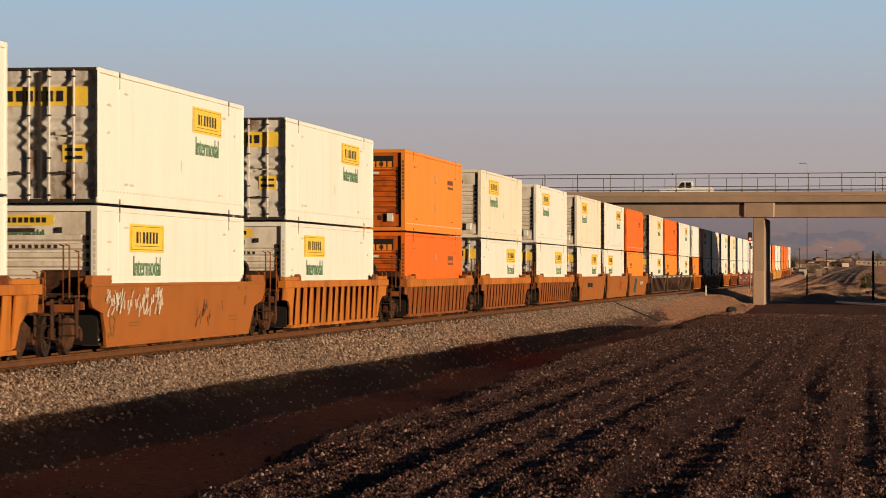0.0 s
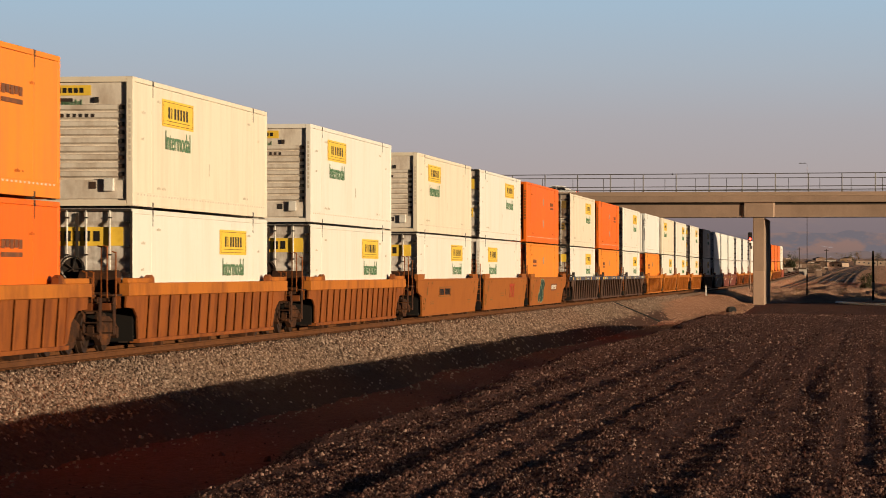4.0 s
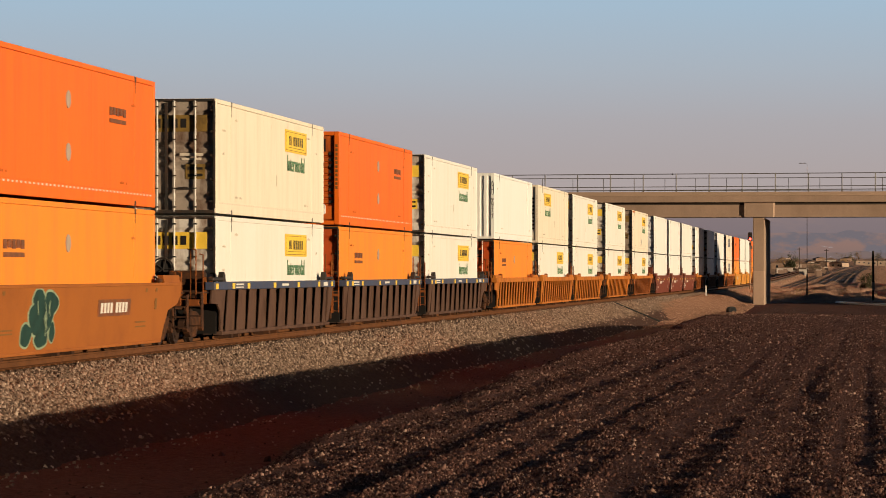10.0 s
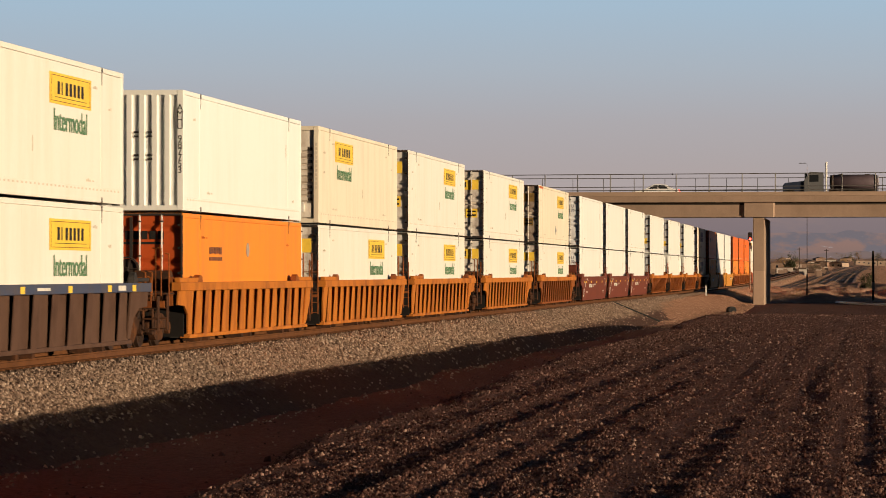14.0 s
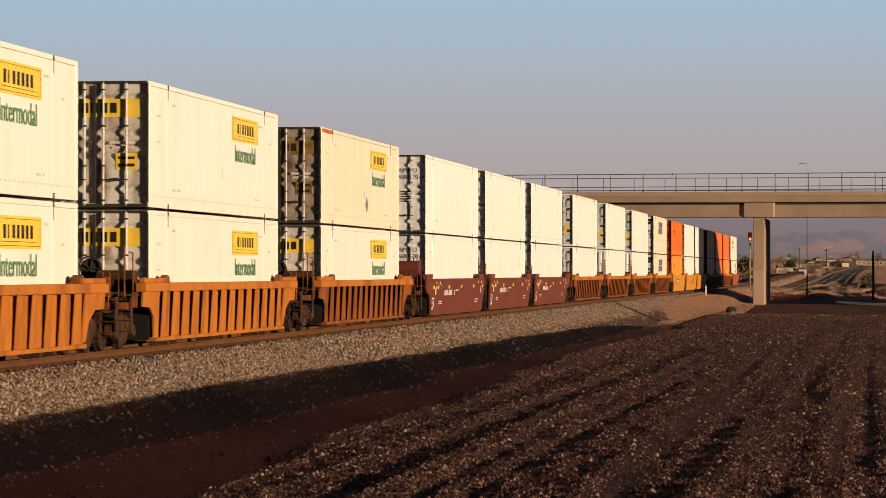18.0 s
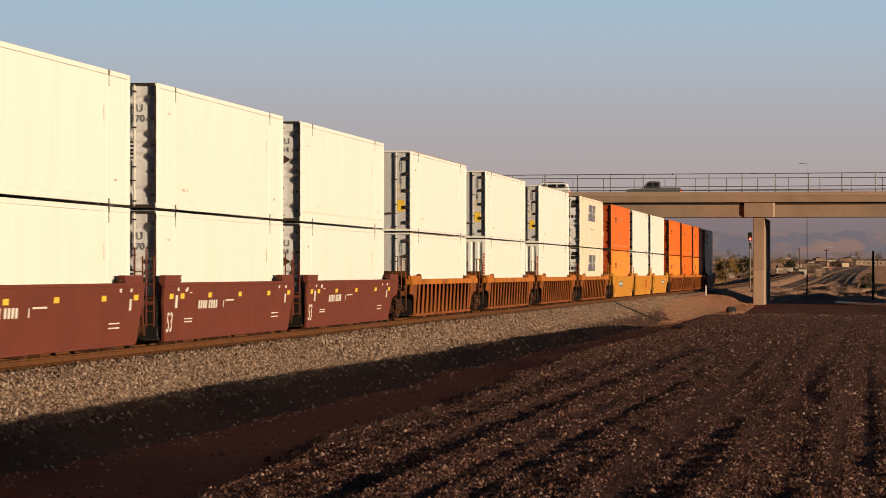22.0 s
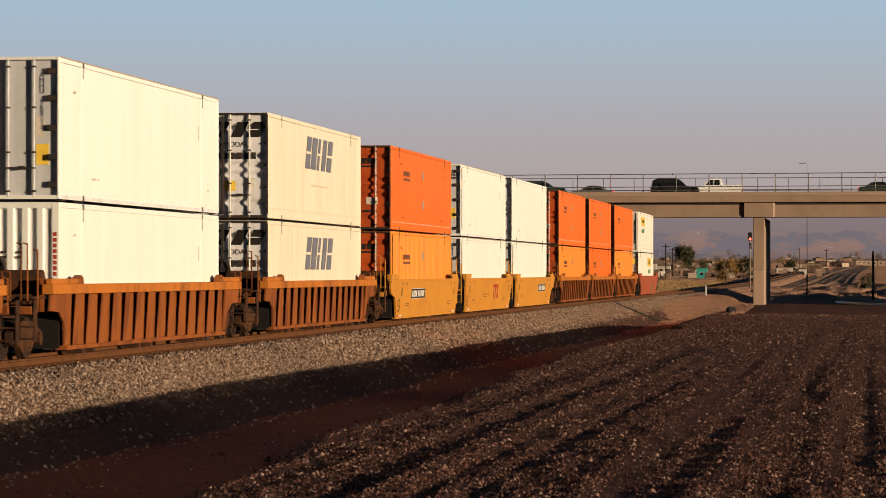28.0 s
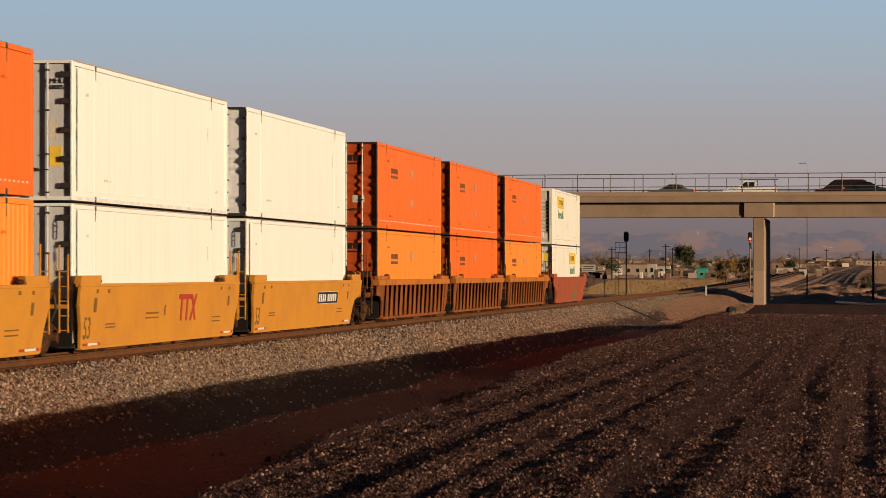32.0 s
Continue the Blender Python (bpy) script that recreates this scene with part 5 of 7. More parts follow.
# ---- paint sprayed on three of the cars ----
def spray(car, name, label, material, seed, y0, z0, wide, tall, blobs, thick, proud=0.0):
    """Loose strokes of spray paint on a smooth side."""
    r = random.Random(seed)
    bm = bmesh.new()
    for k in range(blobs):
        u, v = y0 + r.uniform(0, wide), z0 + r.uniform(0.1, 0.9) * tall
        a, s = r.uniform(0.6, 2.4), r.uniform(0.35, 0.6) * tall
        du, dv, n = s * math.cos(a), s * math.sin(a) * 0.8, thick * r.uniform(0.6, 1.4)
        pts = [(u - du / 2 - n * math.sin(a), v - dv / 2), (u - du / 2 + n * math.sin(a), v - dv / 2), (u + du / 2 + n * math.sin(a), v + dv / 2), (u + du / 2 - n * math.sin(a), v + dv / 2)]
        pts = [(p, min(1.40, max(0.2, q))) for p, q in pts]
        add_prism(bm, pts, "x", 1.5605 + proud + 0.0006 * k, 1.5625 + proud + 0.0006 * k)
    tagged(part(name, lean(bm), material, car, label), kind="stuff")


SPRAYTEAL = surface("teal_spray_paint", (0.022, 0.06, 0.05), 0.6, dirt=(0.014, 0.025, 0.022), dirt_amount=0.7, scale=3, grain=20, bump=0)
SPRAYPALE = surface("pale_green_spray_paint", (0.28, 0.36, 0.24), 0.6, dirt=(0.12, 0.17, 0.12), dirt_amount=0.6, scale=3, grain=20, bump=0)
SPRAYGREEN = surface("green_spray_paint", (0.12, 0.22, 0.09), 0.6, scale=3, grain=20, bump=0)
cars = [m[0] for m in MOVING if m[0].name.startswith("well_car")]
spray(cars[1], "graffiti", "pale spray-painted scrawl", BROWNMARK, 3, -8.4, 0.8, 5.6, 0.58, 70, 0.045)
spray(cars[1], "graffiti", "dark spray-painted scrawl", STEEL, 4, 0.8, 0.45, 3.6, 0.6, 14, 0.035)
for k, (material, grow, label) in enumerate(((SPRAYPALE, 0.05, "pale green outline of a sprayed figure"), (SPRAYTEAL, 0.0, "dark teal sprayed figure"))):
    bm = bmesh.new()
    for n, (u, v, ru, rv, a) in enumerate(((-3.0, 0.85, 0.95, 0.40, 0.2), (-2.3, 1.14, 0.55, 0.22, -0.3), (-4.1, 0.52, 0.45, 0.24, 0.5), (-3.3, 1.24, 0.45, 0.15, 0.1), (-2.1, 0.55, 0.32, 0.28, 0.9), (-2.9, 0.42, 0.5, 0.16, 0.0))):
        ring = []
        for i in range(20):
            q = math.tau * i / 20
            p = (ru + grow * 1.6) * math.cos(q) * (1 + 0.10 * math.sin(3 * q + n))
            w = (rv + grow) * math.sin(q) * (1 + 0.12 * math.cos(2 * q + n))
            ring.append((u + p * math.cos(a) - 0.4 * w * math.sin(a), min(1.42, max(0.22, v + w * math.cos(a) + 0.25 * p * math.sin(a)))))
        add_prism(bm, ring, "x", 1.5605 + 0.004 * k + 0.0005 * n, 1.5625 + 0.004 * k + 0.0005 * n)
    tagged(part("graffiti", lean(bm), material, cars[8], label), kind="stuff")
spray(cars[8], "graffiti", "pale green strokes on the figure", SPRAYPALE, 6, -3.8, 0.45, 1.7, 0.8, 9, 0.025, 0.01)
spray(cars[30], "graffiti", "green spray-painted stripe", SPRAYGREEN, 7, 2.6, 0.25, 0.9, 1.1, 12, 0.12)


# ---- sky and far hills: a plain backdrop on the far side, well beyond everything ----
def glow_bands(name, low, high, stops, *layers):
    """A softly glowing backdrop whose colour changes with height, stops of (share, colour)."""
    m = bpy.data.materials.new(name)
    m.use_nodes = True
    nt = m.node_tree
    nt.nodes.clear()
    out, em = nt.nodes.new("ShaderNodeOutputMaterial"), nt.nodes.new("ShaderNodeEmission")
    co, sep = nt.nodes.new("ShaderNodeTexCoord"), nt.nodes.new("ShaderNodeSeparateXYZ")
    rng, ramp = nt.nodes.new("ShaderNodeMapRange"), nt.nodes.new("ShaderNodeValToRGB")
    rng.inputs["From Min"].default_value, rng.inputs["From Max"].default_value = low, high
    nt.links.new(co.outputs["Object"], sep.inputs[0])
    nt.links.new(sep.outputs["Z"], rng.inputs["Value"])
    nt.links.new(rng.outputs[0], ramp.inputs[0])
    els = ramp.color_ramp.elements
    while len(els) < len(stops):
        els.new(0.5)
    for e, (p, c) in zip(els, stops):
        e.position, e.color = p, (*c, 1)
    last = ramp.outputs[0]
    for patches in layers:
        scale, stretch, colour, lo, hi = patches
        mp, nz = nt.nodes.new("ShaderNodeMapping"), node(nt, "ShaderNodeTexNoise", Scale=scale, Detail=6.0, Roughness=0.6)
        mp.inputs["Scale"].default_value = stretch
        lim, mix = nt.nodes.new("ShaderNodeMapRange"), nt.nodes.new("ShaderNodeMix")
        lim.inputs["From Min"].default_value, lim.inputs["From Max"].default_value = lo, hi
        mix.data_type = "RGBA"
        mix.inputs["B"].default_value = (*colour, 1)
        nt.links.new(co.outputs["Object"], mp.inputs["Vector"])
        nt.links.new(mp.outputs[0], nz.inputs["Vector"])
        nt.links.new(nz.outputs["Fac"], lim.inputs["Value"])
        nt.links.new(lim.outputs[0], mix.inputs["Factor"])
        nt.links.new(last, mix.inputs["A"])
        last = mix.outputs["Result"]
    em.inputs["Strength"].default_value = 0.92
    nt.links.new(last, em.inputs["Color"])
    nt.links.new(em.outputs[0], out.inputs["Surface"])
    return m


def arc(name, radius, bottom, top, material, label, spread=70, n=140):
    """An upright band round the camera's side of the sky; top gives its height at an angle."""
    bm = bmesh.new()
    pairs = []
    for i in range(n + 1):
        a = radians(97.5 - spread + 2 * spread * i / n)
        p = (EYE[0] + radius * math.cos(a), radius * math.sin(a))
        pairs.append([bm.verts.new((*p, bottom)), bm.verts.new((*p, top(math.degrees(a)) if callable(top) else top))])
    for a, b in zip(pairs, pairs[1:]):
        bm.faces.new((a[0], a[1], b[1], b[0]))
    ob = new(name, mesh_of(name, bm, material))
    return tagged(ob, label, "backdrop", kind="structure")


SKYGLOW = glow_bands("evening_sky", 0.0, 1400.0, (
    (0.0, (0.42, 0.345, 0.335)), (0.10, (0.42, 0.36, 0.355)), (0.16, (0.415, 0.395, 0.415)), (0.215, (0.40, 0.45, 0.51)),
    (0.285, (0.370, 0.495, 0.61)), (1.0, (0.18, 0.32, 0.55))))
arc("backdrop_sky", 4750, -200, 1400, SKYGLOW, "hazy blue evening sky fading to mauve", 36, 60)


def ridge(seed, base, tall, rough):
    return lambda a: base + tall * noise.fractal(Vector((a * rough, seed, 0.5)), 0.9, 2.1, 5)


# mountain and hill layers: haze and lit tints are put into their glowing colours
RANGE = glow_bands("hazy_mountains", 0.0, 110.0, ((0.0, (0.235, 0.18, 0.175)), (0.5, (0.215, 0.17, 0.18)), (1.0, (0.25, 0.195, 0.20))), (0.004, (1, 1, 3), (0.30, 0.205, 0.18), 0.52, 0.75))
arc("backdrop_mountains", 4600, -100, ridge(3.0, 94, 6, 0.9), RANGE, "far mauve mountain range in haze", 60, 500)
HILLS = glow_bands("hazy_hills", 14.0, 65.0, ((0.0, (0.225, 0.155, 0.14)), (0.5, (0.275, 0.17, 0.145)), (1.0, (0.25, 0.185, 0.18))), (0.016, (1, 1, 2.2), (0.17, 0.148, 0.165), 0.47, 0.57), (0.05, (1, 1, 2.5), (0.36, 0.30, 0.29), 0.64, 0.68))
arc("backdrop_hills", 4300, -100, ridge(8.0, 54, 6, 1.1), HILLS, "hazy brown hills with dark blue-grey patches", 55, 600)
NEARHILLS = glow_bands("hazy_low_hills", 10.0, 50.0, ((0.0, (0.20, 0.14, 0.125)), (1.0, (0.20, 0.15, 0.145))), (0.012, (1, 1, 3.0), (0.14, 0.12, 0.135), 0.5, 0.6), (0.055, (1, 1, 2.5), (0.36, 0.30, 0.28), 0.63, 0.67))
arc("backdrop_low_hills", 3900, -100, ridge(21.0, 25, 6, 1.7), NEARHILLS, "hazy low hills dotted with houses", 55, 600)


# ---- the plain beyond the bridge ----
GRASS = surface("dry_golden_grass", (0.46, 0.30, 0.14), 0.95, dirt=(0.20, 0.13, 0.06), dirt_amount=0.6, scale=0.3, grain=3)
LEAFY = surface("dusty_green_leaves", (0.075, 0.075, 0.035), 0.8, dirt=(0.04, 0.045, 0.025), dirt_amount=0.6, scale=0.8, grain=6)
GOLDLEAF = surface("yellow_autumn_leaves", (0.26, 0.15, 0.045), 0.8, dirt=(0.14, 0.09, 0.03), dirt_amount=0.6, scale=0.8, grain=6)
BARK = surface("grey_bark", (0.12, 0.09, 0.065), 0.9, scale=2, grain=10)
STUCCO = surface("tan_stucco", (0.43, 0.32, 0.245), 0.9, scale=0.6, grain=5)
PALEWALL = surface("pale_wall", (0.50, 0.455, 0.40), 0.8, scale=0.6, grain=5)
BROWNWALL = surface("brown_wall", (0.30, 0.20, 0.145), 0.9, scale=0.6, grain=5)
ROOFING = surface("brown_roof", (0.17, 0.11, 0.085), 0.9, scale=0.6, grain=5)
WOODPOLE = surface("dark_pole_wood", (0.045, 0.032, 0.024), 0.9, scale=2, grain=12)
rnd = random.Random(5)


def plain(x, y):
    return land(x, y) - 0.02


def yard_track(x0, y0, y1, bend=0.0, bed_paint=None):
    """A track beyond the bridge: a low brown bed with two rails on it."""
    yard = tagged(new("yard_track"), "brown yard track on dark ballast beyond the bridge", "railway track", "yard tracks", kind="structure")
    ys = steps((y0, y1, 12))

    def off(y):
        return x0 + bend * ((y - y0) / 400.0) ** 2

    def strip(a, b, za, zb):
        bm = bmesh.new()
        rows = [[bm.verts.new((off(y) + u, y, v + rise(y))) for u, v in ((a - 0.3, za - 0.3), (a, zb), (b, zb), (b + 0.3, za - 0.3))] for y in ys]
        for p, q in zip(rows, rows[1:]):
            for i in range(3):
                bm.faces.new((p[i], p[i + 1], q[i + 1], q[i]))
        return bm
    part("bed", strip(-1.25, 1.25, -0.875, -0.875), bed_paint or YARDBED, yard)
    for u in (-0.755, 0.755):
        bm = bmesh.new()
        rows = [[bm.verts.new((off(y) + u + d, y, z + rise(y))) for d, z in ((-0.10, -0.88), (-0.07, -0.76), (0.07, -0.76), (0.10, -0.88))] for y in ys]
        for p, q in zip(rows, rows[1:]):
            for i in range(3):
                bm.faces.new((p[i], p[i + 1], q[i + 1], q[i]))
        part("rail", bm, YARDRAIL, yard)
    return yard


YARDRAIL = surface("dark_yard_rail", (0.06, 0.04, 0.03), 0.7, scale=2, grain=10)
YARDBED = surface("dark_yard_ballast", (0.26, 0.165, 0.11), 0.95, dirt=(0.09, 0.06, 0.045), dirt_amount=0.7, scale=0.3, grain=3)
SANDBED = surface("sandy_yard_ballast", (0.40, 0.24, 0.155), 0.95, dirt=(0.22, 0.13, 0.085), dirt_amount=0.7, scale=0.3, grain=3)
for x0, y0, y1, bend, dark in ((5.2, 450, 1500, 1.0, 0), (9.6, 560, 1500, 1.5, 0), (14.2, 600, 1500, 1.0, 1), (-4.8, 350, 1500, 0.0, 0), (12.0, 640, 1200, 3.0, 1)):
    yard_track(x0, y0, y1, bend, YARDBED if dark else SANDBED)


def tree(x, y, tall, wide, leaf, label, seed, leaves=2400):
    r = random.Random(seed)
    t = tagged(new("tree"), label, "tree")
    z0 = plain(x, y)
    t.location = (x, y, z0)
    bm = bmesh.new()
    add_tube(bm, (0, 0, -0.3), (0.05 * tall * r.uniform(-1, 1), 0, tall * 0.45), tall * 0.03, 7, tall * 0.018)
    tips = []
    for k in range(9):
        a, up = r.uniform(0, 6.28), r.uniform(0.32, 0.95)
        p = (math.cos(a) * wide * r.uniform(0.15, 0.42), math.sin(a) * wide * 0.35, tall * up)
        add_tube(bm, (0, 0, tall * r.uniform(0.25, 0.42)), p, tall * 0.013, 5, tall * 0.004)
        tips.append(p)
    part("trunk", bm, BARK, t)
    verts, faces = [], []
    for _ in range(leaves):
        c = Vector(tips[r.randrange(len(tips))]) + Vector((r.gauss(0, wide * 0.11), r.gauss(0, wide * 0.1), r.gauss(0, tall * 0.09)))
        s = r.uniform(0.13, 0.32) * tall / 6
        n = len(verts)
        for _ in range(3):
            verts.append(c + Vector((r.uniform(-s, s), r.uniform(-s, s), r.uniform(-s, s))))
        faces.append((n, n + 1, n + 2))
    me = bpy.data.meshes.new("crown")
    me.from_pydata(verts, [], faces)
    me.materials.append(leaf)
    part("crown", me, None, t)
    return t


def house(x, y, wide, deep, tall, wall, roof_tall, label, windows=2, roof=None, turn=0):
    h = tagged(new("house"), label, "building")
    h.location, h.rotation_euler = (x, y, plain(x, y) - 0.2), (0, 0, radians(turn))
    part("wall", boxes((-wide / 2, 0, 0, wide / 2, deep, tall)), wall, h)
    if roof_tall > 0.5:
        part("roof", prism([(-wide / 2 - 0.3, tall), (wide / 2 + 0.3, tall), (wide * 0.05, tall + roof_tall)], "y", -0.3, deep + 0.3), roof or ROOFING, h)
    else:
        part("roof", boxes((-wide / 2 - 0.15, -0.15, tall, wide / 2 + 0.15, deep + 0.15, tall + 0.3)), roof or ROOFING, h)
    for k in range(windows):
        u = -wide / 2 + (k + 0.7) * wide / (windows + 0.4)
        w = part("window", boxes((u - 0.35, -0.03, tall * 0.42, u + 0.35, 0.06, tall * 0.7)), GLASS, h)
        part("frame", boxes((u - 0.6, -0.06, tall * 0.72, u + 0.6, 0.02, tall * 0.72 + 0.12)), PALEWALL, w)
    part("door", boxes((wide * 0.30, -0.04, 0.1, wide * 0.30 + 0.95, 0.05, min(2.2, tall * 0.7))), ROOFING, h)
    return h


house(-53, 820, 7.5, 9, 3.4, STUCCO, 0.3, "long tan stucco building with a flat roof", 3)
house(-50.4, 800, 2.6, 4, 3.2, PALEWALL, 1.6, "small white shed with a pointed gable", 0)
house(-39, 800, 7.6, 8, 3.4, STUCCO, 0.3, "tan stucco warehouse with a flat roof", 3)
house(-34.8, 790, 2.2, 4, 3.6, PALEWALL, 0.9, "narrow white building with a pitched roof", 1)
house(-21, 760, 2.4, 3, 2.3, TEAL, 0.2, "teal painted shed beside the tracks", 1, TEAL)
house(-38.7, 900, 3.4, 5, 2.6, PALEWALL, 0.8, "white house with a low pitched roof", 2)
house(-44.5, 1180, 10, 8, 2.6, STUCCO, 1.0, "tan house with a brown roof", 3)
house(-11.2, 1100, 6.6, 7, 3.0, BROWNWALL, 0.9, "brown house with a brown pitched roof", 2)
house(23, 1500, 12, 12, 2.6, STUCCO, 0.3, "long tan building with a flat roof", 4)
house(-7, 1250, 4, 6, 2.2, BROWNWALL, 0.8, "small brown house with a pitched roof", 2)
house(2, 1420, 5, 6, 2.7, PALEWALL, 0.9, "small white house with a brown roof", 2)
for k in range(40):
    y = rnd.uniform(1300, 3200)
    col = rnd.uniform(-0.088, 0.012)
    house(17.5 + col * y, y, rnd.uniform(4, 9), 7, rnd.uniform(1.5, 2.5), rnd.choice((STUCCO, BROWNWALL, BROWNWALL)), rnd.choice((0.3, 0.8, 1.2)), "small far house among scrub beyond the yard", 2, turn=rnd.uniform(-25, 25))

tree(-6.6, 560, 4.6, 4.2, GOLDLEAF, "small tree with thin yellow autumn leaves", 1, 2600)
tree(-38.4, 1000, 9.0, 6.5, LEAFY, "large dusty green tree behind the sheds", 2, 4200)
tree(-8.8, 700, 4.6, 4.4, LEAFY, "dark green bushy tree beside the track", 3, 2600)
tree(-44.8, 780, 4.2, 4.6, LEAFY, "round dark green tree beside a shed", 4, 2600)
tree(-24, 820, 4.0, 4.0, LEAFY, "dusty green tree among the sheds", 5, 2200)
tree(-3.0, 900, 4.0, 4.0, LEAFY, "dusty green tree near the yard", 6, 2200)
tree(17.6, 480, 2.9, 2.6, LEAFY, "dusty green bush at the foot of a pole", 7, 1800)
for k in range(34):
    y = rnd.uniform(820, 2300)
    col = rnd.uniform(-0.088, 0.012)
    tree(17.5 + col * y, y, rnd.uniform(3.5, 7.5), rnd.uniform(3.5, 7), rnd.choice((LEAFY, LEAFY, GOLDLEAF)), "far dusty tree among the houses", 20 + k, 260)


def scrub(name, label, count, area, tall, material, seed):
    """Tufts of dry grass and scrub, too many to count."""
    r = random.Random(seed)
    verts, faces = [], []
    for _ in range(count):
        x, y = area(r)
        z = land(x, y) - 0.03
        for _ in range(5):
            a, s, h = r.uniform(0, 6.28), r.uniform(0.04, 0.14) * tall * 2, tall * r.uniform(0.5, 1.2)
            px, py = x + r.uniform(-0.3, 0.3) * tall, y + r.uniform(-0.3, 0.3) * tall
            n = len(verts)
            verts += [(px - s * math.cos(a), py - s * math.sin(a), z), (px + s * math.cos(a), py + s * math.sin(a), z), (px + r.uniform(-0.2, 0.2) * h, py, z + h)]
            faces.append((n, n + 1, n + 2))
    me = bpy.data.meshes.new(name)
    me.from_pydata(verts, [], faces)
    me.materials.append(material)
    return tagged(new(name, me), label, "grass", kind="stuff")


def strip_area(r):
    y = r.uniform(400, 700)
    return r.uniform(-28, -8) * y / 520, y


scrub("dry_grass", "golden dry grass beside the track beyond the bridge", 6000, strip_area, 0.24, GRASS, 3)
scrub("scrub", "low dark scrub scattered over the plain", 150, lambda r: (r.uniform(-45, 40), r.uniform(420, 1300)), 0.45, LEAFY, 4)
scrub("weeds", "small dry weeds under the bridge and by the ditch", 60, lambda r: (r.uniform(4.5, 22), r.uniform(372, 440)), 0.3, GRASS, 6)


def pole(name, x, y, top, r, label, arms=()):
    p = tagged(new(name), label, "pole")
    z0 = plain(x, y)
    p.location = (x, y, z0)
    part("shaft", tubes(((0, 0, -0.4), (0, 0, top - z0), r)), WOODPOLE, p)
    for z, half in arms:
        part("crossarm", boxes((-half, -0.06, z - z0 - 0.07, half, 0.06, z - z0 + 0.07)), WOODPOLE, p)
    return p


for x, y, top in ((-25.8, 700, 7.9), (-30.3, 800, 7.9), (-36, 800, 7.6), (-37.6, 700, 7.3), (-15, 1000, 9.8), (-5, 1100, 10.2), (3, 1200, 10.4)):
    pole("utility_pole", x, y, top, 0.13, "dark wooden utility pole with a crossarm", ((top - 0.5, 0.9),))
thin = pole("thin_pole", 11.15, 352, 8.2, 0.035, "tall thin grey pole behind the bridge")
part("pole_base", tubes(((0, 0, -0.2), (0, 0, 2.6), 0.07)), WOODPOLE, thin)
stump = pole("wooden_post", 18.3, 353, 4.1, 0.12, "thick dark wooden post with a pale box")
part("meter_box", boxes((-0.16, -0.34, 1.15, 0.2, -0.14, 2.0)), PALEWALL, stump, "pale box on the post")

# ---- railway signals ----
REDLAMP = glow("red_signal_lamp", (1.0, 0.05, 0.03), 9.0)


def signal(x, y, head_z, lit, cage):
    s = tagged(new("railway_signal"), "black colour-light railway signal on a slim mast", "signal")
    z0 = plain(x, y)
    s.location = (x, y, z0)
    hz = head_z - z0
    part("mast", tubes(((0, 0, -0.2), (0, 0, hz - 0.3), 0.07)), CONCRETE, s)
    head = part("head", prism([(-0.27, hz - 0.35), (-0.2, hz - 0.55), (0.2, hz - 0.55), (0.27, hz - 0.35), (0.27, hz + 0.35), (0.2, hz + 0.55), (-0.2, hz + 0.55), (-0.27, hz + 0.35)], "y", -0.06, 0.06), STEEL, s, "black signal target")
    for k, z in enumerate((hz + 0.3, hz, hz - 0.3)):
        lamp_on = lit and k == 2
        part("lamp", tubes(((0, -0.07, z), (0, -0.10, z), 0.15 if lamp_on else 0.10), sides=14), REDLAMP if lamp_on else GLASS, head, "lit red lamp" if lamp_on else "")
        part("visor", tubes(((0, -0.07, z + 0.1), (0, -0.3, z + 0.1), 0.05), sides=8), STEEL, head)
    if cage:
        bm = bmesh.new()
        for u in (-1.2, -0.7, -0.15):
            add_tube(bm, (u, 0, hz - 1.75), (u, 0, hz - 0.65), 0.025, 6)
        for z in (-1.75, -1.2, -0.65):
            add_tube(bm, (-1.2, 0, hz + z), (0, 0, hz + z), 0.025, 6)
        part("service_cage", bm, IRON, s)
        part("platform", boxes((-1.25, -0.3, hz - 1.8, 0.1, 0.3, hz - 1.74)), IRON, s)
        for u in (-1.15, -0.85):
            part("ladder_rail", tubes(((u, 0.1, 0), (u, 0.1, hz - 1.75), 0.02), sides=6), IRON, s)
        for k in range(12):
            part("rung", tubes(((-1.15, 0.1, 0.3 + k * 0.36), (-0.85, 0.1, 0.3 + k * 0.36), 0.014), sides=6), IRON, s)
    else:
        part("lower_head", boxes((-0.12, -0.1, hz - 1.15, 0.18, 0.1, hz - 0.8), bevel=0.03), STEEL, s)
        part("lower_box", boxes((0.0, -0.1, hz - 1.55, 0.3, 0.1, hz - 1.2), bevel=0.03), IRON, s)
    part("footing", boxes((-0.3, -0.3, -0.4, 0.3, 0.3, 0.12)), CONCRETE, s)
    return s


signal(-8.4, 349, 5.65, False, True)
signal(3.05, 405, 6.25, True, False)
board = tagged(new("track_sign"), "small dark board on a post beside the track", "sign")
board.location = (-10.75, 349, plain(-10.75, 349))
part("post", tubes(((0, 0, -0.2), (0, 0, 2.6), 0.04)), IRON, board)
part("board", boxes((-0.26, -0.03, 2.15, 0.26, 0.01, 2.65)), STEEL, board)
billboard = tagged(new("yard_sign"), "pale sign board with dark lines on two posts", "sign")
billboard.location = (-37.5, 640, plain(-37.5, 640))
part("panel", boxes((-1.35, -0.05, 2.2, 1.35, 0.05, 3.7)), PALEWALL, billboard)
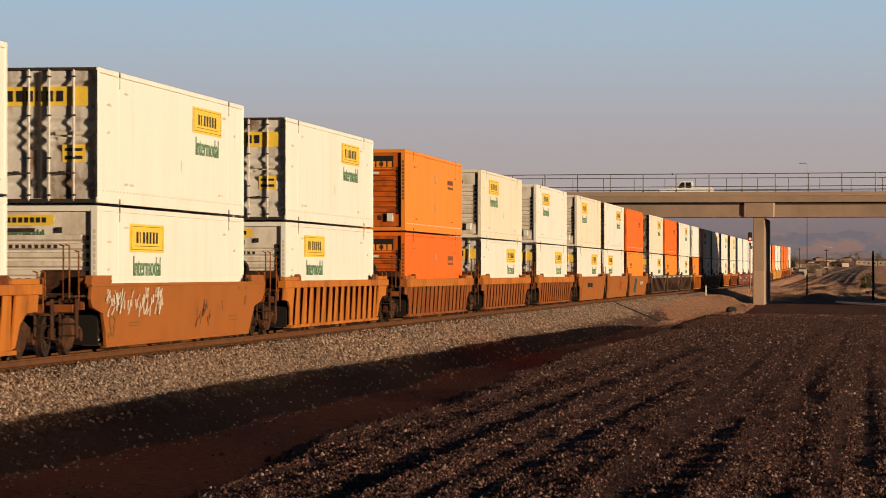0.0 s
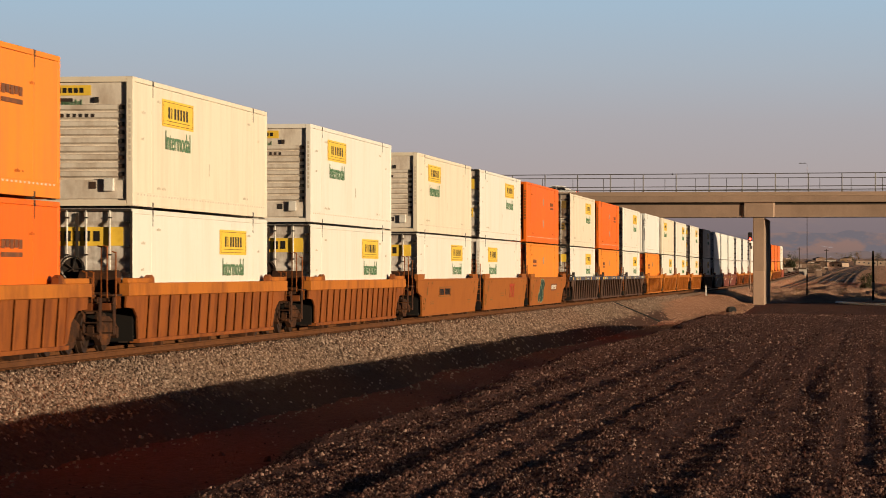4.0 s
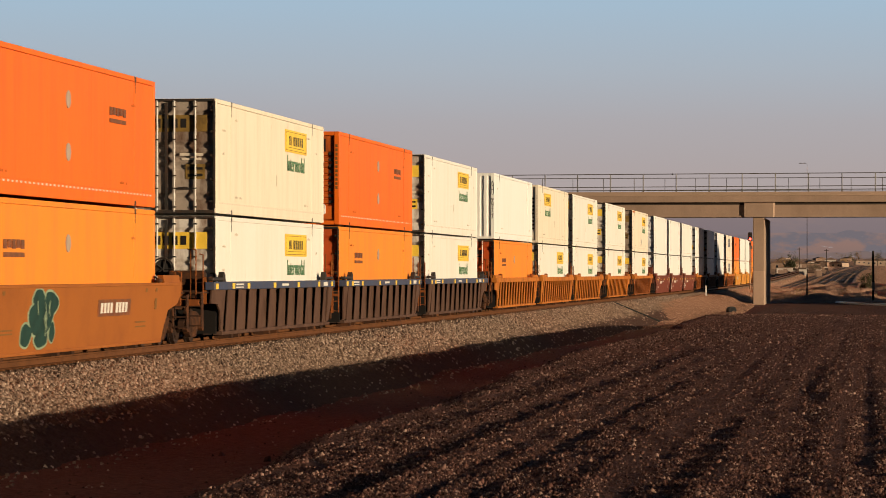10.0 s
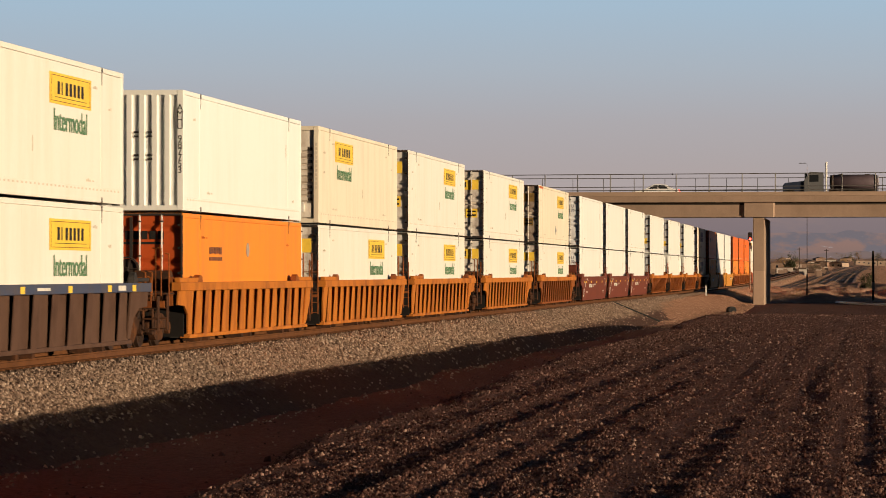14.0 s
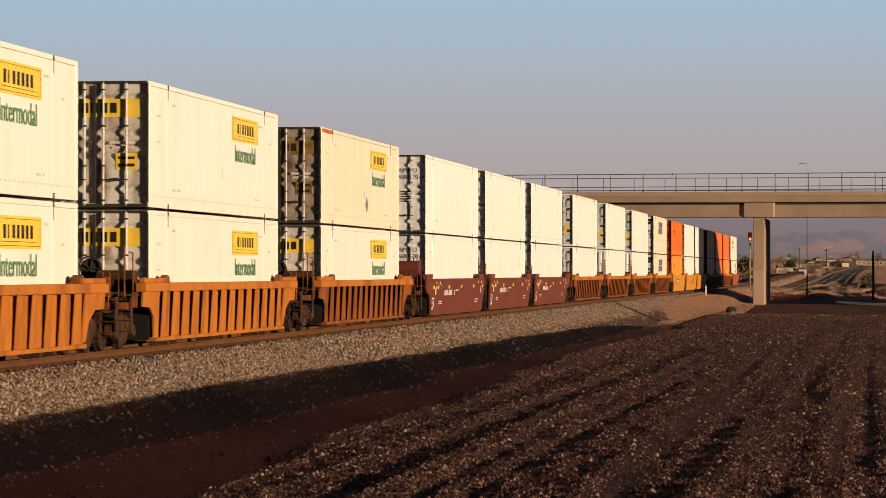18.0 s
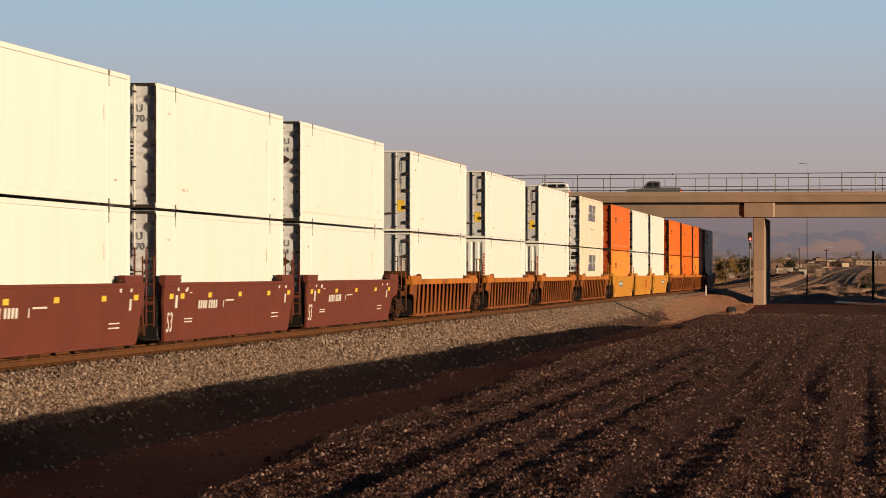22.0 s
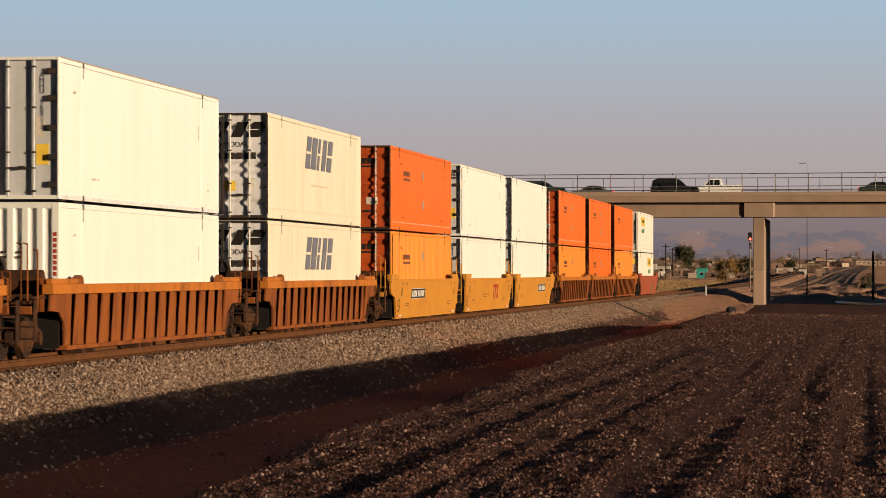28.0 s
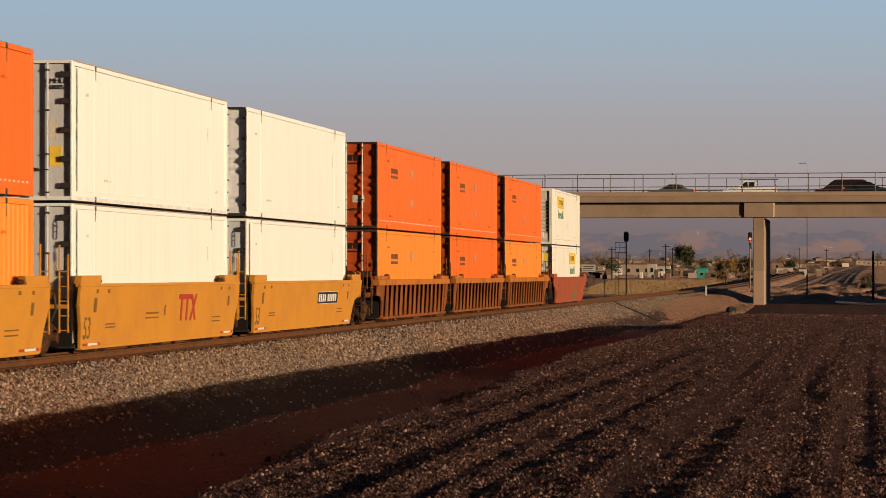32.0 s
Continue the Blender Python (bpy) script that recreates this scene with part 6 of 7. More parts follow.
tagged(part("sign_print", bars([(-1.1, 3.2, 1.1, 3.35), (-1.1, 2.85, 0.8, 2.98), (-1.1, 2.5, 1.0, 2.62)], "y", -0.06, 0.008), STEEL, billboard), kind="stuff")
for u in (-1.0, 1.0):
    part("post", tubes(((u, 0, -0.2), (u, 0, 2.3), 0.06)), WOODPOLE, billboard)
marker = tagged(new("marker_post"), "short white marker post beside the track", "post")
marker.location = (2.7, 300, land(2.7, 300))
part("post", boxes((-0.06, -0.06, -0.2, 0.06, 0.06, 0.95), bevel=0.01), LETTERWHITE, marker)
lamp = tagged(new("street_lamp"), "tall street lamp with a flat head beyond the bridge", "lamp")
lamp.location = (10.6, 336, -1.2)
part("pole", tubes(((0.85, 0, 0), (0.85, 0, 14.32), 0.014)), CONCRETE, lamp)
part("head", boxes((0.0, -0.1, 14.3, 0.8, 0.1, 14.36), bevel=0.02), IRON, lamp)

# ---- small things by the ditch ----
pipe = tagged(new("culvert_pipe"), "short grey corrugated culvert pipe end in the bank", "pipe")
pipe.location, pipe.rotation_euler = (6.9, 255, land(6.9, 255) + 0.18), (0, 0, radians(20))
bm = bmesh.new()
for k in range(6):
    add_tube(bm, (0, k * 0.16 - 0.5, 0), (0, k * 0.16 - 0.42, 0), 0.30, 14)
    add_tube(bm, (0, k * 0.16 - 0.42, 0), (0, k * 0.16 - 0.34, 0), 0.27, 14)
part("barrel", bm, STEEL, pipe)
part("mouth", tubes(((0, -0.53, 0), (0, -0.50, 0), 0.22), sides=14), RUBBER, pipe)
# thin dark line across the bank, built as a tube
hose = tagged(new("drain_hose"), "thin dark tube lying across the ballast bank", "hose")
rows = [(1.7, 201.4), (2.5, 203.0), (3.4, 205.6), (4.2, 208.0)]
bm = bmesh.new()
pts = [(x, y, (bed(x, y) if x < 4 else land(x, y)) + 0.05) for x, y in rows]
for a, b in zip(pts, pts[1:]):
    add_tube(bm, a, b, 0.06, 7)
part("tube", bm, RUBBER, hose)
for k, (xa, ya, xb, yb) in enumerate(((14.6, 328, 16.8, 316), (16.8, 316, 20.5, 304))):
    kerb = tagged(new("concrete_kerb"), "pale concrete kerb lying under the bridge", "kerb")
    bm = bmesh.new()
    add_tube(bm, (xa, ya, land(xa, ya) + 0.05), (xb, yb, land(xb, yb) + 0.05), 0.2, 6)
    part("edge", bm, LETTERWHITE, kerb)


# ---- parked cars far off at the edge of the town ----
def parked_car(x, y, paint, label, turn):
    c = tagged(new("parked_car"), label, "car", "cars parked at the edge of town")
    c.location, c.rotation_euler = (x, y, plain(x, y)), (0, 0, radians(turn))
    part("body", prism([(-2.2, 0.3), (2.2, 0.3), (2.2, 0.8), (1.3, 0.95), (0.7, 1.45), (-1.2, 1.5), (-1.8, 1.0), (-2.2, 0.9)], "y", -0.85, 0.85), paint, c)
    part("windows", prism([(1.15, 1.0), (0.7, 1.38), (-1.1, 1.42), (-1.5, 1.0)], "y", -0.87, 0.87), GLASS, c)
    for u in (-1.35, 1.35):
        for v in (-0.75, 0.75):
            part("wheel", tubes(((u, v - 0.1, 0.32), (u, v + 0.1, 0.32), 0.32), sides=10), RUBBER, c)
    return c


CARTONES = ((LETTERWHITE, "white parked car at the edge of town"), (NAVY, "dark blue parked car at the edge of town"), (CREAM, "cream parked car at the edge of town"), (REDMARK, "red parked car at the edge of town"))
for k in range(26):
    y = rnd.uniform(1150, 1650)
    col = rnd.uniform(-0.034, -0.016) if k < 16 else rnd.uniform(-0.056, -0.046)
    paint, text = CARTONES[(k * 7 + k // 3) % 4 if k % 2 else 0]
    parked_car(17.5 + col * y, y, paint, text, rnd.uniform(-40, 40))
for k in range(14):
    y = rnd.uniform(780, 1100)
    paint, text = CARTONES[k % 4]
    parked_car(17.5 + rnd.uniform(-0.092, -0.062) * y, y, paint, text, rnd.uniform(-60, 60))
for k in range(30):
    y = rnd.uniform(900, 1700)
    col = rnd.uniform(-0.094, -0.04)
    tree(17.5 + col * y, y, rnd.uniform(2.5, 5.0), rnd.uniform(2.5, 5), rnd.choice((LEAFY, GOLDLEAF, LEAFY)), "far dusty tree at the edge of town", 120 + k, 220)


def jumble(name, label, count, seed):
    """Sheds, walls and stacked goods of a far town, too many and too small to count."""
    r = random.Random(seed)
    bm = bmesh.new()
    for _ in range(count):
        y = r.uniform(760, 1500)
        x = 17.5 + y * (r.uniform(-0.094, -0.055) if r.random() < 0.55 else r.uniform(-0.055, -0.012))
        z = plain(x, y)
        a, b, h = r.choice((0.3, 0.5, 0.8, 1.0, 1.7)) * r.uniform(0.7, 1.3), r.uniform(0.4, 1.5), r.uniform(0.4, 1.9)
        add_box(bm, x - a, y - b, z - 0.3, x + a, y + b, z + h)
        if r.random() < 0.4:
            add_box(bm, x - a - 0.2, y - b - 0.2, z + h, x + a * r.uniform(0.2, 1.1), y + b, z + h + r.uniform(0.1, 0.5))
    return tagged(new(name, mesh_of(name, bm, stone_material("town_walls", (0.05, 0.035, 0.03), (0.30, 0.20, 0.15), (0.72, 0.66, 0.60)))), label, "town", kind="stuff")


def stone_material(name, dark, light, third):
    """A tone for each loose piece of one mesh."""
    m = bpy.data.materials.new(name)
    m.use_nodes = True
    nt = m.node_tree
    bsdf = nt.nodes["Principled BSDF"]
    bsdf.inputs["Roughness"].default_value = 0.85
    bsdf.inputs["Specular IOR Level"].default_value = 0.1
    geo, ramp = nt.nodes.new("ShaderNodeNewGeometry"), nt.nodes.new("ShaderNodeValToRGB")
    els = ramp.color_ramp.elements
    els.new(0.55)
    for e, (pos, c) in zip(els, ((0.0, dark), (0.75, light), (1.0, third))):
        e.position, e.color = pos, (*c, 1)
    nt.links.new(geo.outputs["Random Per Island"], ramp.inputs[0])
    nt.links.new(ramp.outputs[0], bsdf.inputs["Base Color"])
    return m


jumble("far_town", "far jumble of pale and dark sheds, walls and goods", 800, 77)


# ---- road vehicles on the bridge ----
ROAD_Z = 9.125
LANE_NEAR, LANE_INNER, LANE_MID, LANE_FAR = 316.0, 319.3, 322.5, 326.0


def car_paint(name, colour, rough=0.3):
    return surface(name, colour, rough, 0.0, dirt=[c * 0.7 for c in colour], dirt_amount=0.3, scale=1.5, grain=20, bump=0.0, vary=0.02)


PAINT = {
    "white": car_paint("white_car_paint", (0.88, 0.87, 0.86)), "silver": car_paint("silver_car_paint", (0.42, 0.41, 0.40), 0.25),
    "black": car_paint("black_car_paint", (0.02, 0.02, 0.022), 0.2), "grey": car_paint("grey_car_paint", (0.14, 0.14, 0.145), 0.25),
    "red": car_paint("dark_red_car_paint", (0.10, 0.015, 0.012), 0.25), "maroon": car_paint("maroon_black_car_paint", (0.035, 0.012, 0.011), 0.3), "green": car_paint("dark_green_car_paint", (0.035, 0.05, 0.04), 0.25),
    "teal": TEAL, "blue": car_paint("dark_blue_car_paint", (0.03, 0.04, 0.07), 0.3),
}
TAIL = glow("tail_lamp", (0.9, 0.06, 0.03), 1.2)
HEADLAMP = surface("clear_headlamp", (0.75, 0.74, 0.70), 0.15, scale=4, bump=0)


def wheel_mesh(r):
    bm = bmesh.new()
    add_tube(bm, (0, -0.11, 0), (0, 0.11, 0), r, 18)
    return mesh_of("tyre", bm, RUBBER)


TYRES = {r: wheel_mesh(r) for r in (0.33, 0.38, 0.50)}
RIM = mesh_of("rim", tubes(((0, -0.125, 0), (0, 0.125, 0), 0.2), sides=12), WEARSTEEL)


def shell(outline, wide, taper=0.0):
    """A body side outline of (x, z), its front towards -x, pushed across y and drawn in towards the top."""
    bm = bmesh.new()
    add_prism(bm, outline, "y", -wide / 2, wide / 2)
    top = max(z for _, z in outline)
    low = min(z for _, z in outline)
    if taper:
        for v in bm.verts:
            v.co.y *= 1 - taper * max(0.0, (v.co.z - low) / (top - low))
    bmesh.ops.bevel(bm, geom=bm.edges[:], offset=0.03, segments=2, affect="EDGES")
    return bm


def vehicle(name, paint, label, body, cabin, windows, wheels, r, wide=1.8, extra=()):
    v = tagged(new(name), label, name.replace("_", " "), "traffic on the bridge")
    part("body", shell(body, wide), PAINT[paint], v)
    if cabin:
        part("cabin", shell(cabin, wide - 0.12, 0.14), PAINT[paint], v)
    half = (wide - 0.12) / 2
    for outline in windows:
        low, top = min(z for _, z in cabin), max(z for _, z in cabin)
        for sy in (-1, 1):
            bm = bmesh.new()
            for u, z in outline:
                k = half * (1 - 0.14 * (z - low) / (top - low))
                bm.verts.new((u, sy * (k + 0.012), z))
            bm.verts.ensure_lookup_table()
            f = bm.faces.new(bm.verts[:])
            ext = bmesh.ops.extrude_face_region(bm, geom=[f])
            bmesh.ops.translate(bm, vec=(0, -sy * 0.05, 0), verts=[g for g in ext["geom"] if isinstance(g, bmesh.types.BMVert)])
            part("side_window", bm, GLASS, v)
    for u in wheels:
        for sy in (-1, 1):
            w = part("wheel", TYRES[r], None, v, at=pose(u, sy * (wide / 2 - 0.12), r))
            part("rim", RIM, None, w)
    x0, x1 = min(u for u, _ in body), max(u for u, _ in body)
    for sy in (-1, 1):
        part("headlamp", boxes((x0 - 0.01, sy * (wide / 2 - 0.3) - 0.16, 0.62, x0 + 0.1, sy * (wide / 2 - 0.3) + 0.16, 0.78), bevel=0.02), HEADLAMP, v)
        part("tail_lamp", boxes((x1 - 0.1, sy * (wide / 2 - 0.2) - 0.12, 0.75, x1 + 0.012, sy * (wide / 2 - 0.2) + 0.12, 0.95), bevel=0.02), TAIL, v)
    for nm, bm, mat in extra:
        part(nm, bm, mat, v)
    return v


def sedan(paint, label):
    return vehicle("car", paint, label,
                   [(-2.35, 0.25), (2.3, 0.25), (2.35, 0.7), (2.2, 0.98), (1.5, 1.0), (-0.9, 0.98), (-1.9, 0.85), (-2.33, 0.65)],
                   [(-1.15, 0.96), (1.75, 0.98), (1.05, 1.42), (0.5, 1.47), (-0.2, 1.46)],
                   [[(-0.75, 1.02), (0.2, 1.02), (0.2, 1.38), (-0.15, 1.38)], [(0.28, 1.02), (1.25, 1.02), (0.9, 1.35), (0.28, 1.38)]], (-1.45, 1.4), 0.33)


def suv(paint, label, tall=1.8):
    return vehicle("suv", paint, label,
                   [(-2.4, 0.35), (2.35, 0.35), (2.4, 0.95), (2.3, 1.15), (-0.9, 1.12), (-2.2, 1.02), (-2.4, 0.75)],
                   [(-1.15, 1.1), (2.3, 1.1), (2.2, tall - 0.15), (1.9, tall), (-0.25, tall), (-0.5, tall - 0.08)],
                   [[(-0.75, 1.2), (0.15, 1.2), (0.15, tall - 0.15), (-0.3, tall - 0.15)], [(0.25, 1.2), (1.15, 1.2), (1.15, tall - 0.15), (0.25, tall - 0.15)], [(1.25, 1.2), (2.1, 1.2), (2.0, tall - 0.15), (1.25, tall - 0.15)]], (-1.5, 1.45), 0.38, 1.9,
                   [("roof_rack", boxes((-0.1, -0.6, tall, 1.8, -0.55, tall + 0.07), (-0.1, 0.55, tall, 1.8, 0.6, tall + 0.07)), STEEL)])


def pickup(paint, label, rack=False, lift=0.0):
    def up(outline):
        return [(u, z + lift) for u, z in outline]
    extra = [("bed_rail", boxes((0.75, -0.95, 1.12 + lift, 2.7, -0.85, 1.22 + lift), (0.75, 0.85, 1.12 + lift, 2.7, 0.95, 1.22 + lift)), PAINT[paint])]
    if rack:
        for u in (0.8, 2.6):
            extra.append(("ladder_rack_hoop", tubes(((u, -0.85, 1.1), (u, -0.85, 2.05), 0.03), ((u, 0.85, 1.1), (u, 0.85, 2.05), 0.03), ((u, -0.85, 2.05), (u, 0.85, 2.05), 0.03)), IRON))
        for y in (-0.8, 0.8):
            extra.append(("ladder_rack_rail", tubes(((-1.0, y, 2.05), (2.9, y, 2.05), 0.03)), IRON))
    return vehicle("pickup_truck", paint, label,
                   up([(-2.75, 0.42), (2.75, 0.42), (2.8, 1.1), (0.7, 1.12), (-1.0, 1.14), (-2.6, 1.05), (-2.75, 0.8)]),
                   up([(-1.2, 1.1), (0.72, 1.1), (0.68, 1.86), (-0.3, 1.88), (-0.55, 1.8)]),
                   [up(o) for o in ([(-0.85, 1.2), (-0.1, 1.2), (-0.1, 1.74), (-0.45, 1.74)], [(0.0, 1.2), (0.58, 1.2), (0.56, 1.74), (0.0, 1.74)])], (-1.75, 1.75), 0.50 if lift else 0.38, 1.95, extra)


def van(paint, label, tall=2.3):
    return vehicle("van", paint, label,
                   [(-2.65, 0.35), (2.6, 0.35), (2.65, 1.15), (-1.5, 1.15), (-2.5, 0.98), (-2.65, 0.7)],
                   [(-1.75, 1.12), (2.64, 1.12), (2.6, tall - 0.15), (2.3, tall), (-0.5, tall), (-0.85, tall - 0.18)],
                   [[(-1.3, 1.25), (-0.5, 1.25), (-0.5, tall - 0.3), (-0.95, tall - 0.3)], [(-0.35, 1.25), (0.45, 1.25), (0.45, tall - 0.3), (-0.35, tall - 0.3)], [(0.6, 1.25), (1.4, 1.25), (1.4, tall - 0.3), (0.6, tall - 0.3)], [(1.55, 1.25), (2.35, 1.25), (2.35, tall - 0.3), (1.55, tall - 0.3)]], (-1.7, 1.6), 0.38, 2.0)


def bus():
    b = tagged(new("city_bus"), "teal city bus with a raised roof pod and dark windows", "bus", "traffic on the bridge")
    part("body", shell([(-6.3, 0.35), (6.3, 0.35), (6.35, 2.7), (6.1, 2.95), (-6.0, 2.95), (-6.35, 2.6), (-6.42, 1.0)], 2.55), BUSTEAL, b)
    part("skirt", boxes((-6.2, -1.29, 0.36, 6.2, 1.29, 1.0), bevel=0.02), TEALPALE, b, "paler teal skirt")
    part("roof_pod", shell([(-4.2, 2.94), (3.6, 2.94), (3.3, 3.5), (-3.8, 3.5)], 2.1, 0.1), BUSTEAL, b)
    tagged(part("pod_print", bars([(-3.6 + i * 0.42, 3.08, -3.6 + i * 0.42 + 0.3, 3.2) for i in range(7)], "y", -1.05, 0.02), LETTERWHITE, b), kind="stuff")
    for k, (u0, u1) in enumerate(((-4.1, -3.0), (-2.7, -1.3), (-1.0, 0.5), (0.8, 2.1), (2.4, 3.4), (3.6, 4.7))):
        for sy in (-1, 1):
            part("window_frame", boxes((u0 - 0.09, min(sy * 1.26, sy * 1.283), 1.26, u1 + 0.09, max(sy * 1.26, sy * 1.283), 2.46)), BROWNMARK, b, "pale window frame")
            w = part("window", boxes((u0, min(sy * 1.26, sy * 1.29), 1.33, u1, max(sy * 1.26, sy * 1.29), 2.40)), GLASS, b)
            part("window_bar", boxes((u0, min(sy * 1.29, sy * 1.30), 2.06, u1, max(sy * 1.29, sy * 1.30), 2.14)), BROWNMARK, w)
    for sy in (-1, 1):
        part("front_door", boxes((-6.0, min(sy * 1.26, sy * 1.29), 0.55, -4.9, max(sy * 1.26, sy * 1.29), 2.45)), GLASS, b)
    part("windscreen", boxes((-6.43, -1.1, 1.15, -6.30, 1.1, 2.4)), GLASS, b)
    part("mirror", boxes((-6.8, -1.45, 1.9, -6.65, -1.3, 2.25), bevel=0.02), STEEL, b)
    part("exhaust", tubes(((5.9, 0.6, 2.9), (5.9, 0.6, 3.25), 0.06)), STEEL, b)
    for u in (-4.4, 3.6, 5.0):
        for sy in (-1, 1):
            w = part("wheel", TYRES[0.50], None, b, at=pose(u, sy * 1.2, 0.5))
            part("rim", RIM, None, w)
    return b


BUSTEAL = surface("bus_teal_paint", (0.10, 0.53, 0.50), 0.35, scale=1, grain=20, bump=0)
TEALPALE = surface("pale_teal_paint", (0.30, 0.52, 0.42), 0.4, scale=3, grain=20, bump=0)


TANKPAINT = surface("grimy_mauve_tank", (0.115, 0.086, 0.10), 0.4, dirt=(0.07, 0.05, 0.055), dirt_amount=0.6, scale=1.2, grain=16, bump=0.03)


def rounded_tank(x0, x1, z0, z1, half):
    """A lying tank of rounded section with dished ends."""
    bm = bmesh.new()
    zc, hz, rings = (z0 + z1) / 2, (z1 - z0) / 2, []
    for x, k in ((x0, 0.55), (x0 + 0.06, 0.86), (x0 + 0.2, 1.0), (x1 - 0.2, 1.0), (x1 - 0.06, 0.86), (x1, 0.55)):
        ring = []
        for i in range(24):
            a = math.tau * i / 24
            c, d = math.cos(a), math.sin(a)
            ring.append(bm.verts.new((x, half * k * math.copysign(abs(c) ** 0.75, c), zc + hz * k * math.copysign(abs(d) ** 0.75, d))))
        rings.append(ring)
    for a, b in zip(rings, rings[1:]):
        for i in range(24):
            bm.faces.new((a[i], a[i - 1], b[i - 1], b[i])).smooth = True
    bm.faces.new(rings[0])
    bm.faces.new(rings[-1][::-1])
    bmesh.ops.recalc_face_normals(bm, faces=bm.faces[:])
    return bm


def tank_parts(s, x0, x1):
    """The tank of a truck or trailer, with its bands, walkway, manholes and rear ladder."""
    tank = part("tank", rounded_tank(x0, x1, 1.02, 2.44, 1.2), TANKPAINT, s, "grimy mauve-grey rounded tank")
    for u in (x0 + 0.22, x1 - 0.22):
        part("band", rounded_tank(u - 0.03, u + 0.03, 1.01, 2.45, 1.21), STEEL, tank)
    part("walkway", boxes((x0 + 0.3, -0.35, 2.43, x1 - 0.3, 0.35, 2.49), bevel=0.01), STEEL, tank)
    for u in (x0 + 1.1, x1 - 1.1):
        part("manhole", boxes((u - 0.25, -0.25, 2.48, u + 0.25, 0.25, 2.54), bevel=0.02), WEARSTEEL, tank)
    part("bumper", boxes((x1 - 0.05, -1.1, 0.5, x1 + 0.12, 1.1, 0.72), bevel=0.01), STEEL, s)
    for sy in (-1, 1):
        part("tail_light", boxes((x1 + 0.12, sy * 0.85 - 0.1, 0.54, x1 + 0.15, sy * 0.85 + 0.1, 0.68)), REDMARK, s, "red tail light")
    part("ladder", tubes(((x1 + 0.06, -0.7, 0.7), (x1 + 0.06, -0.7, 2.4), 0.025), ((x1 + 0.06, -0.35, 0.7), (x1 + 0.06, -0.35, 2.4), 0.025), *(((x1 + 0.06, -0.7, z), (x1 + 0.06, -0.35, z), 0.02) for z in (0.9, 1.2, 1.5, 1.8, 2.1))), WEARSTEEL, s)


def semi():
    s = tagged(new("truck"), "dark conventional tank truck with a chrome exhaust stack", "truck", "traffic on the bridge")
    part("bonnet", shell([(-3.4, 0.7), (-1.2, 0.7), (-1.2, 1.85), (-3.2, 1.65), (-3.4, 1.4)], 1.9), PAINT["blue"], s)
    part("cab", shell([(-1.3, 0.6), (0.7, 0.6), (0.7, 2.7), (-0.7, 2.75), (-1.25, 1.95)], 2.3), PAINT["grey"], s)
    for sy in (-1, 1):
        part("side_window", boxes((-0.75, min(sy * 1.14, sy * 1.17), 1.75, 0.2, max(sy * 1.14, sy * 1.17), 2.45)), GLASS, s)
        part("exhaust_stack", tubes(((0.95, sy * 1.0, 0.8), (0.95, sy * 1.0, 3.75), 0.09)), LETTERWHITE, s, "bright exhaust stack")
    part("windscreen", boxes((-1.2, -1.0, 1.98, -0.95, 1.0, 2.6)), GLASS, s)
    part("chassis", boxes((-3.3, -0.5, 0.45, 3.4, 0.5, 0.75)), STEEL, s)
    part("bumper", boxes((-3.6, -1.1, 0.35, -3.4, 1.1, 0.75)), WEARSTEEL, s)
    part("frame_rail", boxes((1.2, -0.5, 0.7, 6.1, 0.5, 1.04)), STEEL, s)
    tank_parts(s, 1.3, 6.15)
    for u in (-2.6, 2.6, 3.8, 5.2):
        for sy in (-1, 1):
            w = part("wheel", TYRES[0.50], None, s, at=pose(u, sy * 1.0, 0.5))
            part("rim", RIM, None, w)
    return s


def trailer():
    s = tagged(new("trailer"), "grimy mauve-grey tank trailer with a long drawbar", "trailer", "traffic on the bridge")
    tank_parts(s, -2.25, 2.05)
    part("drawbar", boxes((-6.4, -0.15, 0.7, -2.2, 0.15, 0.9)), STEEL, s)
    part("chassis", boxes((-2.6, -0.5, 0.8, 1.9, 0.5, 1.25)), STEEL, s)
    for u in (-1.8, 0.9):
        for sy in (-1, 1):
            w = part("wheel", TYRES[0.50], None, s, at=pose(u, sy * 1.0, 0.5))
            part("rim", RIM, None, w)
    return s


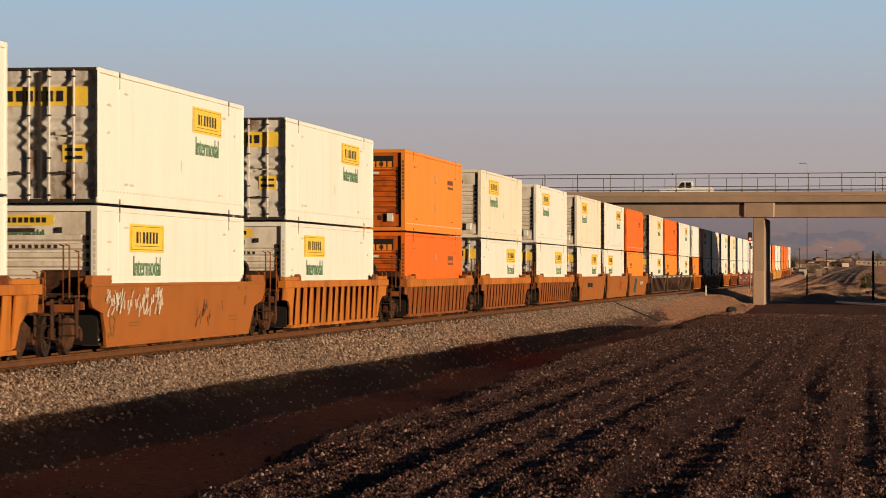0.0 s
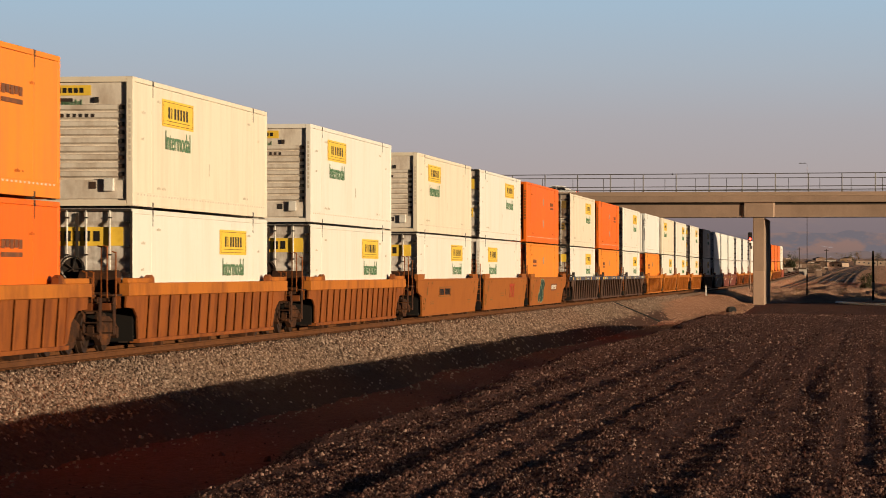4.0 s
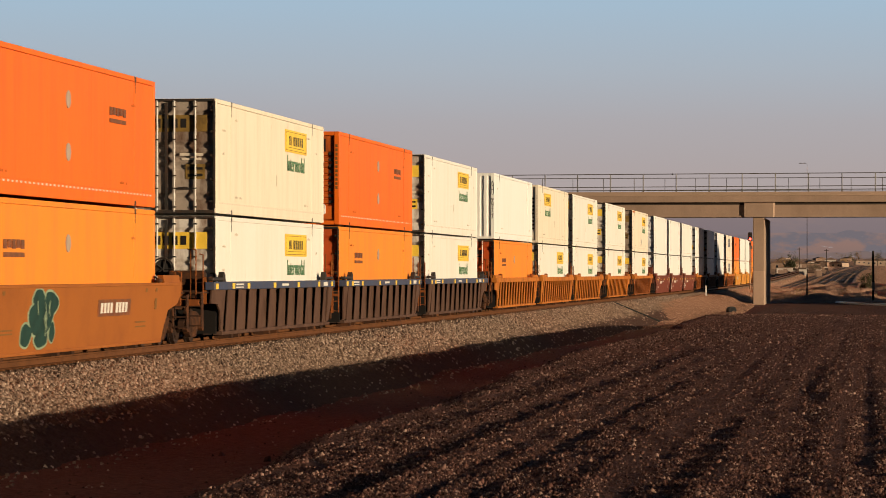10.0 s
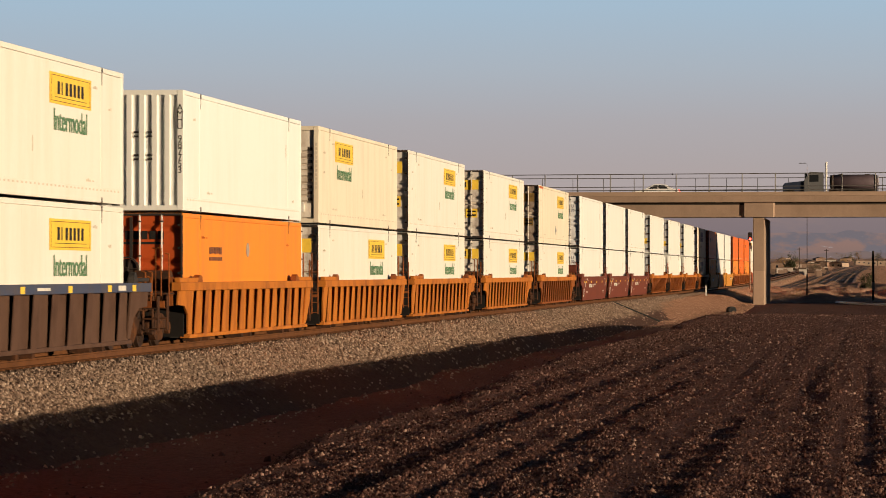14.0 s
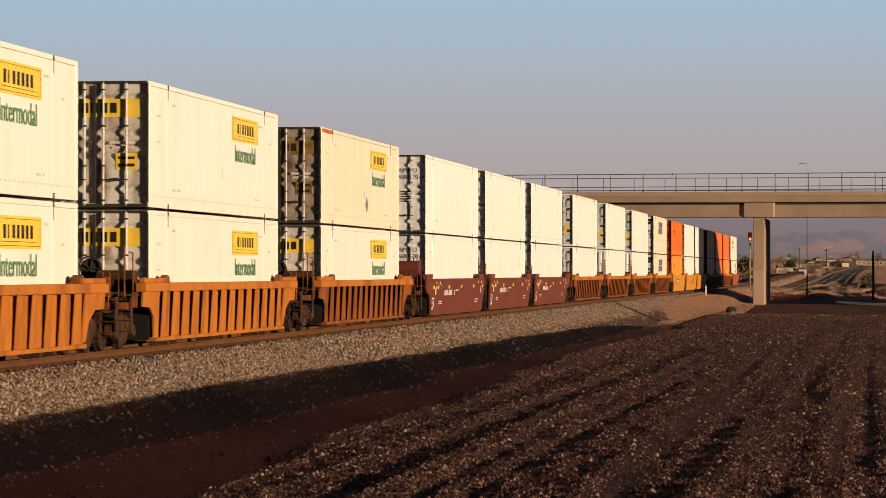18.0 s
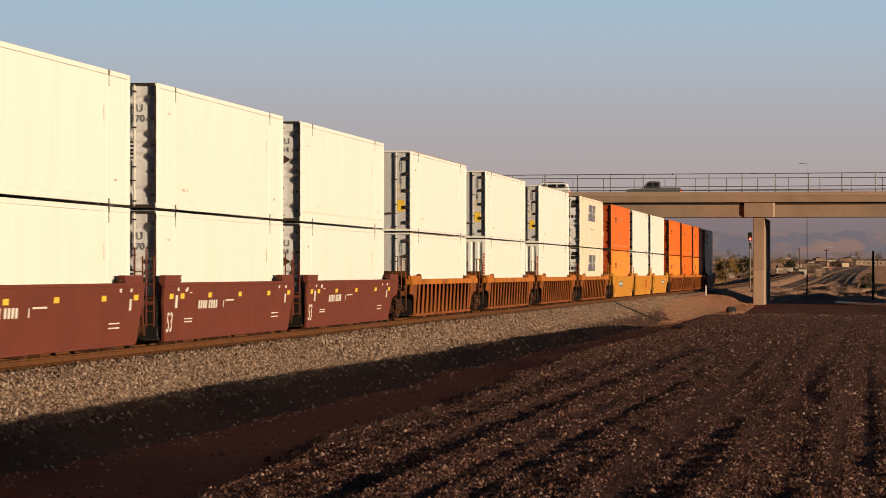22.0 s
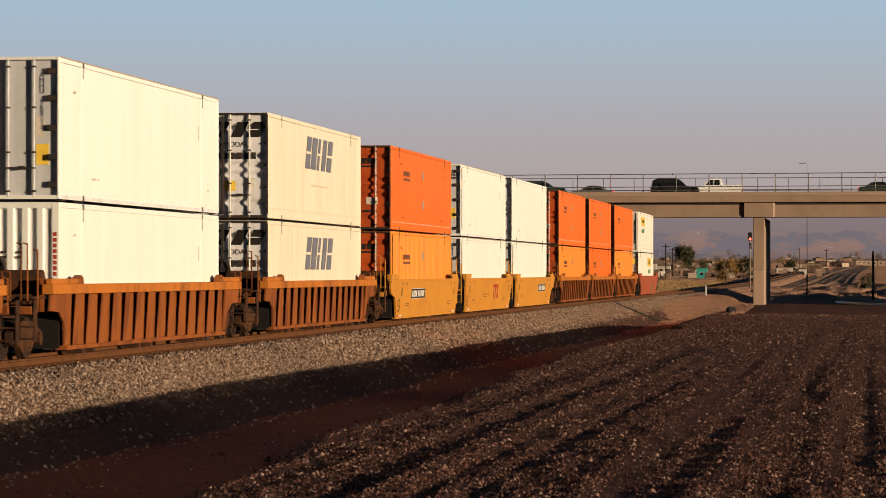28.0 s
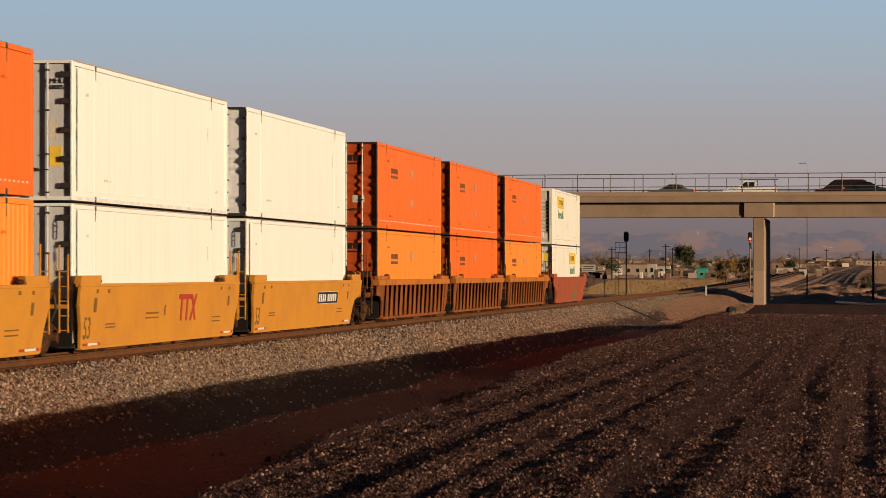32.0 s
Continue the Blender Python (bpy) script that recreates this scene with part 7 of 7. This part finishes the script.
# vehicle, lane, x at 0 s, metres a second (negative: towards -x)
TRAFFIC = (
    (pickup("white", "white pickup truck on the far lane"), LANE_FAR, -0.6, -20.1),
    (sedan("black", "black saloon car with tinted windows"), LANE_NEAR, -28.7, 18.6), (sedan("white", "white convertible with a dark top"), LANE_FAR, 66.0, -20.0),
    (sedan("red", "dark red saloon car on the near lane"), LANE_NEAR, -91.8, 18.7), (suv("black", "black suv with a roof rack"), LANE_FAR, 254.1, -21.2),
    (sedan("white", "white saloon car on the bridge"), LANE_MID, 292.0, -21.1), (semi(), LANE_FAR, 183.4, -12.2), (trailer(), LANE_FAR, 197.4, -12.2),
    (sedan("black", "black saloon car on the bridge"), LANE_MID, 372.3, -22.6), (van("white", "white passenger van with dark windows", 2.3), LANE_FAR, 320.2, -16.5),
    (sedan("silver", "pale silver saloon car"), LANE_MID, 402.3, -19.5), (suv("white", "white suv with dark windows", 1.75), LANE_FAR, 350.3, -16.6),
    (pickup("grey", "grey pickup truck on the bridge"), LANE_FAR, 420.7, -19.3), (suv("grey", "dark grey suv with a roof rack", 1.85), LANE_MID, 423.9, -18.2),
    (sedan("black", "low black saloon car"), LANE_NEAR, -510.4, 21.7), (bus(), LANE_FAR, 428.0, -16.6),
    (sedan("white", "white saloon car beside a bus"), LANE_MID, 443.4, -17.4), (suv("black", "black suv with tinted windows"), LANE_NEAR, -549.9, 19.6),
    (sedan("grey", "grey saloon car on the bridge"), LANE_FAR, 496.5, -18.1), (pickup("white", "white crew-cab pickup truck", lift=0.24), LANE_FAR, 531.5, -18.9),
    (suv("green", "dark green suv on the near lane", 1.62), LANE_NEAR, -585.5, 20.4), (pickup("red", "dark red pickup truck on the bridge"), LANE_FAR, 551.4, -18.3),
    (sedan("green", "dark green saloon car overtaking"), LANE_NEAR, -862.9, 31.5), (sedan("silver", "silver saloon car on the inner lane"), LANE_INNER, -593.7, 22.0),
    (sedan("black", "black saloon car in shade"), LANE_NEAR, -788.7, 25.2), (sedan("grey", "dark grey saloon car"), LANE_MID, 606.1, -19.0),
    (pickup("white", "white work pickup truck with a ladder rack", True), LANE_FAR, 620.2, -19.2), (van("maroon", "very dark maroon van with tinted windows", 1.98), LANE_FAR, 629.4, -19.2),
)


# ---- loose stone: crushed ballast on the bank, rough gravel on the bench ----
def stones(name, label, material, spots, seed):
    """Many small angular stones in one mesh; spots gives x, y, z, size rows."""
    rng = np.random.default_rng(seed)
    p = np.array(spots)
    n = len(p)
    base = np.array([(1, 0, -0.6), (0, 1, -0.6), (-1, 0, -0.6), (0, -1, -0.6), (0.4, 0.3, 0.8), (-0.4, -0.3, 0.75)], float)
    tri = np.array([(0, 1, 4), (1, 2, 5), (1, 5, 4), (2, 3, 5), (3, 0, 4), (3, 4, 5)])
    v = base[None] * (0.65 + 0.7 * rng.random((n, 6, 1)))
    v[:, :, 2] *= 0.75
    v += rng.normal(0, 0.16, (n, 6, 3))
    a = rng.random(n) * 6.283
    c, s = np.cos(a)[:, None], np.sin(a)[:, None]
    x, y = v[:, :, 0].copy(), v[:, :, 1].copy()
    v[:, :, 0], v[:, :, 1] = x * c - y * s, x * s + y * c
    v = v * p[:, None, 3:4] + p[:, None, :3]
    faces = (tri[None] + (np.arange(n) * 6)[:, None, None]).reshape(-1, 3)
    me = bpy.data.meshes.new(name)
    me.vertices.add(n * 6)
    me.vertices.foreach_set("co", v.reshape(-1))
    me.loops.add(len(faces) * 3)
    me.loops.foreach_set("vertex_index", faces.reshape(-1))
    me.polygons.add(len(faces))
    me.polygons.foreach_set("loop_start", np.arange(len(faces)) * 3)
    me.update(calc_edges=True)
    me.materials.append(material)
    return tagged(new(name, me), label, "gravel", kind="stuff")


BALLASTSTONE = stone_material("crushed_grey_stone", (0.11, 0.070, 0.052), (0.37, 0.26, 0.195), (0.55, 0.42, 0.33))
BENCHSTONE = stone_material("dark_brown_gravel", (0.033, 0.015, 0.012), (0.172, 0.082, 0.064), (0.41, 0.265, 0.21))
r = random.Random(11)
spots = []
for _ in range(90000):
    y = 36 + 235 * r.random() ** 1.9
    x = r.uniform(1.54, 4.9)
    if y > 205 and x > 2.4 and r.random() < 0.5 + (y - 205) / 90:
        continue
    if x > 2.9 and r.random() < min(0.97, 0.6 * (x - 2.9) + 0.6):
        continue
    s = r.uniform(0.022, 0.05) * (1.0 if y < 90 else 1.35)
    spots.append((x, y, max(bed(x, y), land(x, y)) + 0.2 * s, s))
stones("ballast_stones", "loose grey crushed stone on the ballast bank", BALLASTSTONE, spots, 1)
spots = []
for _ in range(430000):
    y = 18 + (190 if r.random() < 0.85 else 290) * r.random() ** 2.0
    x = 17.5 + r.uniform(-0.29, 0.012) * y
    xe = knots(y, EDGE_X)
    if x < xe - 0.9 or r.random() < min(0.6, 0.25 + 0.9 * noise.noise(Vector((x * 1.8, y * 0.012, 2.0)))):
        continue
    if x < xe - 0.1 and r.random() < 0.6:
        continue
    s = r.uniform(0.0045, 0.011) * r.choice((1, 1, 1, 1, 1, 1.7, 1.9, 1, 1, 1, 1.5, 1, 1, 1, 1, 1, 1, 1, 2.6, 1)) * (1.0 if y < 40 else 1.15 if y < 70 else 1.5 if y < 150 else 2.4)
    spots.append((x, y, land(x, y) + 0.25 * s, s))
for _ in range(7000):
    y = 24 + 150 * r.random() ** 1.6
    x = knots(y, EDGE_X) + r.gauss(0.55, 0.8) + 0.5 * noise.noise(Vector((y * 0.2, 5.0, 1.0)))
    s = r.uniform(0.008, 0.022) * (1 if y < 60 else 1.5)
    spots.append((x, y, land(x, y) + 0.3 * s, s))
for _ in range(900):
    y = 40 + 80 * r.random()
    x = knots(y, EDGE_X) + r.gauss(0.0, 0.55) + 0.5 * noise.noise(Vector((y * 0.2, 5.0, 1.0)))
    s = r.uniform(0.012, 0.034)
    spots.append((x, y, land(x, y) + 0.2 * s, s))
stones("bench_gravel", "dark brown loose gravel on the bench beside the ditch", BENCHSTONE, spots, 2)
spots = []
for _ in range(1500):
    y = 38 + 110 * r.random() ** 1.4
    x = r.uniform(3.6, knots(y, EDGE_X) - 0.5)
    s = r.uniform(0.015, 0.04) * (1 if r.random() < 0.97 else 2.5)
    spots.append((x, y, land(x, y) + 0.2 * s, s))
stones("ditch_stones", "scattered stones on the reddish floor of the ditch", BENCHSTONE, spots, 3)

CLOD = stone_material("dry_tan_clods", (0.38, 0.205, 0.135), (0.54, 0.31, 0.21), (0.66, 0.41, 0.29))
LINES = (-4.8, 0.0, 5.2, 9.6, 12.0, 14.2)
spots = []
for _ in range(80000):
    y = 362 + 1150 * r.random() ** 1.6
    x = 17.5 + y * r.uniform(-0.062, 0.009)
    s = r.uniform(0.02, 0.065) * (1.0 + 0.9 * (y > 560))
    if y > 480 and min(abs(x - u - 0.3) for u in LINES) < 1.4:
        s = min(s, 0.075)
    spots.append((x, y, land(x, y) + 0.2 * s, s))
stones("plain_clods", "dry tan clods and stones on the plain beyond the bridge", CLOD, spots, 4)
spots = []
for _ in range(9000):
    y = r.uniform(190, 311)
    x = r.uniform(2.2, knots(y, EDGE_X) + 0.3)
    s = r.uniform(0.02, 0.06)
    spots.append((x, y, land(x, y) + 0.2 * s, s))
stones("soil_pebbles", "pinkish pebbles on the dry soil by the pier", CLOD, spots, 5)


# ---- what moves ----
ROAD_FALL = ((45.0, ROAD_Z), (160.0, ROAD_Z - 8.07))      # the road goes down to the plain past the bridge


def motions():
    for thing, y0, z, turn in MOVING:
        walk(thing, [(t, pose(0, train_y(y0, t), z + rise(train_y(y0, t)), 0, 0, turn)) for t in TIMES])
    for thing, lane, x0, speed in TRAFFIC:
        walk(thing, [(t, pose(x0 + speed * t, lane, knots(x0 + speed * t, ROAD_FALL), 0, 0, 0 if speed < 0 else 180)) for t in TIMES])
    spins = [(k / 30, math.degrees((train_y(0, 0) - train_y(0, k / 30)) / 0.42)) for k in range(961)]
    for group in (WHEELS_AHEAD, WHEELS_BEHIND):
        lead = group[0]
        y = lead.location.y
        walk(lead, [(t, pose(0, y, 0.42, a % 360.0, 0, 0)) for t, a in spins])
        for other in group[1:]:
            other.rotation_mode = "QUATERNION"
            keys = other.animation_data_create()
            keys.action = lead.animation_data.action
            keys.action_slot = lead.animation_data.action_slot


motions()
